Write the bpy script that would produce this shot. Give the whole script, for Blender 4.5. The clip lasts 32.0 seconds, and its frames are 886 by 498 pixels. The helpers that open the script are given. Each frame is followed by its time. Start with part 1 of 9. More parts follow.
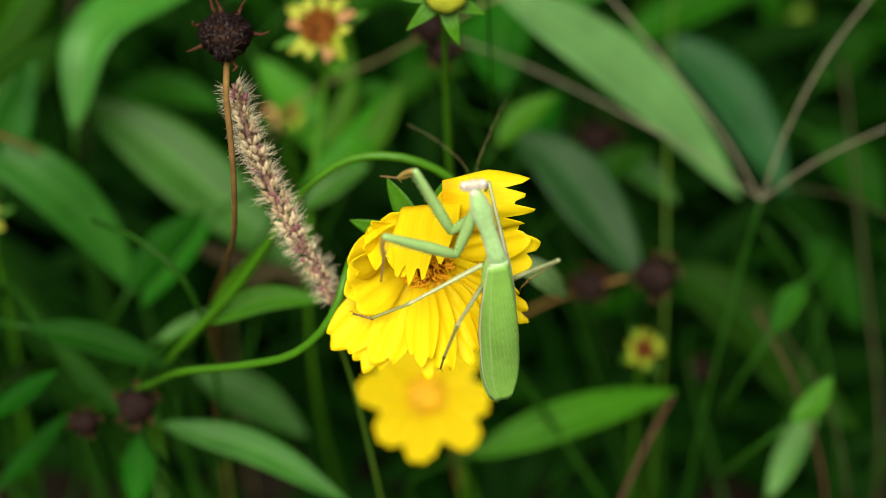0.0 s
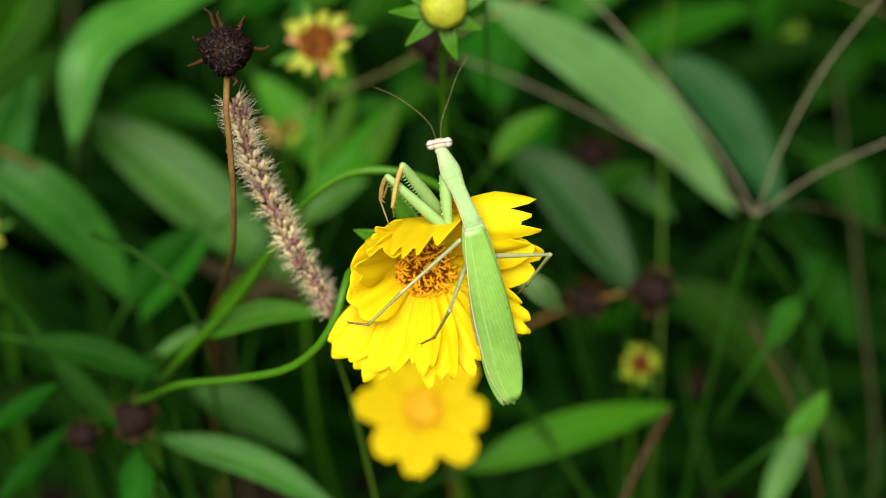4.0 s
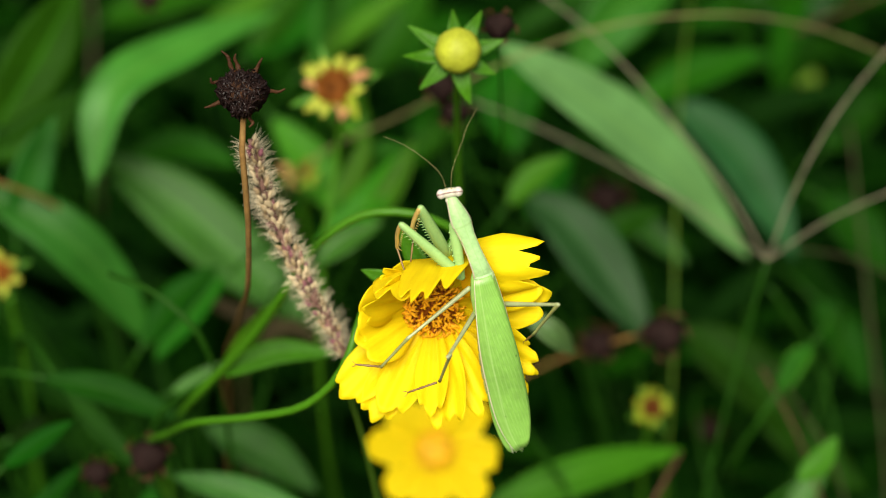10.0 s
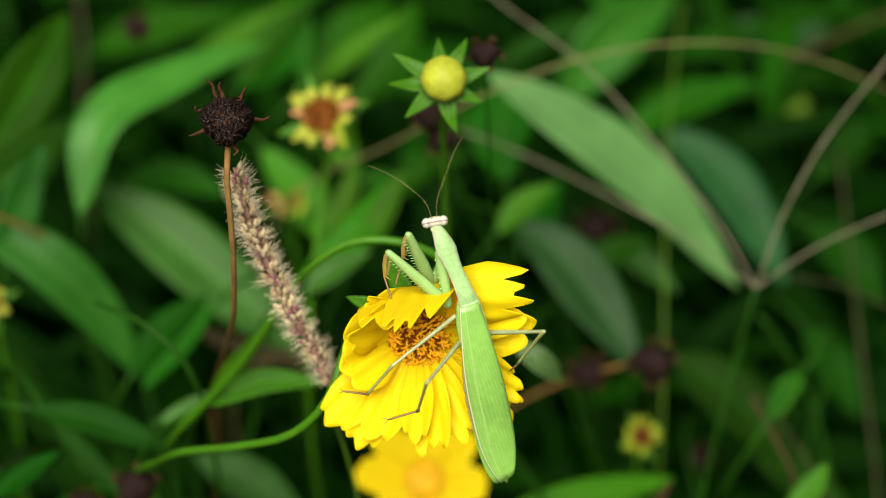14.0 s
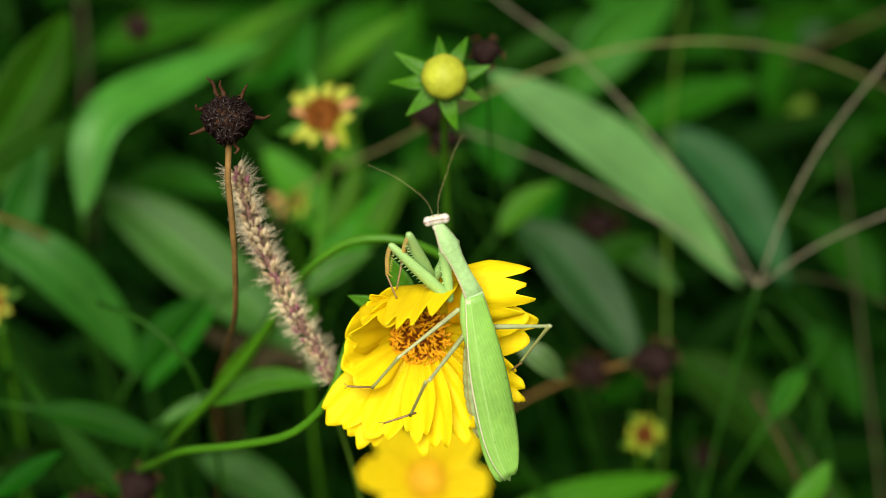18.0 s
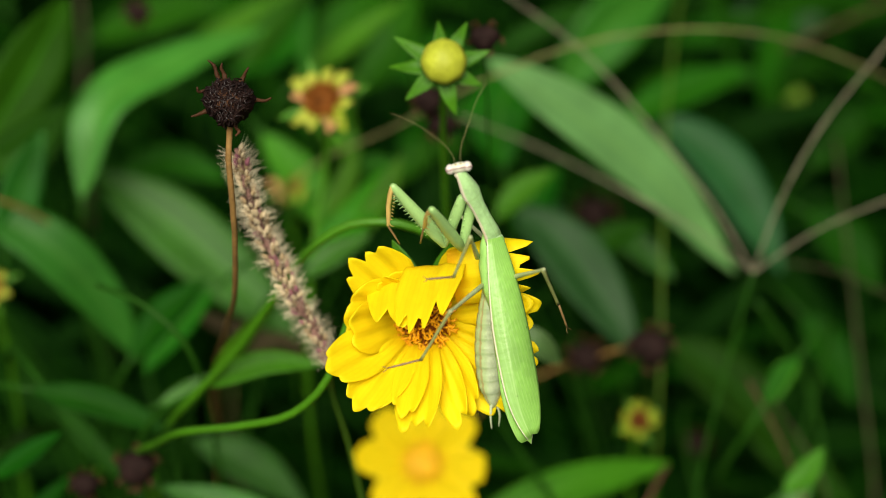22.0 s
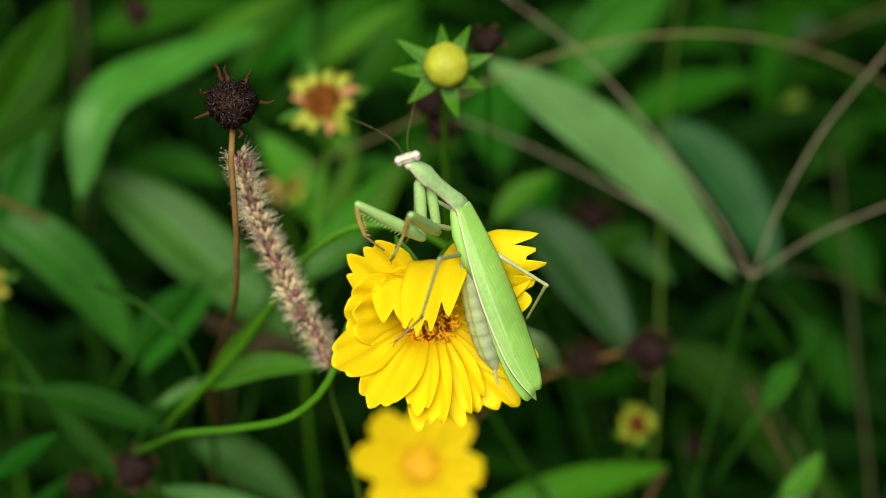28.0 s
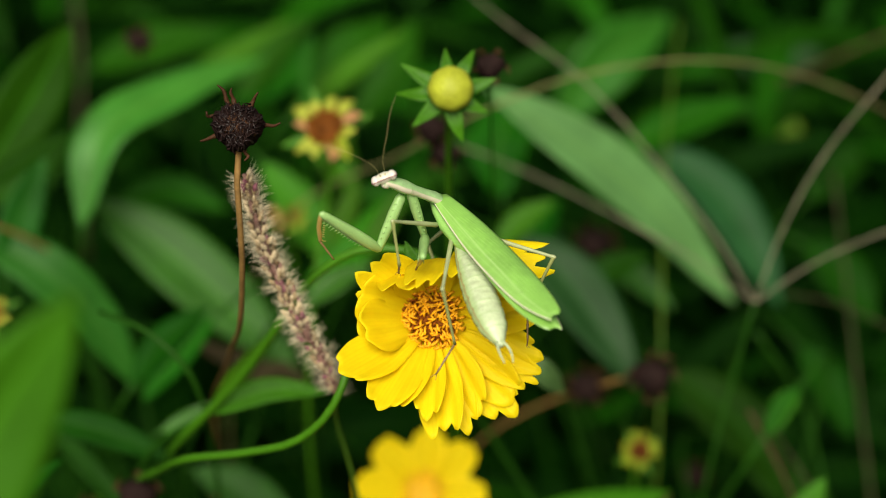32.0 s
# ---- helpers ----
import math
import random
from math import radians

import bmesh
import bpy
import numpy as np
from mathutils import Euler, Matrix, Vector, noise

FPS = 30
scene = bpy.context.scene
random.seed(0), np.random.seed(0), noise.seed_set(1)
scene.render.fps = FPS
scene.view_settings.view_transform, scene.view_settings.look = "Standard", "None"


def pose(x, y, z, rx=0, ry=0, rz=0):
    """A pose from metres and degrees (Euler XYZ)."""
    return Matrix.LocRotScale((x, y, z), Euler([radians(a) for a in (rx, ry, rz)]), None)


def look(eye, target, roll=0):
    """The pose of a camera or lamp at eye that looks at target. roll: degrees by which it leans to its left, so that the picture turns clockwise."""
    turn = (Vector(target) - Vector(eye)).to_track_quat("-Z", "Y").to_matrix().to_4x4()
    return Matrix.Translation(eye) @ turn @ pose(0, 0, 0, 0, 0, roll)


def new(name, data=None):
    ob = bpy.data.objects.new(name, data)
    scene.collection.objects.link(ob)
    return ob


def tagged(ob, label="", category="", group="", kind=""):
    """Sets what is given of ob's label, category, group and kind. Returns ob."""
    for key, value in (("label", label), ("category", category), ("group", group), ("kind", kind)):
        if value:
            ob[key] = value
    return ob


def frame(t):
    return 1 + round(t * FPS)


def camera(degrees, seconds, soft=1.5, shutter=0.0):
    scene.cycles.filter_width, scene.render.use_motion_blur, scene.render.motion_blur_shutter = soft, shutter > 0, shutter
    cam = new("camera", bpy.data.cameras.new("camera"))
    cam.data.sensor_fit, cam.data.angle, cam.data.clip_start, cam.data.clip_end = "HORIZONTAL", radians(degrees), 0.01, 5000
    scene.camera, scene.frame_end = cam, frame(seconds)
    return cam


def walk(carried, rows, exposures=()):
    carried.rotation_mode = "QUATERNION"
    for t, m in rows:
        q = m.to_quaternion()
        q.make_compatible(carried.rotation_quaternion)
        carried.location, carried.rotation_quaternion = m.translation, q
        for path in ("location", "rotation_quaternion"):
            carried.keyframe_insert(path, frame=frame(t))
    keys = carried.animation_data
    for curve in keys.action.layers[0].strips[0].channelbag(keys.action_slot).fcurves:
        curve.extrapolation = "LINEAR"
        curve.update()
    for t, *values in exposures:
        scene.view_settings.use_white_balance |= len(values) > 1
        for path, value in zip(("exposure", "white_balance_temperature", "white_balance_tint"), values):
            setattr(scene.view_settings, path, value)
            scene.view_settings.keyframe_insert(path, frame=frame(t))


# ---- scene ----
cam = camera(30, 32.0, 0.8)
cam.data.dof.use_dof = True
cam.data.dof.focus_distance = 0.412
cam.data.dof.aperture_fstop = 5.4
walk(cam, [
    (0, pose(-0.00151, -0.34300, 0.59557, 52.0, 0.2, -0.5)),
    (0.5, pose(0.00040, -0.34307, 0.59483, 51.9, 0.3, -0.5)),
    (1, pose(0.00001, -0.34293, 0.59463, 51.8, 0.3, -0.7)),
    (1.5, pose(-0.00111, -0.34320, 0.59531, 51.9, 0.0, -0.7)),
    (2, pose(-0.00132, -0.34401, 0.59689, 52.1, -0.0, -0.7)),
    (2.5, pose(-0.00154, -0.34449, 0.59656, 52.3, -0.1, -0.8)),
    (3, pose(-0.00202, -0.34623, 0.59693, 52.5, -0.2, -0.7)),
    (3.5, pose(-0.00243, -0.34622, 0.59641, 52.6, -0.1, -0.7)),
    (5.5, pose(-0.00183, -0.34610, 0.59748, 53.0, 0.2, -0.2)),
    (6, pose(-0.00149, -0.34852, 0.59804, 53.3, 0.3, -0.3)),
    (6.5, pose(-0.00105, -0.35015, 0.59717, 53.5, 0.4, -0.2)),
    (7, pose(0.00108, -0.34930, 0.59649, 53.6, 0.5, 0.0)),
    (7.5, pose(0.00120, -0.34875, 0.59707, 53.6, 0.4, 0.2)),
    (8, pose(0.00199, -0.34824, 0.59767, 53.6, 0.5, 0.3)),
    (8.5, pose(0.00315, -0.34865, 0.59775, 53.8, 0.5, 0.4)),
    (9, pose(0.00217, -0.34919, 0.59796, 54.0, 0.3, 0.3)),
    (9.5, pose(0.00121, -0.34914, 0.59804, 54.0, 0.2, 0.3)),
    (10, pose(-0.00086, -0.35065, 0.59858, 54.2, 0.0, 0.2)),
    (10.5, pose(-0.00161, -0.35273, 0.59886, 54.5, 0.1, 0.1)),
    (11, pose(-0.00117, -0.35184, 0.59751, 54.7, -0.0, 0.0)),
    (11.5, pose(-0.00178, -0.35380, 0.59722, 54.9, -0.1, -0.2)),
    (12, pose(-0.00228, -0.35476, 0.59734, 55.0, -0.1, -0.2)),
    (12.5, pose(-0.00087, -0.35435, 0.59699, 55.0, 0.0, -0.1)),
    (13, pose(0.00000, -0.35200, 0.59700, 55.0, -0.0, 0.0)),
    (13.5, pose(0.00110, -0.35087, 0.59726, 55.1, 0.2, -0.0)),
    (14, pose(0.00209, -0.35070, 0.59732, 55.3, 0.1, -0.0)),
    (14.5, pose(0.00134, -0.35246, 0.59717, 55.3, 0.1, -0.2)),
    (16.5, pose(0.00129, -0.35309, 0.59668, 55.2, 0.1, -0.1)),
    (17, pose(0.00133, -0.35099, 0.59608, 55.3, 0.2, -0.1)),
    (17.5, pose(0.00279, -0.35036, 0.59652, 55.3, 0.2, -0.0)),
    (18, pose(0.00263, -0.35150, 0.59630, 55.4, 0.3, -0.0)),
    (18.5, pose(0.00249, -0.35263, 0.59576, 55.4, 0.4, -0.1)),
    (19, pose(0.00194, -0.35143, 0.59512, 55.2, 0.3, -0.0)),
    (19.5, pose(0.00202, -0.35061, 0.59493, 55.1, 0.3, 0.2)),
    (20, pose(0.00123, -0.35134, 0.59601, 55.1, 0.2, 0.3)),
    (20.5, pose(0.00163, -0.35265, 0.59672, 55.1, 0.2, 0.2)),
    (21, pose(0.00117, -0.35419, 0.59720, 55.1, 0.0, 0.2)),
    (21.5, pose(0.00051, -0.35470, 0.59704, 55.1, -0.1, 0.2)),
    (22, pose(0.00128, -0.35524, 0.59632, 55.1, -0.1, 0.0)),
    (22.5, pose(-0.00018, -0.35604, 0.59671, 54.9, -0.4, -0.3)),
    (23, pose(-0.00075, -0.35831, 0.59648, 55.1, -0.5, -0.5)),
    (23.5, pose(-0.00141, -0.35920, 0.59612, 55.2, -0.7, -0.5)),
    (24, pose(-0.00054, -0.35973, 0.59651, 55.1, -0.7, -0.7)),
    (24.5, pose(0.00028, -0.35849, 0.59605, 55.1, -0.7, -0.6)),
    (25, pose(-0.00188, -0.35743, 0.59713, 55.0, -1.0, -0.5)),
    (25.5, pose(-0.00115, -0.35637, 0.59746, 55.0, -0.8, -0.2)),
    (27.5, pose(0.00116, -0.35372, 0.59646, 55.1, -0.5, 0.1)),
    (28, pose(-0.00136, -0.35446, 0.59691, 55.1, -0.6, -0.0)),
    (28.5, pose(-0.00172, -0.35523, 0.59747, 55.3, -0.8, 0.0)),
    (29, pose(-0.00098, -0.35616, 0.59663, 55.6, -0.7, -0.0)),
    (29.5, pose(-0.00087, -0.35608, 0.59613, 55.7, -0.7, -0.0)),
    (30, pose(-0.00217, -0.35548, 0.59656, 55.7, -0.8, 0.1)),
    (30.5, pose(-0.00162, -0.35621, 0.59637, 55.8, -0.5, 0.1)),
    (31, pose(-0.00273, -0.35699, 0.59691, 56.0, -0.5, -0.1)),
    (31.5, pose(-0.00331, -0.35679, 0.59659, 56.1, -0.5, -0.2)),
    (32, pose(-0.00460, -0.35692, 0.59387, 56.4, -0.6, -0.3))], [(0, 0.30), (3, 0.33), (20, 0.33), (23, 0.17), (27, 0.17), (32, 0.14)])

# ---------------------------------------------------------------- light
world = bpy.data.worlds.new("sky")
scene.world = world
world.use_nodes = True
wn = world.node_tree.nodes
sky = wn.new("ShaderNodeTexSky")
sky.sky_type = 'NISHITA'
sky.sun_disc = False
sky.sun_elevation = radians(50)
sky.sun_rotation = radians(188)
sky.air_density = 0.6
sky.dust_density = 5.0
sky.ozone_density = 0.3
world.node_tree.links.new(sky.outputs[0], wn["Background"].inputs[0])
wn["Background"].inputs[1].default_value = 0.050

sun_data = bpy.data.lights.new("sun", 'SUN')
sun_data.energy = 5.0
sun_data.angle = radians(40)
sun_data.color = (1.0, 0.96, 0.78)
sun = new("sun", sun_data)
sun.matrix_world = look((-0.2, -1.1, 1.55), (0, 0, 0.2))


# ---------------------------------------------------------------- materials
def material(name, base, rough=0.5, build=None, metal=0.0, spec=0.5, sub=0.0, sub_col=None, bump=0.0, bump_scale=400.0,
             vary=0.25, vary_scale=60.0, trans=0.0):
    """Principled material with a two-scale variation of its colour and a fine bump."""
    m = bpy.data.materials.new(name)
    m.use_nodes = True
    nt = m.node_tree
    n, l = nt.nodes, nt.links
    p = n["Principled BSDF"]
    p.inputs["Roughness"].default_value = rough
    p.inputs["Metallic"].default_value = metal
    p.inputs["Specular IOR Level"].default_value = spec
    tc = n.new("ShaderNodeTexCoord")
    big = n.new("ShaderNodeTexNoise")
    big.inputs["Scale"].default_value = vary_scale
    big.inputs["Detail"].default_value = 5.0
    l.new(tc.outputs["Object"], big.inputs["Vector"])
    fine = n.new("ShaderNodeTexNoise")
    fine.inputs["Scale"].default_value = vary_scale * 9
    fine.inputs["Detail"].default_value = 3.0
    l.new(tc.outputs["Object"], fine.inputs["Vector"])
    mix = n.new("ShaderNodeMath")
    mix.operation = 'MULTIPLY_ADD'
    l.new(big.outputs["Fac"], mix.inputs[0])
    mix.inputs[1].default_value = 0.65
    half = n.new("ShaderNodeMath")
    half.operation = 'MULTIPLY'
    l.new(fine.outputs["Fac"], half.inputs[0])
    half.inputs[1].default_value = 0.35
    l.new(half.outputs[0], mix.inputs[2])
    hsv = n.new("ShaderNodeHueSaturation")
    hsv.inputs["Color"].default_value = (*base, 1)
    rng = n.new("ShaderNodeMapRange")
    rng.inputs["From Min"].default_value = 0.3
    rng.inputs["From Max"].default_value = 0.7
    rng.inputs["To Min"].default_value = 1 - vary
    rng.inputs["To Max"].default_value = 1 + vary
    l.new(mix.outputs[0], rng.inputs["Value"])
    l.new(rng.outputs[0], hsv.inputs["Value"])
    col = hsv.outputs["Color"]
    if build:
        col = build(nt, col, p)
    l.new(col, p.inputs["Base Color"])
    if bump:
        bt = n.new("ShaderNodeTexNoise")
        bt.inputs["Scale"].default_value = bump_scale
        bt.inputs["Detail"].default_value = 4.0
        l.new(tc.outputs["Object"], bt.inputs["Vector"])
        b = n.new("ShaderNodeBump")
        b.inputs["Strength"].default_value = bump
        b.inputs["Distance"].default_value = 0.0006
        l.new(bt.outputs["Fac"], b.inputs["Height"])
        l.new(b.outputs[0], p.inputs["Normal"])
    if trans:
        tr = n.new("ShaderNodeBsdfTranslucent")
        l.new(col, tr.inputs["Color"])
        ms = n.new("ShaderNodeMixShader")
        ms.inputs[0].default_value = trans
        l.new(p.outputs[0], ms.inputs[1])
        l.new(tr.outputs[0], ms.inputs[2])
        l.new(ms.outputs[0], n["Material Output"].inputs["Surface"])
    return m


def attribute(nt, name):
    a = nt.nodes.new("ShaderNodeAttribute")
    a.attribute_name = name
    return a.outputs["Fac"]


def maths(nt, op, a, b=None, c=None):
    m = nt.nodes.new("ShaderNodeMath")
    m.operation = op
    for i, v in enumerate((a, b, c)):
        if v is None:
            continue
        if isinstance(v, (int, float)):
            m.inputs[i].default_value = v
        else:
            nt.links.new(v, m.inputs[i])
    return m.outputs[0]


def blend(nt, fac, a, b):
    m = nt.nodes.new("ShaderNodeMix")
    m.data_type = 'RGBA'
    for sock, v in ((m.inputs[0], fac), (m.inputs[6], a), (m.inputs[7], b)):
        if isinstance(v, tuple):
            sock.default_value = (*v, 1)
        elif isinstance(v, (int, float)):
            sock.default_value = v
        else:
            nt.links.new(v, sock)
    return m.outputs[2]


def ramp(nt, v, lo, hi):
    r = nt.nodes.new("ShaderNodeMapRange")
    r.interpolation_type = 'SMOOTHSTEP'
    nt.links.new(v, r.inputs["Value"])
    r.inputs["From Min"].default_value, r.inputs["From Max"].default_value = lo, hi
    return r.outputs[0]


def leaf_veins(rib):
    """A pale midrib and faint side veins, from the blade's own across and along values; each leaf a little different."""
    def build(nt, col, p):
        u, v = attribute(nt, "across"), attribute(nt, "along")
        au = maths(nt, 'ABSOLUTE', u)
        mid = maths(nt, 'SUBTRACT', 1.0, ramp(nt, au, 0.02, 0.11))
        side = maths(nt, 'SINE', maths(nt, 'MULTIPLY', maths(nt, 'SUBTRACT', maths(nt, 'MULTIPLY', v, 1.0), maths(nt, 'MULTIPLY', au, 0.16)), 95.0))
        side = maths(nt, 'MULTIPLY', ramp(nt, side, 0.8, 1.0), 0.22)
        info = nt.nodes.new("ShaderNodeObjectInfo")
        h = nt.nodes.new("ShaderNodeHueSaturation")
        nt.links.new(col, h.inputs["Color"])
        nt.links.new(maths(nt, 'MULTIPLY_ADD', info.outputs["Random"], 0.5, 0.75), h.inputs["Value"])
        nt.links.new(maths(nt, 'MULTIPLY_ADD', info.outputs["Random"], 0.03, 0.485), h.inputs["Hue"])
        return blend(nt, maths(nt, 'MAXIMUM', maths(nt, 'MULTIPLY', mid, 0.7), side), h.outputs["Color"], rib)
    return build


def petal_look(nt, col, p):
    v, u = attribute(nt, "along"), attribute(nt, "across")
    c = blend(nt, maths(nt, 'SUBTRACT', 1.0, ramp(nt, v, 0.0, 0.30)), col, (0.86, 0.50, 0.002))
    lines = ramp(nt, maths(nt, 'SINE', maths(nt, 'MULTIPLY', u, 40.0)), 0.4, 1.0)
    return blend(nt, maths(nt, 'MULTIPLY', lines, 0.14), c, (0.84, 0.58, 0.002))


def floret_look(nt, col, p):
    """Red-brown tube with a golden mouth."""
    tc = nt.nodes.new("ShaderNodeTexCoord")
    xyz = nt.nodes.new("ShaderNodeSeparateXYZ")
    nt.links.new(tc.outputs["Object"], xyz.inputs[0])
    return blend(nt, ramp(nt, xyz.outputs["Z"], 0.0009, 0.0025), (0.21, 0.042, 0.003), col)


def wing_look(nt, col, p):
    """Long fine veins, one strong vein near the front edge, a thin pale front edge, a few dark specks."""
    v, u = attribute(nt, "along"), attribute(nt, "across")
    fan = maths(nt, 'MULTIPLY_ADD', v, -0.5, u)
    lines = ramp(nt, maths(nt, 'SINE', maths(nt, 'MULTIPLY', fan, 30.0)), 0.3, 1.0)
    c = blend(nt, maths(nt, 'MULTIPLY', lines, 0.16), col, (0.42, 0.64, 0.24))
    oblique = ramp(nt, maths(nt, 'SINE', maths(nt, 'MULTIPLY', maths(nt, 'MULTIPLY_ADD', v, -2.4, u), 34.0)), 0.2, 1.0)
    c = blend(nt, maths(nt, 'MULTIPLY', maths(nt, 'MULTIPLY', oblique, ramp(nt, u, -0.45, -0.3)), 0.22), c, (0.12, 0.32, 0.03))
    gap = ramp(nt, maths(nt, 'ABSOLUTE', maths(nt, 'SUBTRACT', u, -0.52)), 0.015, 0.06)
    c = blend(nt, maths(nt, 'MULTIPLY', maths(nt, 'SUBTRACT', 1.0, gap), 0.3), c, (0.46, 0.66, 0.26))
    front = ramp(nt, maths(nt, 'MULTIPLY', u, -1.0), 0.50, 0.56)
    c = blend(nt, maths(nt, 'MULTIPLY', front, 0.10), c, (0.36, 0.60, 0.16))
    edge = ramp(nt, maths(nt, 'MULTIPLY', u, -1.0), 0.93, 0.97)
    c = blend(nt, edge, c, (0.70, 0.66, 0.50))
    tc = nt.nodes.new("ShaderNodeTexCoord")
    vo = nt.nodes.new("ShaderNodeTexVoronoi")
    vo.inputs["Scale"].default_value = 130.0
    nt.links.new(tc.outputs["Object"], vo.inputs["Vector"])
    dots = maths(nt, 'SUBTRACT', 1.0, ramp(nt, vo.outputs["Distance"], 0.03, 0.06))
    return blend(nt, maths(nt, 'MULTIPLY', dots, 0.6), c, (0.06, 0.10, 0.01))


def thorax_look(nt, col, p):
    u = attribute(nt, "across")
    edge = ramp(nt, maths(nt, 'ABSOLUTE', u), 0.84, 0.95)
    c = blend(nt, maths(nt, 'MULTIPLY', edge, 0.85), col, (0.70, 0.58, 0.48))
    groove = maths(nt, 'SUBTRACT', 1.0, ramp(nt, maths(nt, 'ABSOLUTE', maths(nt, 'SUBTRACT', attribute(nt, "along"), 0.66)), 0.0, 0.018))
    c = blend(nt, maths(nt, 'MULTIPLY', groove, 0.45), c, (0.26, 0.42, 0.14))
    mid = maths(nt, 'SUBTRACT', 1.0, ramp(nt, maths(nt, 'ABSOLUTE', u), 0.0, 0.10))
    return blend(nt, maths(nt, 'MULTIPLY', mid, 0.35), c, (0.24, 0.46, 0.12))


def abdomen_look(nt, col, p):
    v, u = attribute(nt, "along"), attribute(nt, "across")
    ring = ramp(nt, maths(nt, 'SINE', maths(nt, 'MULTIPLY', v, 56.0)), 0.80, 1.0)
    side = ramp(nt, maths(nt, 'ABSOLUTE', u), 0.55, 0.9)
    c = blend(nt, maths(nt, 'MULTIPLY', side, 0.5), col, (0.30, 0.46, 0.14))
    rim = maths(nt, 'SUBTRACT', 1.0, ramp(nt, maths(nt, 'ABSOLUTE', maths(nt, 'SUBTRACT', maths(nt, 'ABSOLUTE', u), 0.93)), 0.01, 0.05))
    c = blend(nt, maths(nt, 'MULTIPLY', rim, 0.6), c, (0.30, 0.16, 0.05))
    return blend(nt, maths(nt, 'MULTIPLY', ring, 0.3), c, (0.22, 0.34, 0.13))


LEAF = material("leaf_green", (0.010, 0.068, 0.0010), 0.55, leaf_veins((0.030, 0.14, 0.005)), spec=0.06, bump=0.25, bump_scale=500, trans=0.22)
LEAF_PALE = material("leaf_grey_green", (0.023, 0.120, 0.009), 0.45, leaf_veins((0.060, 0.20, 0.018)), spec=0.16, bump=0.25, bump_scale=500, trans=0.20)
# besides the gloss, sky sheen is put into this paler base green
LEAF_SHEEN = material("leaf_sheen_green", (0.088, 0.185, 0.052), 0.45, leaf_veins((0.13, 0.29, 0.07)), spec=0.38, bump=0.25, bump_scale=500, trans=0.18)
# lit copy of the leaf green, its sunlight mixed into the base colour
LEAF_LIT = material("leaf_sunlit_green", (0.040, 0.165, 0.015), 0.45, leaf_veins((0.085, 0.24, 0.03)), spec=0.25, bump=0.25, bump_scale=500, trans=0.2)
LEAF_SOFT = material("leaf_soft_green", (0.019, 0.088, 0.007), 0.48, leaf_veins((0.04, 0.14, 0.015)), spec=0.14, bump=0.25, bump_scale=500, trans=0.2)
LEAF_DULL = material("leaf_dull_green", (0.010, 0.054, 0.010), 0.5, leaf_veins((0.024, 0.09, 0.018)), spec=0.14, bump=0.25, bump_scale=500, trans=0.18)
LEAF_DRY = material("leaf_withered_brown", (0.030, 0.023, 0.009), 0.7, leaf_veins((0.045, 0.034, 0.014)), spec=0.1, bump=0.5, bump_scale=500, trans=0.15)
LEAF_BRIGHT = material("leaf_bright_green", (0.036, 0.145, 0.004), 0.5, leaf_veins((0.07, 0.25, 0.01)), spec=0.10, bump=0.2, bump_scale=500, trans=0.28)
# darker copy of leaf_green: shade between plants is put into its base colour
LEAF_SHADE = material("leaf_shaded_green", (0.006, 0.040, 0.0006), 0.55, leaf_veins((0.016, 0.08, 0.003)), spec=0.05, bump=0.25, bump_scale=500, trans=0.2)
# near-black copy: deep shade near the soil painted as leaf colour
LEAF_DEEP_SHADE = material("leaf_deep_shade_green", (0.0020, 0.013, 0.0002), 0.65, leaf_veins((0.008, 0.040, 0.001)), spec=0.03, bump=0.25, bump_scale=500, trans=0.15)
STEM = material("green_stem", (0.042, 0.145, 0.0035), 0.45, bump=0.2, vary=0.2, spec=0.25)
# darkened stem green: recessed stalks get their shade from the base colour
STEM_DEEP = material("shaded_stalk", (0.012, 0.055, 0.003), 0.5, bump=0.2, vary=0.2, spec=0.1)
STEM_DRY = material("dry_brown_stem", (0.19, 0.108, 0.034), 0.7, bump=0.5, vary=0.4, vary_scale=120, spec=0.12)
STEM_GRASS = material("grey_green_grass_stem", (0.165, 0.150, 0.098), 0.6, bump=0.3, vary=0.35, vary_scale=80, spec=0.15)
STEM_LIGHT = material("yellow_green_stalk", (0.060, 0.125, 0.010), 0.5, bump=0.3, vary=0.25, spec=0.15)
STEM_PALE = material("pale_straw_green_stalk", (0.165, 0.150, 0.060), 0.6, bump=0.3, vary=0.35, vary_scale=40, spec=0.15)
STEM_DULL = material("dull_olive_stalk", (0.042, 0.042, 0.018), 0.6, bump=0.3, vary=0.3, spec=0.1)
STEM_RED = material("reddish_stem", (0.080, 0.032, 0.022), 0.55, bump=0.3, vary=0.3, spec=0.15)
SEED = material("dark_brown_seed_head", (0.017, 0.0092, 0.0082), 0.7, bump=1.0, bump_scale=900, vary=0.6, vary_scale=200, spec=0.05)
SEED_SCALE = material("dark_glossy_seed_scale", (0.014, 0.0075, 0.0070), 0.42, bump=0.6, bump_scale=900, vary=0.5, vary_scale=200, spec=0.4)
SEED_TIP = material("reddish_brown_bract", (0.040, 0.015, 0.005), 0.65, bump=0.8, bump_scale=900, vary=0.5, vary_scale=150, spec=0.2)
BRISTLE = material("straw_bristle", (0.62, 0.54, 0.38), 0.6, vary=0.3, spec=0.2)
HUSK = material("straw_husk", (0.34, 0.25, 0.14), 0.65, bump=0.6, vary=0.5, vary_scale=300, spec=0.2)
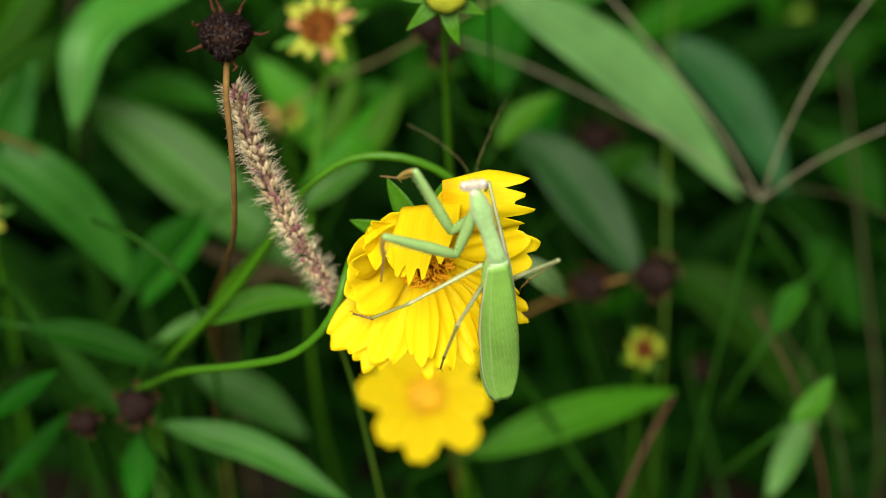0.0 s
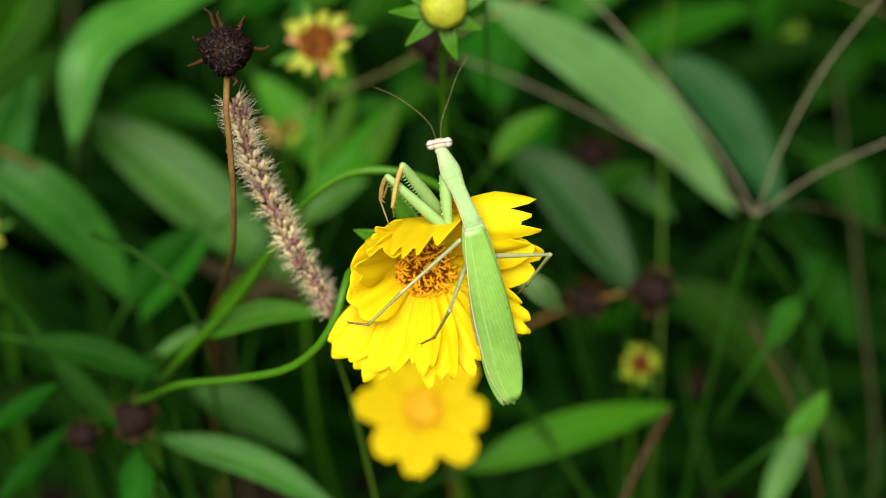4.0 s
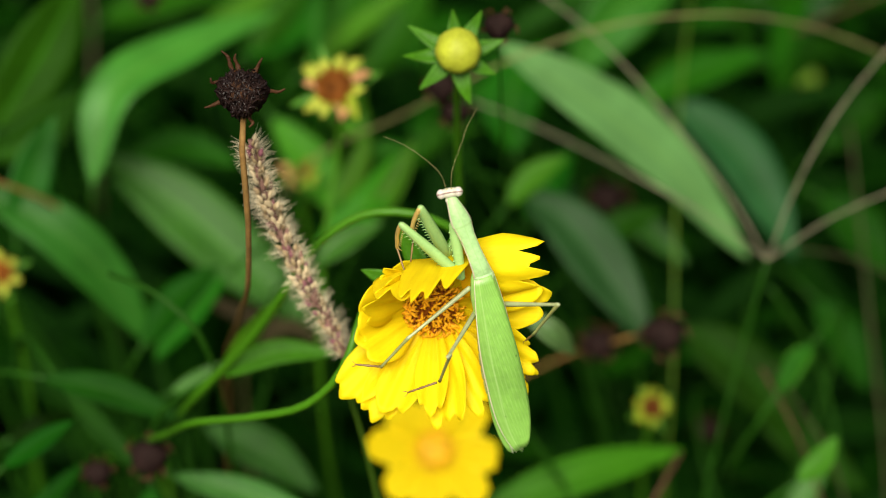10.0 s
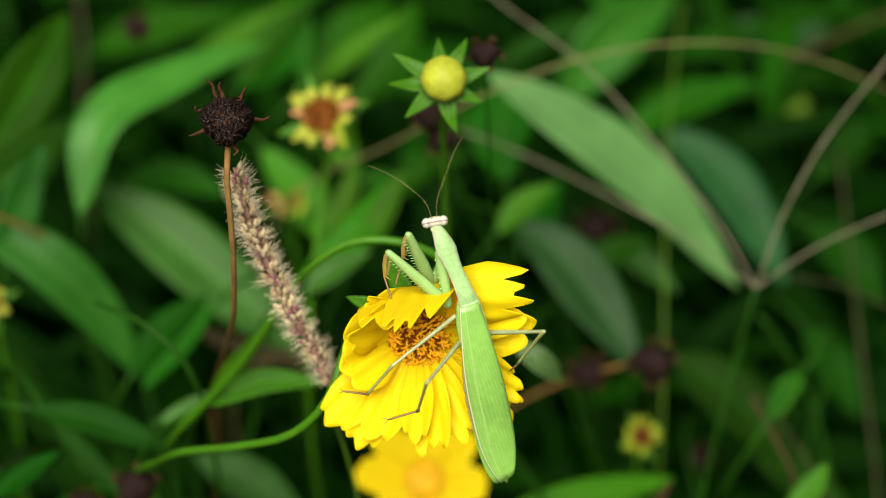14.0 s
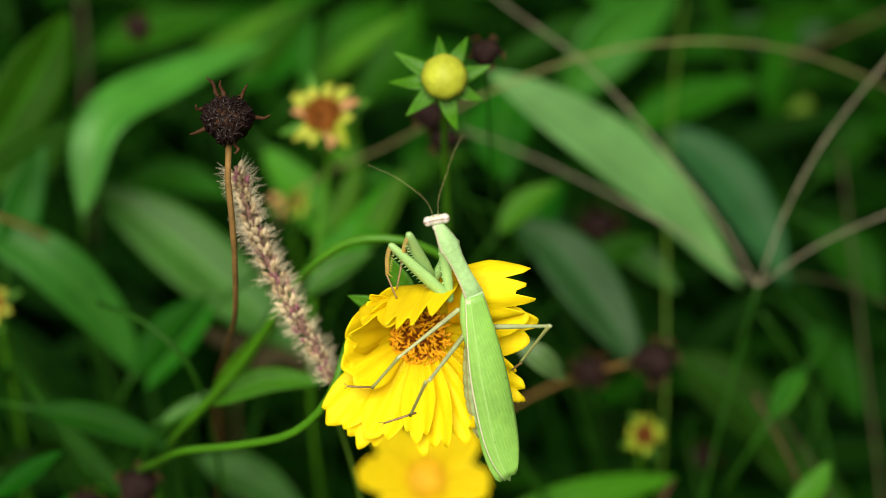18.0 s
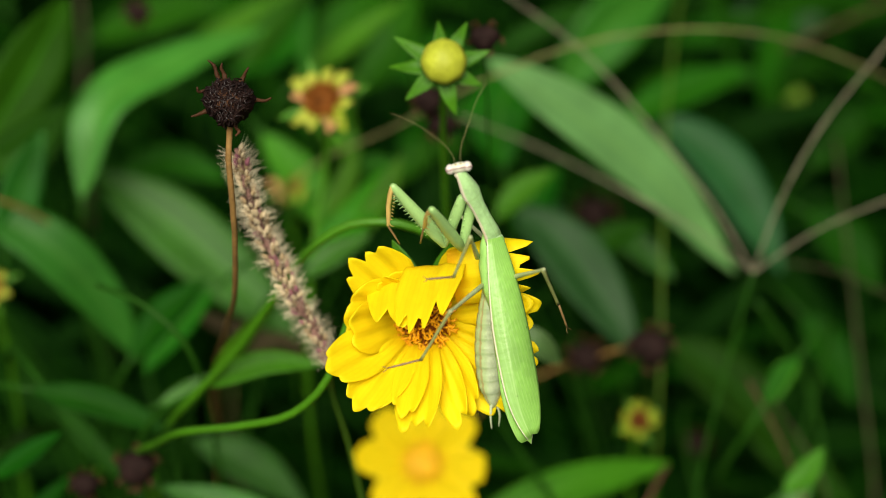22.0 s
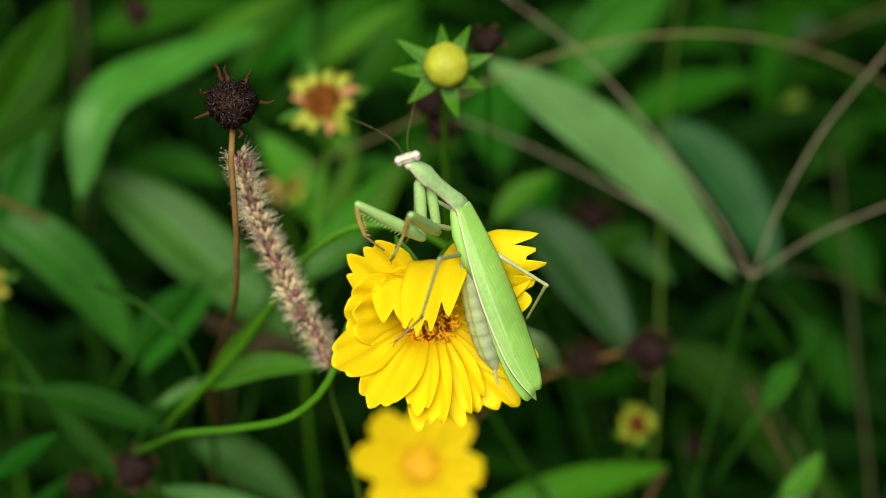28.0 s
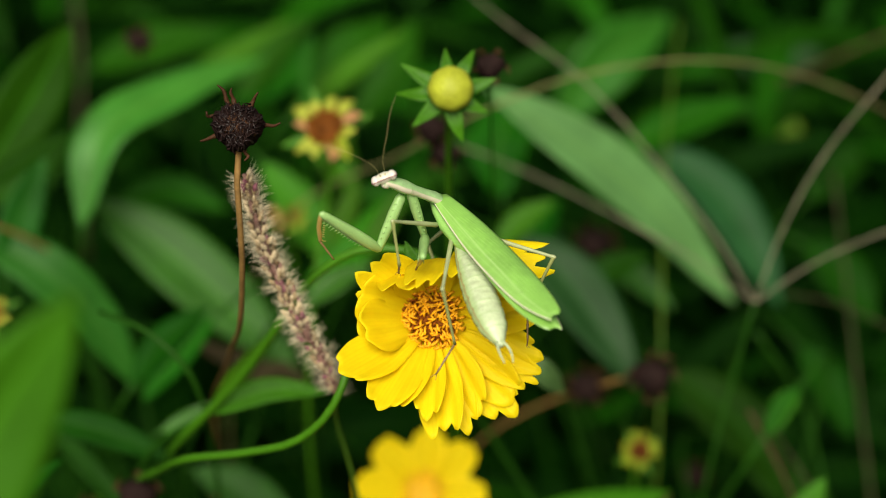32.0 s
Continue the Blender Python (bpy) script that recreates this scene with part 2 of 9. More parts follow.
HUSK_PALE = material("cream_husk", (0.52, 0.42, 0.27), 0.55, bump=0.4, vary=0.35, vary_scale=300, spec=0.25)
HUSK_PURPLE = material("purple_husk", (0.24, 0.09, 0.12), 0.6, bump=0.4, vary=0.4, vary_scale=300, spec=0.2)
HUSK_DARK = material("purple_brown_husk", (0.20, 0.11, 0.09), 0.7, bump=0.6, vary=0.5, vary_scale=300, spec=0.15)
PETAL = material("yellow_petal", (0.92, 0.755, 0.008), 0.5, petal_look, bump=0.15, bump_scale=700, vary=0.05, trans=0.47, spec=0.12)
FLORET = material("orange_floret", (0.84, 0.39, 0.008), 0.55, floret_look, vary=0.4, vary_scale=500, bump=0.4, spec=0.2)
FLORET_DARK = material("brown_disc", (0.24, 0.065, 0.005), 0.7, vary=0.5, vary_scale=400, bump=0.8, spec=0.1)
DISC_PALE = material("golden_disc", (0.82, 0.50, 0.002), 0.6, vary=0.3, vary_scale=300, bump=0.5)
BUD = material("yellow_green_bud", (0.33, 0.36, 0.024), 0.55, bump=0.6, bump_scale=450, vary=0.32, vary_scale=220, spec=0.25)
BUD_GREEN = material("green_bud", (0.28, 0.50, 0.03), 0.5, bump=0.4, vary=0.2)
SEPAL = material("green_sepal", (0.050, 0.170, 0.005), 0.5, bump=0.3, vary=0.35, vary_scale=120, trans=0.25, spec=0.22)
FADED = material("faded_yellow_petal", (0.28, 0.31, 0.035), 0.6, bump=0.5, vary=0.4, vary_scale=200, spec=0.15)
WITHER = material("withered_pinkish_petal", (0.36, 0.19, 0.08), 0.65, bump=0.5, vary=0.4, vary_scale=200, spec=0.15)
FADED_GREEN = material("faded_green_petal", (0.20, 0.25, 0.014), 0.6, bump=0.5, vary=0.4, vary_scale=200, spec=0.15)
RUST_DARK = material("dark_red_disc", (0.085, 0.024, 0.004), 0.7, bump=0.9, vary=0.5, vary_scale=300, spec=0.1)
RUST = material("rust_red_disc", (0.14, 0.044, 0.005), 0.7, bump=0.9, vary=0.5, vary_scale=300, spec=0.1)
SOIL = material("dark_soil", (0.016, 0.012, 0.008), 0.95, bump=1.0, bump_scale=90, vary=0.5, vary_scale=12, spec=0.05)

BODY = material("mantis_green", (0.30, 0.56, 0.14), 0.38, bump=0.15, bump_scale=900, vary=0.12, vary_scale=150)
THORAX = material("mantis_thorax", (0.35, 0.56, 0.24), 0.40, thorax_look, bump=0.4, bump_scale=700, vary=0.26, vary_scale=130)
WING = material("mantis_wing_case", (0.225, 0.46, 0.075), 0.42, wing_look, spec=0.95, bump=0.18, bump_scale=800, vary=0.28, vary_scale=45, trans=0.12)
ABDOMEN = material("mantis_abdomen", (0.43, 0.50, 0.31), 0.42, abdomen_look, bump=0.5, bump_scale=500, vary=0.28, vary_scale=110)
HEAD = material("mantis_head", (0.60, 0.58, 0.46), 0.35, bump=0.15, vary=0.1, vary_scale=300)
EYE = material("mantis_eye", (0.66, 0.60, 0.54), 0.22, vary=0.08, vary_scale=400)
STRIPE = material("pink_brown_stripe", (0.30, 0.13, 0.13), 0.35)
COLLAR = material("mantis_collar", (0.34, 0.50, 0.25), 0.4, bump=0.4, bump_scale=900, vary=0.25, vary_scale=500)
LEG = material("mantis_leg", (0.25, 0.27, 0.09), 0.42, bump=0.2, vary=0.2, vary_scale=250)
LEG_PALE = material("mantis_leg_pale", (0.34, 0.38, 0.19), 0.42, bump=0.2, vary=0.2, vary_scale=250)
FORELEG = material("mantis_foreleg", (0.28, 0.46, 0.155), 0.38, bump=0.2, vary=0.15, vary_scale=200)
TIBIA = material("ochre_tibia", (0.50, 0.34, 0.10), 0.42, bump=0.2, vary=0.3, vary_scale=250)
TARSUS = material("brown_tarsus", (0.20, 0.12, 0.045), 0.5, bump=0.2, vary=0.3, vary_scale=250)
ANTENNA = material("antenna", (0.34, 0.29, 0.12), 0.5, vary=0.2)


# ---------------------------------------------------------------- mesh helpers
def link(name, bm, mat, parent=None, label="", smooth=True):
    me = bpy.data.meshes.new(name)
    bm.to_mesh(me)
    bm.free()
    for poly in me.polygons:
        poly.use_smooth = smooth
    for mt in (mat if isinstance(mat, (list, tuple)) else [mat]):
        me.materials.append(mt)
    ob = new(name, me)
    if parent is not None:
        ob.parent = parent
    if label:
        ob["label"] = label
    return ob


def part(name, bm, mat, parent, label=""):
    return link(name, bm, mat, parent, label)


def thing(name, at, label, category, group="", kind=""):
    ob = new(name)
    ob.empty_display_size = 0.01
    ob.location = at
    return tagged(ob, label, category, group, kind)


def spline(pts, n):
    """n + 1 points, evenly along a smooth curve through pts."""
    p = [Vector(q) for q in pts]
    d = [max((b - a).length, 1e-6) for a, b in zip(p, p[1:])]
    v = [(b - a) / c for a, b, c in zip(p, p[1:], d)]
    m = [v[0]] + [(v[i - 1] * d[i] + v[i] * d[i - 1]) / (d[i - 1] + d[i]) for i in range(1, len(p) - 1)] + [v[-1]]
    total = sum(d)
    res = []
    for i in range(n + 1):
        s, k = total * i / n, 0
        while k < len(d) - 1 and s > d[k]:
            s -= d[k]
            k += 1
        t = min(s / d[k], 1.0)
        h1, h2 = 2 * t ** 3 - 3 * t * t + 1, t ** 3 - 2 * t * t + t
        res.append(p[k] * h1 + m[k] * h2 * d[k] + p[k + 1] * (1 - h1) + m[k + 1] * (t ** 3 - t * t) * d[k])
    return res


def tube(bm, pts, r0, r1=None, n=14, sides=7, wobble=0.0, mat=0):
    """A tapered round tube along a smooth curve, closed at both ends."""
    r1 = r0 if r1 is None else r1
    c = spline(pts, n)
    rings = []
    side = None
    for i, q in enumerate(c):
        d = (c[min(i + 1, n)] - c[max(i - 1, 0)]).normalized()
        if side is None:
            side = d.orthogonal().normalized()
        side = (side - side.dot(d) * d).normalized()
        up = d.cross(side)
        r = (r0 + (r1 - r0) * i / n) * (1 + wobble * (random.random() - 0.5))
        rings.append([bm.verts.new(q + (side * math.cos(6.2832 * k / sides) + up * math.sin(6.2832 * k / sides)) * r) for k in range(sides)])
    for a, b in zip(rings, rings[1:]):
        for k in range(sides):
            bm.faces.new((a[k], a[(k + 1) % sides], b[(k + 1) % sides], b[k])).material_index = mat
    for ring, flip in ((rings[0], True), (rings[-1], False)):
        f = bm.faces.new(ring[::-1] if flip else ring)
        f.material_index = mat
    return bm


def loft(bm, secs, sides=14, mat=0):
    """A body along +y from sections (y, half width, half height, z of its middle, x of its middle); stores its across and along values."""
    across = bm.verts.layers.float.get("across") or bm.verts.layers.float.new("across")
    along = bm.verts.layers.float.get("along") or bm.verts.layers.float.new("along")
    y0, y1 = secs[0][0], secs[-1][0]
    rings = []
    for s in secs:
        y, w, h, zo = s[:4]
        xo = s[4] if len(s) > 4 else 0.0
        ring = []
        for k in range(sides):
            a = 6.2832 * k / sides
            v = bm.verts.new((xo + math.cos(a) * w, y, zo + math.sin(a) * h))
            v[across] = math.cos(a)
            v[along] = (y - y0) / (y1 - y0)
            ring.append(v)
        rings.append(ring)
    for a, b in zip(rings, rings[1:]):
        for k in range(sides):
            bm.faces.new((a[(k + 1) % sides], a[k], b[k], b[(k + 1) % sides])).material_index = mat
    bm.faces.new(rings[0]).material_index = mat
    bm.faces.new(rings[-1][::-1]).material_index = mat
    return bm


def ball(bm, at, rx, ry, rz, mat=0, u=16, v=10, rough=0.0):
    m = Matrix.Translation(at) @ Matrix.Diagonal((rx, ry, rz, 1))
    made = bmesh.ops.create_uvsphere(bm, u_segments=u, v_segments=v, radius=1.0, matrix=m)
    for w in made["verts"]:
        if rough:
            o = w.co - Vector(at)
            w.co = Vector(at) + o * (1 + rough * noise.noise(w.co * 900) + rough * 0.6 * noise.noise(w.co * 2500))
        for f in w.link_faces:
            f.material_index = mat
    return made["verts"]


def blade(bm, pts, width, facing, fold=0.25, wave=0.05, n=18, m=6, fat=0.38, thick=0.00025, tip=0.0, seed=0, mat=0, stalk=0.05):
    """A leaf blade with a folded midrib and wavy margins along a smooth curve; facing is the way its upper side looks."""
    across = bm.verts.layers.float.get("across") or bm.verts.layers.float.new("across")
    along = bm.verts.layers.float.get("along") or bm.verts.layers.float.new("along")
    c = spline(pts, n)
    f0 = Vector(facing).normalized()
    grids = ([], [])
    for i, q in enumerate(c):
        d = (c[min(i + 1, n)] - c[max(i - 1, 0)]).normalized()
        side = d.cross(f0).normalized()
        nrm = side.cross(d)
        s = i / n
        w = width * 0.5 * max(stalk, (math.sin(math.pi * min(1.0, s ** (math.log(0.5) / math.log(fat)))) ** 0.8 if 0 < s < 1 else 0.0))
        if i == n:
            w = width * 0.01
        rows = ([], [])
        for k in range(m + 1):
            u = 2 * k / m - 1
            lift = abs(u) * fold * w + wave * width * noise.noise(Vector((s * 5 + seed, u * 1.5, seed * 1.7))) * abs(u)
            p = q + side * u * w + nrm * lift
            for g in (0, 1):
                v = bm.verts.new(p - nrm * thick * g)
                v[across], v[along] = u, s
                rows[g].append(v)
        grids[0].append(rows[0])
        grids[1].append(rows[1])
    for g in (0, 1):
        for a, b in zip(grids[g], grids[g][1:]):
            for k in range(m):
                quad = (a[k], a[k + 1], b[k + 1], b[k])
                bm.faces.new(quad if g == 0 else quad[::-1]).material_index = mat
    for k in (0, m):
        for i in range(n):
            quad = (grids[0][i][k], grids[0][i + 1][k], grids[1][i + 1][k], grids[1][i][k])
            bm.faces.new(quad if k == 0 else quad[::-1]).material_index = mat
    return bm


VIEW = Vector((0, -0.82, 0.57))


# ---------------------------------------------------------------- ground
def ground():
    bm = bmesh.new()
    n = 90
    rows = []
    for i in range(n + 1):
        for_row = []
        for j in range(n + 1):
            x, y = (2 * j / n - 1), (2 * i / n - 1)
            x, y = math.copysign(abs(x) ** 3.2, x) * 60, math.copysign(abs(y) ** 3.2, y) * 60
            near = max(0.0, 1 - math.hypot(x, y) / 4)
            for_row.append(bm.verts.new((x, y, near * (0.012 * noise.noise(Vector((x * 9, y * 9, 0))) + 0.006 * noise.noise(Vector((x * 40, y * 40, 3)))))))
        rows.append(for_row)
    for a, b in zip(rows, rows[1:]):
        for j in range(n):
            bm.faces.new((a[j], a[j + 1], b[j + 1], b[j]))
    ob = link("ground", bm, SOIL)
    tagged(ob, "dark bare soil under the flower bed", "ground", kind="structure")


ground()


# ---------------------------------------------------------------- the yellow flower
FLOWER_AT = Vector((-0.1108, 0.0508, 0.0))
flower = thing("coreopsis_flower", FLOWER_AT, "bright yellow coreopsis flower with toothed petals on a curved green stem", "flower", "yellow flowers")


def petal_mesh(bm, length, width, curl, pleat=0.10, teeth=4, seed=0, cup=0.15, n=16, m=20, depth=0.13, bend=1.3, foot=0.26, tips=None, roll=0.0, round_end=0.0, measure=False):
    """A petal along +y, its upper side +z: narrow foot, pleated blade, toothed end. curl: degrees by which it bends towards +z."""
    across = bm.verts.layers.float.new("across")
    along = bm.verts.layers.float.new("along")
    rnd = random.Random(seed)
    tips = tips or [1 - depth * abs(rnd.uniform(0.0, 1.0)) for _ in range(teeth)]
    teeth = len(tips)
    cuts = [0.0]
    for k in range(teeth):
        cuts.append(cuts[-1] + rnd.uniform(0.75, 1.3))
    cuts = [c / cuts[-1] for c in cuts]
    grids = ([], [])
    y = z = 0.0
    ang = 0.0
    line = []
    if roll:
        # the blade comes up from behind and rolls over its crest, which lies at the origin
        y, z, ang = -roll * 0.62, roll * 0.62, radians(-90)
    for i in range(n + 1):
        line.append((y, z, ang))
        f = (i + 1) / n
        ang = radians(-90) * (1 - f / roll) if f < roll else radians(curl) * ((f - roll) / (1 - roll)) ** bend
        y += math.cos(ang) / n
        z += math.sin(ang) / n
    if measure:
        return bm, math.hypot(line[-1][0], line[-1][1]), math.degrees(math.atan2(line[-1][1], line[-1][0]))
    for i in range(n + 1):
        s = i / n
        w = width * 0.5 * (foot + (1 - foot) * min(1.0, math.sin(min(s * 1.55, 1.57))) ** 1.2) * (1 - 0.10 * max(0.0, s - 0.75) * 4)
        rows = ([], [])
        for k in range(m + 1):
            u = 2 * k / m - 1
            ti = (u + 1) / 2
            tk = max(j for j in range(teeth) if ti >= cuts[j])
            notch = abs(2 * (ti - cuts[tk]) / (cuts[tk + 1] - cuts[tk]) - 1)
            top = tips[tk] - depth * notch ** 1.35 - (0.12 + round_end * 0.4) * abs(u) ** (4 - 1.5 * round_end)
            ss = s * top
            f = min(ss * n, n - 1e-6)
            j = int(f)
            a, b = line[j], line[j + 1]
            t = f - j
            yy, zz, aa = (a[q] + (b[q] - a[q]) * t for q in range(3))
            zl = cup * w / length * u * u * (0.4 + s) + pleat * width / length * 0.5 * math.cos(u * math.pi * 3) * math.sin(min(1, s * 1.3) * math.pi * 0.7)
            zl += 0.02 * noise.noise(Vector((u * 1.3 + seed, s * 2.5, seed * 0.37)))
            p = Vector((u * w, (yy - zl * math.sin(aa)) * length, (zz + zl * math.cos(aa)) * length))
            for g in (0, 1):
                v = bm.verts.new(p + Vector((0, math.sin(aa), -math.cos(aa))) * 0.0002 * g)
                v[across], v[along] = u, s
                rows[g].append(v)
        grids[0].append(rows[0])
        grids[1].append(rows[1])
    for g in (0, 1):
        for a, b in zip(grids[g], grids[g][1:]):
            for k in range(m):
                quad = (a[k], a[k + 1], b[k + 1], b[k])
                bm.faces.new(quad if g == 0 else quad[::-1])
    for k in range(m):
        quad = (grids[0][n][k], grids[0][n][k + 1], grids[1][n][k + 1], grids[1][n][k])
        bm.faces.new(quad)
    for k in (0, m):
        for i in range(n):
            quad = (grids[0][i][k], grids[0][i + 1][k], grids[1][i + 1][k], grids[1][i][k])
            bm.faces.new(quad if k == 0 else quad[::-1])
    return bm


def disc_florets(bm, radius, dome, count, size, seed=1):
    rnd = random.Random(seed)
    for i in range(count):
        r = radius * math.sqrt((i + 0.5) / count)
        a = i * 2.39996
        base = Vector((r * math.cos(a), r * math.sin(a), dome * (1 - (r / radius) ** 2)))
        out = Vector((math.cos(a), math.sin(a), 0))
        lean = 0.15 + 0.7 * r / radius
        h = size * rnd.uniform(0.8, 1.3)
        twist = Vector((rnd.uniform(-1, 1), rnd.uniform(-1, 1), 0)) * 0.5 * h
        tube(bm, [base, base + (out * lean * 0.5 + Vector((0, 0, 0.8))) * h, base + (out * lean + Vector((0, 0, 1.1))) * h + twist, base + (out * lean * 1.2 + Vector((0, 0, 0.95))) * h + twist * 1.9],
             0.00028, 0.00034, 5, 5, mat=0 if rnd.random() < 0.86 else 1)


def flower_head():
    R = 0.0072
    bm = bmesh.new()
    ball(bm, (0, 0, -0.0008), R, R, 0.0034, 0, 24, 10, 0.03)
    head = part("flower_disc", bm, [FLORET_DARK, FLORET], flower, "domed orange-brown centre of the flower")
    kinds = []
    frnd = random.Random(1)
    for k in range(8):
        bm = bmesh.new()
        tw = Vector((frnd.uniform(-1, 1), frnd.uniform(-1, 1), 0)) * 0.0010
        tube(bm, [(0, 0, 0), (0.0002, 0, 0.0016), Vector((0.0006, 0, 0.0024)) + tw, Vector((0.0009, 0, 0.0020)) + tw * 1.9], 0.00028, 0.00034, 6, 5)
        me = bpy.data.meshes.new("floret")
        bm.to_mesh(me)
        bm.free()
        for f in me.polygons:
            f.use_smooth = True
        me.materials.append(FLORET_DARK if k == 7 else FLORET)
        kinds.append(me)
    for i in range(220):
        r = R * 1.02 * math.sqrt((i + 0.5) / 220)
        a = i * 2.39996
        fl = new("floret", kinds[frnd.randrange(8)])
        fl.parent = head
        fl.matrix_local = pose(r * math.cos(a), r * math.sin(a), 0.0022 * (1 - (r / R) ** 2), 0, 0, math.degrees(a)) @ pose(0, 0, 0, 0, 38 * r / R + frnd.uniform(-8, 8), frnd.uniform(-50, 50))
    # calyx and neck behind the petals
    bm = bmesh.new()
    loft(bm, [(-0.012, 0.0012, 0.0012, 0), (-0.004, 0.0014, 0.0014, 0), (0.0, 0.004, 0.004, 0), (0.003, 0.0060, 0.0060, 0), (0.0042, 0.0058, 0.0058, 0)], 14)
    bmesh.ops.rotate(bm, verts=bm.verts, cent=(0, 0, 0), matrix=Matrix.Rotation(radians(90), 3, 'X'))
    bmesh.ops.translate(bm, verts=bm.verts, vec=(0, 0, -0.0062))
    part("calyx", bm, SEPAL, head, "green calyx")
    # outer ring: reach, width, curl, cup, twist, teeth; then where the tip points (turn, rise) while the mantis presses the flower,
    # as it opens, and in three states of the opened flower
    for k, (reach, wd, curl, cup, tw, tips, *ways) in enumerate(RING):
        root = 4.4
        a, e = ways[0]
        far = Vector((reach * math.cos(radians(e)) - root, reach * math.sin(radians(e))))
        bm, chord, lean = petal_mesh(bmesh.new(), 1.0, 1.0, curl, measure=True)
        ln = far.length / chord
        bm = petal_mesh(bmesh.new(), ln * 0.001, wd * 0.001, curl, seed=k + 3, tips=tips, cup=cup, pleat=0.05, depth=0.07 if len(tips) < 4 else 0.12, foot=0.36, round_end=0.12)
        p = part("petal", bm, PETAL, head)
        rows = []
        for turn, rise in ways:
            rise = math.degrees(math.atan2(reach * math.sin(radians(rise)), reach * math.cos(radians(rise)) - root))
            rows.append(pose(0, 0, -0.0010 - 0.0005 * (k % 3), 0, 0, turn - 90) @ pose(0, root * 0.001, 0, rise - lean, tw, 0))
        PETALS.append((p, rows[:1] + rows))
    # the upper right petal: its foot rises behind the disc, its blade leans out to the side
    bm = petal_mesh(bmesh.new(), 0.0200, 0.0120, 10, seed=81, tips=(1, 1), depth=0.01, pleat=0.03)
    p = part("petal_foot", bm, PETAL, head)
    p.matrix_local = pose(0.0028, 0.0034, -0.001, 0, 0, -40) @ pose(0, 0, 0, 8, 0, 0)
    bm = petal_mesh(bmesh.new(), 0.0245, 0.0170, -10, seed=82, tips=(0.97, 0.90, 0.98, 0.84), depth=0.24, pleat=0.03, foot=0.85, cup=-0.5)
    p = part("petal", bm, PETAL, head, "broad yellow petal with a jagged end")
    PETALS.append((p, [pose(x, y, z, 0, 0, turn - 90) @ pose(0, -0.002, 0, rise, 0, 0) for x, y, z, turn, rise in
                       ((0.0115, 0.0150, 0.0050, 2, 6), (0.0118, 0.0112, 0.0052, 3, 6), (0.0120, 0.0120, 0.0030, 4, 6), (0.0120, 0.0125, 0.0060, 8, 6), (0.0122, 0.0128, 0.0040, 8, 4), (0.0120, 0.0110, 0.0036, 6, 2))]))
    # upper petals: they rise behind the disc and roll forward over it
    for k, (x, y, turn, ln, wd, tips) in enumerate([(-0.0034, 0.0124, 15, 26, 17, (0.80, 0.95)), (0.0062, 0.0158, 5, 30, 17, (0.96, 1, 0.97, 0.84))]):
        bm = petal_mesh(bmesh.new(), 0.0120, 0.0120, 20, seed=k + 60, tips=(1, 1), depth=0.01, pleat=0.03)
        p = part("petal_foot", bm, PETAL, head)
        p.matrix_local = pose(x * 0.4, 0.0035, 0.0002 * k, 16, 0, turn * 0.6)
        bm = petal_mesh(bmesh.new(), ln * 0.001, wd * 0.001, 16, seed=k + 40, tips=tips, depth=0.22, bend=1.0, pleat=0.024, foot=0.9, roll=0.24, n=26, cup=0.0)
        p = part("folded_petal", bm, PETAL, head, "yellow petal folded forward over the centre")
        FLAPS.append((p, x, y, turn, 0.0005 * k))
    for k in range(8):
        a = 22.5 + 45 * k
        bm = blade(bmesh.new(), [(0, 0.004, -0.003), (0, 0.012, -0.0042), (0, 0.0215, -0.0036)], 0.0062, (0, 0, 1), 0.2, 0.02, 8, 4)
        s = part("sepal", bm, SEPAL, head)
        s.matrix_local = pose(0, 0, -0.0015, 0, 0, a)
    return head


